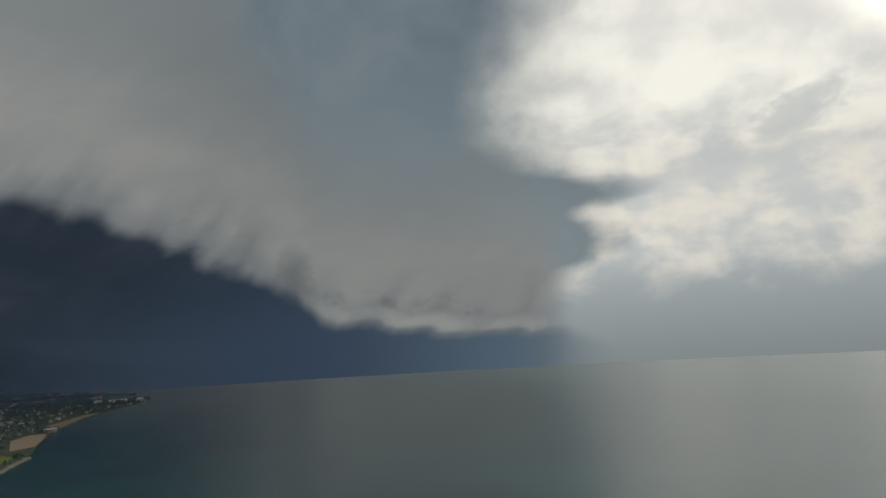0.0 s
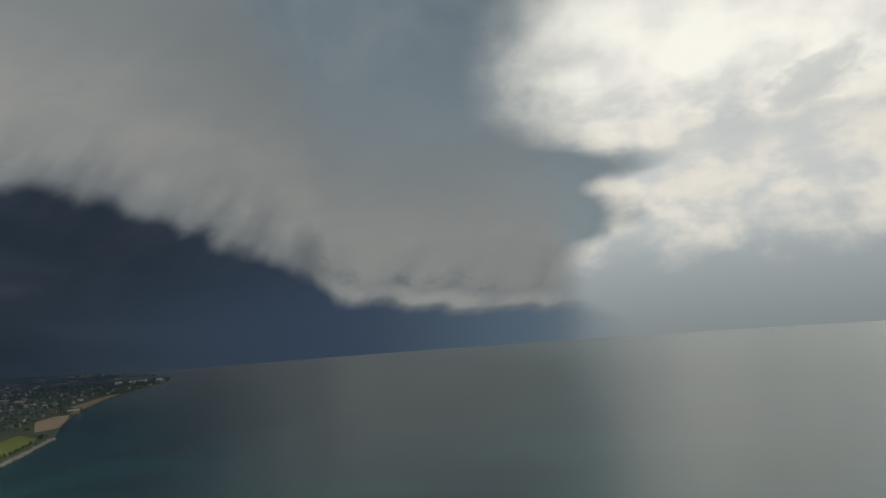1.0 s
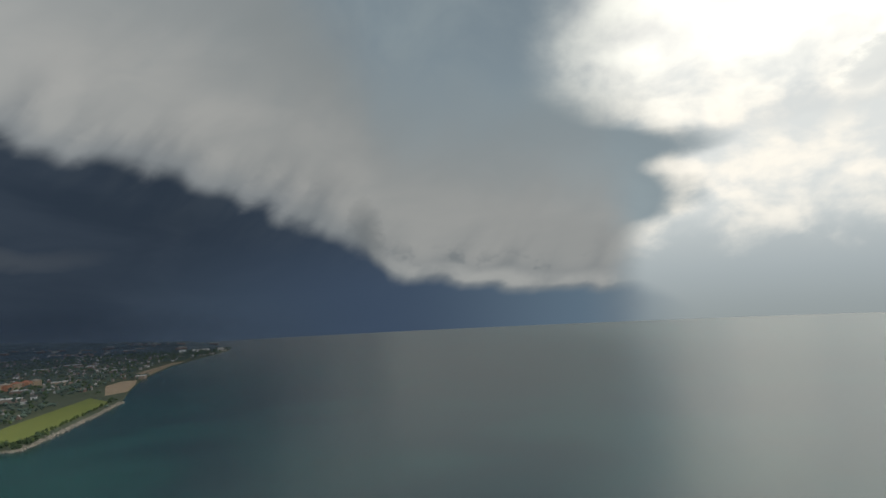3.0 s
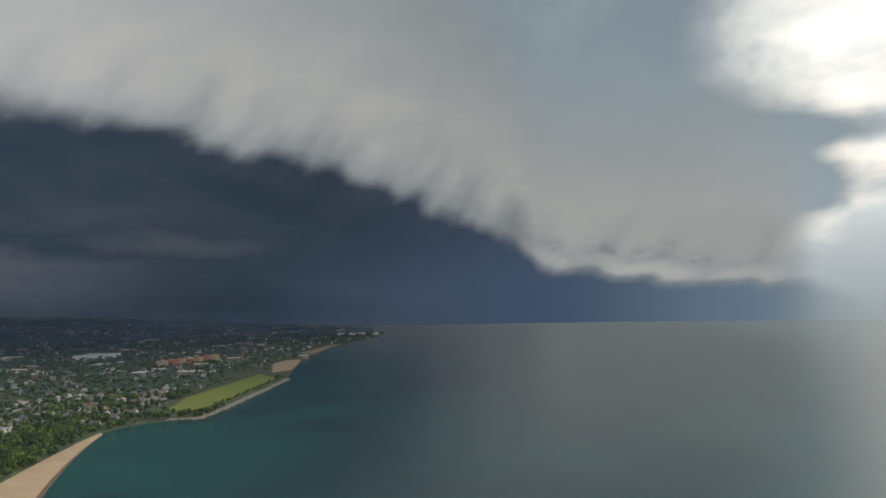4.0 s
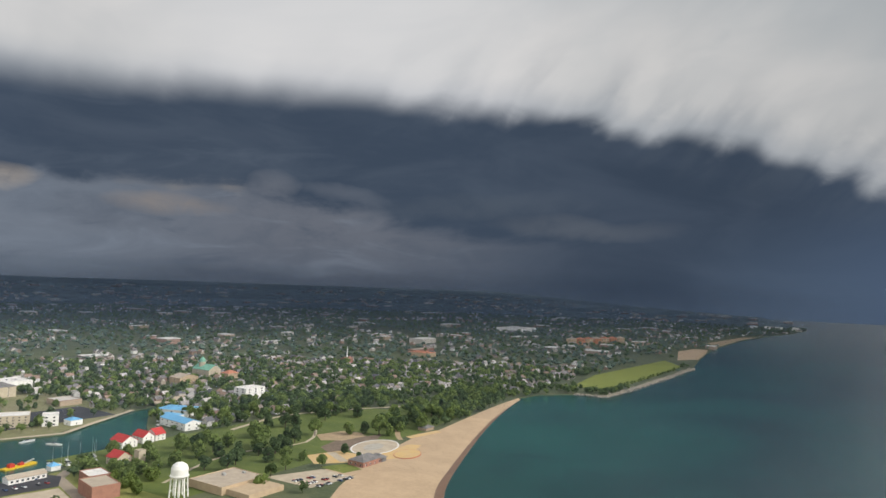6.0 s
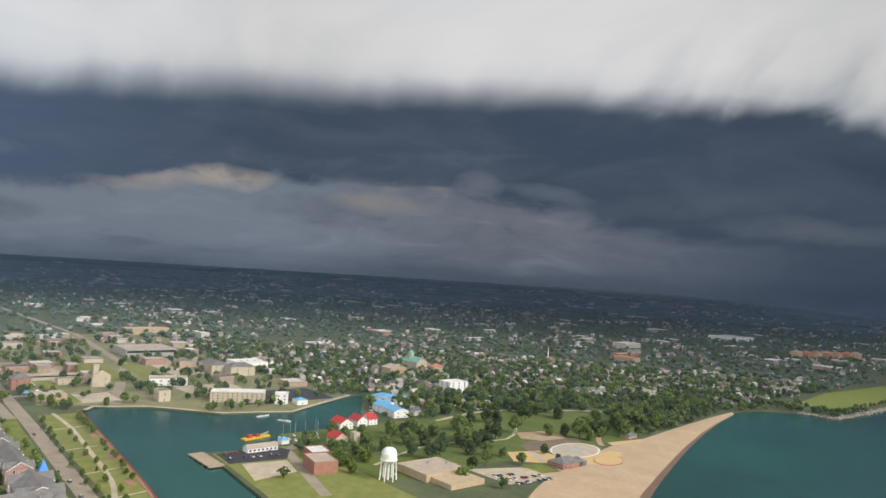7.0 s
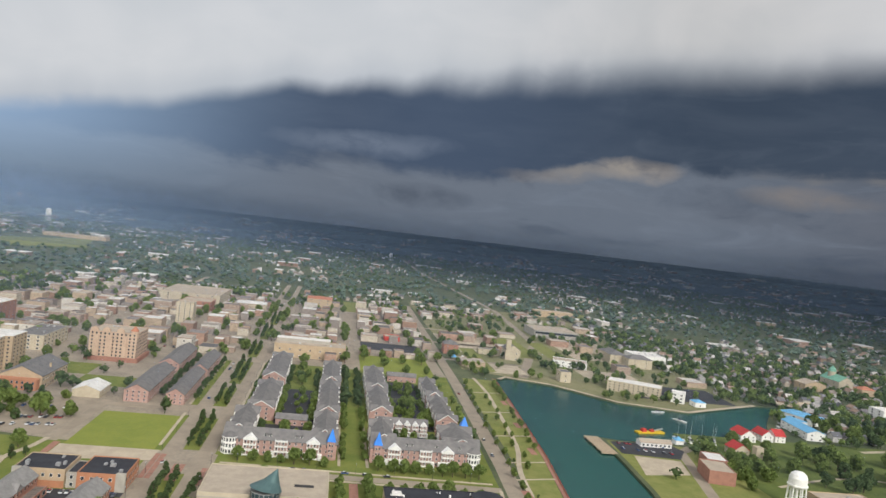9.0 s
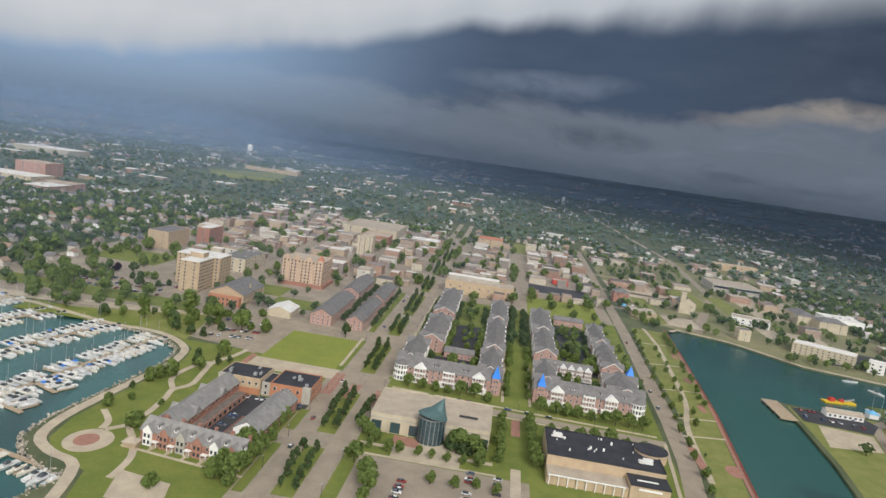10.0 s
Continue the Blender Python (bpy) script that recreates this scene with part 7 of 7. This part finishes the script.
# ---- cars ----
def car_meshes():
    b = Form()
    prof = [(-2.2, 0.35), (2.2, 0.35), (2.25, 0.75), (1.3, 0.92), (-2.1, 0.95), (-2.25, 0.7)]
    n = len(prof)
    b.solid([(x, -0.9, z) for x, z in prof] + [(x, 0.9, z) for x, z in prof], [tuple(range(n)), tuple(reversed(range(n, 2 * n)))] + [(i, n + i, n + (i + 1) % n, (i + 1) % n) for i in range(n)])
    b.box(-1.35, 0.15, -0.68, 0.68, 1.43, 1.48)
    c = Form().solid([(-1.9, -0.82, 0.94), (1.0, -0.82, 0.92), (1.0, 0.82, 0.92), (-1.9, 0.82, 0.94), (-1.35, -0.68, 1.44), (0.2, -0.68, 1.44), (0.2, 0.68, 1.44), (-1.35, 0.68, 1.44)],
                     [(4, 5, 6, 7), (0, 1, 5, 4), (1, 2, 6, 5), (2, 3, 7, 6), (3, 0, 4, 7)])
    w = Form()
    a = [2 * math.pi * i / 10 for i in range(10)]
    w.solid([(0.33 * math.cos(t), y, 0.33 * math.sin(t)) for y in (-0.11, 0.11) for t in a], [tuple(range(10)), tuple(reversed(range(10, 20)))] + [(i, 10 + i, 10 + (i + 1) % 10, (i + 1) % 10) for i in range(10)])
    return b.mesh("body", CAR_PAINT), c.mesh("cabin_glass", GLASS), w.mesh("wheel", TAR)


CAR = car_meshes()
UNDERBODY = Form().box(-1.7, -1.0, -0.86, 0.86, 0.0, 0.6).box(1.0, 1.7, -0.86, 0.86, 0.0, 0.6).mesh("underbody", TAR)


def car(x, y, turn, z=LAND + 0.12):
    ob = root("car", x, y, z, "parked car on the asphalt", "car", "cars", turn)
    part("body", CAR[0], None, ob)
    part("cabin_glass", CAR[1], None, ob)
    if math.hypot(x, y) > 560:
        part("underbody", UNDERBODY, None, ob)
        return
    for sx in (-1.35, 1.4):
        for sy in (-0.82, 0.82):
            w = part("wheel", CAR[2], None, ob)
            w.matrix_basis = pose(sx, sy, 0.33)


def car_row(a, b, n, turn, fill=0.75):
    for i in range(n):
        if rng.random() < fill * 0.62:
            f = (i + 0.5) / n
            car(a[0] + (b[0] - a[0]) * f, a[1] + (b[1] - a[1]) * f, turn + rng.uniform(-2, 2) + (180 if rng.random() < 0.5 else 0))


car_row((-361, -143), (-360, -94), 18, 4, 1.2)
car_row((-352, -122), (-318, -123), 10, 85, 0.5)
car_row((-350, 382), (-346, 416), 13, 0, 0.85)
car_row((-360, 380), (-356, 416), 13, 0, 0.85)
car_row((-372, 380), (-366, 412), 12, 0, 0.7)
car_row((-518, 232), (-514, 276), 15, 0, 0.7)
car_row((-504, 230), (-498, 270), 14, 0, 0.7)
car_row((-536, -370), (-536, -270), 34, 0, 0.7)
car_row((-552, -370), (-552, -270), 34, 0, 0.6)
car_row((-570, -370), (-570, -270), 34, 0, 0.7)
car_row((-458, -192), (-464, -162), 11, 0, 1.0)
car_row((-474, -194), (-480, -163), 11, 0, 1.0)
car_row((-500, -197), (-503, -163), 12, 0, 0.9)
car_row((-262, -30), (-300, -28), 14, 90, 0.6)
car_row((-262, 14), (-316, 15), 18, 90, 0.6)
car_row((-282, -84.5), (-420, -84.5), 22, 0, 0.3)
car_row((-540, -85), (-700, -86), 26, 0, 0.35)
car_row((-540, -52.5), (-700, -53), 26, 0, 0.3)
car_row((-250, 0), (-320, 2), 24, 90, 0.5)
car_row((-414, -40), (-407, 96), 22, 90, 0.5)
car_row((-520, -16), (-596, -16), 10, 90, 0.3)
car_row((-700, 350), (-752, 420), 12, 40, 0.5)
car_row((-420, 118), (-700, 128), 16, 2, 0.2)
car_row((-740, -200), (-740, -140), 20, 0, 0.7)
car_row((-760, -230), (-800, -225), 14, 90, 0.7)
car_row((-660, 560), (-600, 640), 30, 30, 0.8)
car_row((-640, 560), (-585, 630), 26, 30, 0.8)

# ---- the town centre's lesser blocks ----
def blocked(x0, x1, y0, y1, m=1.0):
    return any(a < x1 + m and b > x0 - m and c < y1 + m and d > y0 - m for a, b, c, d in TAKEN)


q = random.Random(21)
shops = 0
for gx in range(-1230, -722, 23):
    for gy in range(-400, 130, 21):
        wx, wy = q.choice((15, 18, 22.6, 22.6)), q.choice((14, 18, 20.7, 20.7, 20.7))
        x0, y0 = gx + q.uniform(0, 0.3), gy + q.uniform(0, 0.2)
        if q.random() < 0.08 or blocked(x0, x0 + wx, y0, y0 + wy):
            if q.random() < 0.35:
                tree("broad", x0 + wx / 2, y0, q.uniform(0.8, 1.2))
            continue
        h = q.choice((5, 6, 7.5, 9, 9, 11, 13))
        building("shop_building", "brick town centre building with flat roof", "shop building", x0, x0 + wx, y0, y0 + wy, h, SHOP_WALL, SHED_ROOF, floors=max(1, int(h / 3.6)) if x0 > -850 else 0, step=4.6, size=(1.7, 1.7), units=q.choice((0, 0, 1)),
                 group="town centre buildings", mesh=DARK_WINDOW, sides="e" if x0 < -800 else None)
        shops += 1
for gx in range(-1380, -745, 36):
    for gy in range(150, 430, 34):
        wx, wy = q.uniform(16, 30), q.uniform(14, 30)
        x0, y0 = gx + q.uniform(0, 5), gy + q.uniform(0, 5)
        if q.random() < 0.66 or x0 > -800 and y0 < 300 or blocked(x0, x0 + wx, y0, y0 + wy):
            continue
        building("works", "low pale industrial building near the harbour", "works", x0, x0 + wx, y0, y0 + wy, q.uniform(5, 9), SHOP_WALL, SHED_ROOF, floors=0, group="harbour works", mesh=DARK_WINDOW)
for args in ((-900, -760, 170, 190), (-1300, -1160, 20, 60), (-1020, -870, 240, 275), (-1010, -880, 290, 315), (-1500, -1420, 480, 560)):
    patch("lawn", rect(*args), DRY, "open strip of mown grass", "lawn", 0.09)

small = Form().box(-0.5, 0.5, -0.5, 0.5, -0.1, 1.0, 0).box(-0.47, 0.47, -0.47, 0.47, 1.0, 1.02, 1)
infill, sizes = [], []
for gx in range(-1232, -724, 13):
    for gy in range(-340, 130, 13):
        wx, wy = q.uniform(9, 13.5), q.uniform(9, 13.5)
        x0, y0 = gx + q.uniform(0, 1.5), gy + q.uniform(0, 1.5)
        if q.random() < 0.3 or blocked(x0, x0 + wx, y0, y0 + wy, -1.0):
            continue
        h = q.choice((4.5, 5.5, 7, 8, 9.5))
        if x0 > -900:
            building("shop_building", "small town centre building with flat roof", "shop building", x0, x0 + wx, y0, y0 + wy, h, SHOP_WALL, SHED_ROOF, floors=0, group="town centre buildings")
        else:
            infill.append((x0 + wx / 2, y0 + wy / 2))
            sizes.append((wx, wy, h))
            take(x0, x0 + wx, y0, y0 + wy)
INFILL = (np.array(infill), np.array(sizes))
take(-548, -408, 330, 655)
take(-420, -340, 380, 600)
# ---- houses and woods of the suburbs ----
def tilt(n, seed, r0, r1, a0, a1):
    """Random places on a ring sector, even by area; angles count from +y to the left."""
    g = np.random.default_rng(seed)
    r = np.sqrt(g.uniform(r0 * r0, r1 * r1, n))
    a = np.radians(g.uniform(a0, a1, n))
    return np.stack([-np.sin(a) * r, np.cos(a) * r], 1), g


def clear_of(p, margin, poly=None):
    keep = np.ones(len(p), bool)
    for a, b, c, d in TAKEN:
        keep &= ~((p[:, 0] > a - margin) & (p[:, 0] < b + margin) & (p[:, 1] > c - margin) & (p[:, 1] < d + margin))
    odd = np.zeros(len(p), bool)
    ring = COAST + [(FLAT * 1.5 * math.cos(t), FLAT * 1.5 * math.sin(t)) for t in (4.19 - 0.1566 * i for i in range(17))]
    for (ax, ay), (bx, by) in zip(ring, ring[1:] + ring[:1]):
        if ay != by:
            hit = ((ay > p[:, 1]) != (by > p[:, 1])) & (p[:, 0] < (bx - ax) * (p[:, 1] - ay) / (by - ay) + ax)
            odd ^= hit
    return keep & odd


def stuff(name, template, places, scales, turns, mats, label, category):
    """Many alike small things far off, joined into one mesh."""
    tv, tf, tm = np.array(template.v), template.f, template.m
    n, k = len(places), len(tv)
    c, s = np.cos(turns)[:, None], np.sin(turns)[:, None]
    sc = np.asarray(scales)
    x, y, z = (tv[None, :, i] * sc[:, i, None] for i in range(3))
    lift = LAND + rise(places[:, 0], places[:, 1])
    v = np.stack([x * c - y * s + places[:, 0, None], x * s + y * c + places[:, 1, None], z + lift[:, None]], 2).reshape(-1, 3)
    d = bpy.data.meshes.new(name)
    d.from_pydata(v.tolist(), [], [tuple(j + i * k for j in f) for i in range(n) for f in tf])
    for m in mats:
        d.materials.append(m)
    if len(mats) > 1:
        d.polygons.foreach_set("material_index", tm * n)
    tagged(new(name, d), label, category, kind="stuff")


stuff("town_buildings", small, INFILL[0], INFILL[1], np.zeros(len(INFILL[0])), [SHOP_WALL, SHED_ROOF], "packed low town centre buildings with flat roofs", "buildings")


def grove(kind, i, rows):
    """Trees of one kind, trunks and crowns, joined."""
    for mesh, word in ((TREES[kind][i][0], "trunks"), (TREES[kind][i][1], "crowns")):
        f = Form()
        f.v, f.f = [tuple(v.co) for v in mesh.vertices], [tuple(p.vertices) for p in mesh.polygons]
        f.m = [0] * len(f.f)
        a = np.array(rows)
        stuff("grove_" + word, f, a[:, :2], np.repeat(a[:, 3:], 3, 1), a[:, 2], list(mesh.materials), "green park and street trees farther off", "trees")


def house_forms():
    w = Form().box(-5, 5, -4, 4, -0.5, 5).gable(-4.9, 4.9, -3.9, 3.9, 4.9, 7.6, "x", thick=0.1)
    r = Form()
    for sgn in (-1, 1):
        p = [(-5.4, sgn * 4.5, 4.7), (5.4, sgn * 4.5, 4.7), (5.4, 0, 8.2), (-5.4, 0, 8.2)]
        r.solid(p + [(a, b, c + 0.25) for a, b, c in p], [(4, 5, 6, 7), (3, 2, 1, 0), (0, 1, 5, 4), (1, 2, 6, 5), (2, 3, 7, 6), (3, 0, 4, 7)])
    return w, r


HW, HR = house_forms()
wall_mesh, roof_mesh = HW.mesh("wall", HOUSE_WALL), HR.mesh("roof", HOUSE_ROOF)
porch_mesh = Form().box(5, 6.8, -2.6, 2.6, 0.1, 0.4).box(5, 7, -2.8, 2.8, 2.7, 3.0).box(6.6, 6.8, -2.6, -2.4, 0, 2.7).box(6.6, 6.8, 2.4, 2.6, 0, 2.7).mesh("porch", WHITE)
door_mesh = Form().box(5, 5.08, -0.5, 0.5, 0.3, 2.4).mesh("door", BRICK_RED)
spots, g = tilt(2900, 5, 620, 1350, 22, 134)
spots = np.round(spots / np.array([24, 15])) * np.array([24, 15]) + g.uniform(-2.5, 2.5, spots.shape)
spots = np.unique(spots.round(1), axis=0)
spots = spots[clear_of(spots, 9)]
spots = spots[~((spots[:, 0] > -540) & (spots[:, 1] < 900) & (spots[:, 1] > 300))]
spots = spots[~((spots[:, 0] > -1240) & (spots[:, 1] < 440) & (spots[:, 1] > -400))]
spots = spots[~((spots[:, 0] > -450) & (spots[:, 1] > 780) & (spots[:, 1] < 1010))]
g.shuffle(spots)
last = []
for x, y in spots:
    if all(abs(x - a) > 15 or abs(y - b) > 12 for a, b in last):
        last.append((x, y))
last = np.array(last)
order = np.argsort(np.hypot(last[:, 0] + 550, last[:, 1] - 750) - 0.0)
near = last[order[:170]]
for i, (x, y) in enumerate(near):
    ob = root("house", x, y, LAND, ("two-storey wooden house with shingled gable roof among trees", "small pale house with grey gable roof among trees")[i % 2], "house", "town houses among trees", q.choice((0, 90, 180, 270)) + q.uniform(-3, 3))
    ob.scale = (q.uniform(0.75, 1.1), q.uniform(0.8, 1.1), q.uniform(0.75, 1.05))
    part("wall", wall_mesh, None, ob)
    part("roof", roof_mesh, None, ob)
    part("porch", porch_mesh, None, ob)
    part("door", door_mesh, None, ob)
    for z in (1.0, 3.3):
        for y_ in ((-2.4,) if z < 2 else (2.4,)):
            w = new("window", WINDOW)
            w.parent, w.matrix_basis = ob, pose(5.05, y_, z) @ Matrix.Diagonal((1, 1.3, 1.5, 1))
both = Form()
both.solid(HW.v, HW.f, 0).solid(HR.v, HR.f, 1)
rest = last[order[170:]]
far, g = tilt(9000, 6, 1350, 3500, 3, 136)
far = far[clear_of(far, 6)]
thick = np.array([noise.noise(Vector((x / 420, y / 420, 3))) for x, y in far])
far = far[(thick > -0.08) & (g.uniform(0, 1, len(far)) < 0.42)]
for name, p, sc in (("houses", rest, (0.75, 1.1)), ("far_houses", far, (0.8, 1.2))):
    n = len(p)
    stuff(name, both, p, g.uniform(*sc, (n, 3)), np.round(g.uniform(0, 4, n)) * math.pi / 2 + g.uniform(-0.1, 0.1, n), [HOUSE_WALL, HOUSE_ROOF], "pale houses with gabled roofs scattered among trees", "houses")
p, g = tilt(2600, 16, 3500, 4750, 8, 138)
thick = np.array([noise.noise(Vector((x / 420, y / 420, 3))) for x, y in p])
p = p[clear_of(p, 6) & (thick > 0.12)]
n = len(p)
stuff("far_houses", both, p, g.uniform(1.0, 1.8, (n, 3)), g.uniform(0, 6.28, n), [HOUSE_WALL, HOUSE_ROOF], "pale houses with gabled roofs near the horizon", "houses")
sheds = Form().box(-20, 20, -14, 14, -0.5, 7, 0).box(-20.3, 20.3, -14.3, 14.3, 7, 7.6, 1)
p, g = tilt(420, 9, 1250, 4700, 6, 136)
p = p[clear_of(p, 16)]
n = len(p)
stuff("far_sheds", sheds, p, g.uniform(0.5, 1.6, (n, 3)), np.round(g.uniform(0, 4, n)) * math.pi / 2, [SHOP_WALL, WHITE_ROOF], "pale flat-roofed sheds and schools far inland", "sheds")


def far_tree(seed, lumps, sprays, trunk=False):
    q = random.Random(seed)
    b = Form()
    if trunk:
        b.tube(0, 0, -0.3, 3, 0.3, 0.2, 5)
    for i in range(lumps):
        a = q.uniform(0, 6.28)
        cx, cy, cz, r = math.cos(a) * q.uniform(0.4, 2.2), math.sin(a) * q.uniform(0.4, 2.2), q.uniform(3.2, 6.6), q.uniform(1.7, 2.7)
        pts = [Vector(p) * r * q.uniform(0.8, 1.15) + Vector((cx, cy, cz)) for p in ((1, 0, 0), (0, 1, 0), (-1, 0, 0), (0, -1, 0), (0, 0, 1), (0, 0, -1))]
        b.solid(pts, [(0, 1, 4), (1, 2, 4), (2, 3, 4), (3, 0, 4), (1, 0, 5), (2, 1, 5), (3, 2, 5), (0, 3, 5)])
    for i in range(sprays):
        n = Vector((q.gauss(0, 1), q.gauss(0, 1), q.gauss(0.3, 0.8))).normalized()
        p = Vector((n.x * 3.4, n.y * 3.4, 5 + n.z * 3.0)) * q.uniform(0.85, 1.05)
        s = (n + 0.6 * Vector((q.gauss(0, 1), q.gauss(0, 1), q.gauss(0, 1)))).normalized().orthogonal().normalized()
        t = n.cross(s)
        b.face([p - s * 0.9 - t * 0.7, p + s * 0.9 - t * 0.6, p + s * 0.7 + t * 0.9, p - s * 0.8 + t * 0.8])
    return b


for i in range(3):
    p, g = tilt(3900, 30 + i, 500, 1300, 18, 136)
    keep = clear_of(p, 3.0)
    p = p[keep]
    dens = np.array([noise.noise(Vector((x / 90, y / 90, 8))) for x, y in p])
    town = (p[:, 0] > -1240) & (p[:, 1] < 440) & (p[:, 1] > -420)
    p = p[(dens > -0.42) & (~town | (g.uniform(0, 1, len(p)) < 0.25))]
    n = len(p)
    stuff("suburb_trees", far_tree(40 + i, 3, 22, True), p, g.uniform(0.85, 1.35, (n, 3)) * g.uniform(0.8, 1.2, (n, 1)), g.uniform(0, 6.28, n), [(LEAF, LEAF_DARK, LEAF_DARK)[i]], "leafy green trees between the houses", "trees")
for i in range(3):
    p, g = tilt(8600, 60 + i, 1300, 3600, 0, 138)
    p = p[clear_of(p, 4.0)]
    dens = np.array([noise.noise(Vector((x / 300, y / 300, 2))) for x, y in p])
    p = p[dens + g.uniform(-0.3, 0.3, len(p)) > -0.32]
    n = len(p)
    stuff("far_trees", far_tree(70 + i, 2, 3), p, g.uniform(0.9, 1.8, (n, 3)) * np.array([1.4, 1.4, 1.0]), g.uniform(0, 6.28, n), [(HAZED_FOREST, LEAF_DARK, HAZED_FOREST)[i]], "dark green woods stretching inland", "trees")
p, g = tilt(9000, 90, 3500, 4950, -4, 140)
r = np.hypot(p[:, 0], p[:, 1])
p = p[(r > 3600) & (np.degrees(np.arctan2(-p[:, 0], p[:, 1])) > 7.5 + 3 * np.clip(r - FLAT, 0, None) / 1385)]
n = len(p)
stuff("horizon_woods", far_tree(95, 2, 0), p, g.uniform(1.0, 2.0, (n, 3)) * np.array([3.4, 3.4, 0.6]), g.uniform(0, 6.28, n), [HAZED_HORIZON], "woods along the horizon, tinted blue-grey for haze", "trees")
for (kind, i), rows in GROVES.items():
    grove(kind, i, rows)
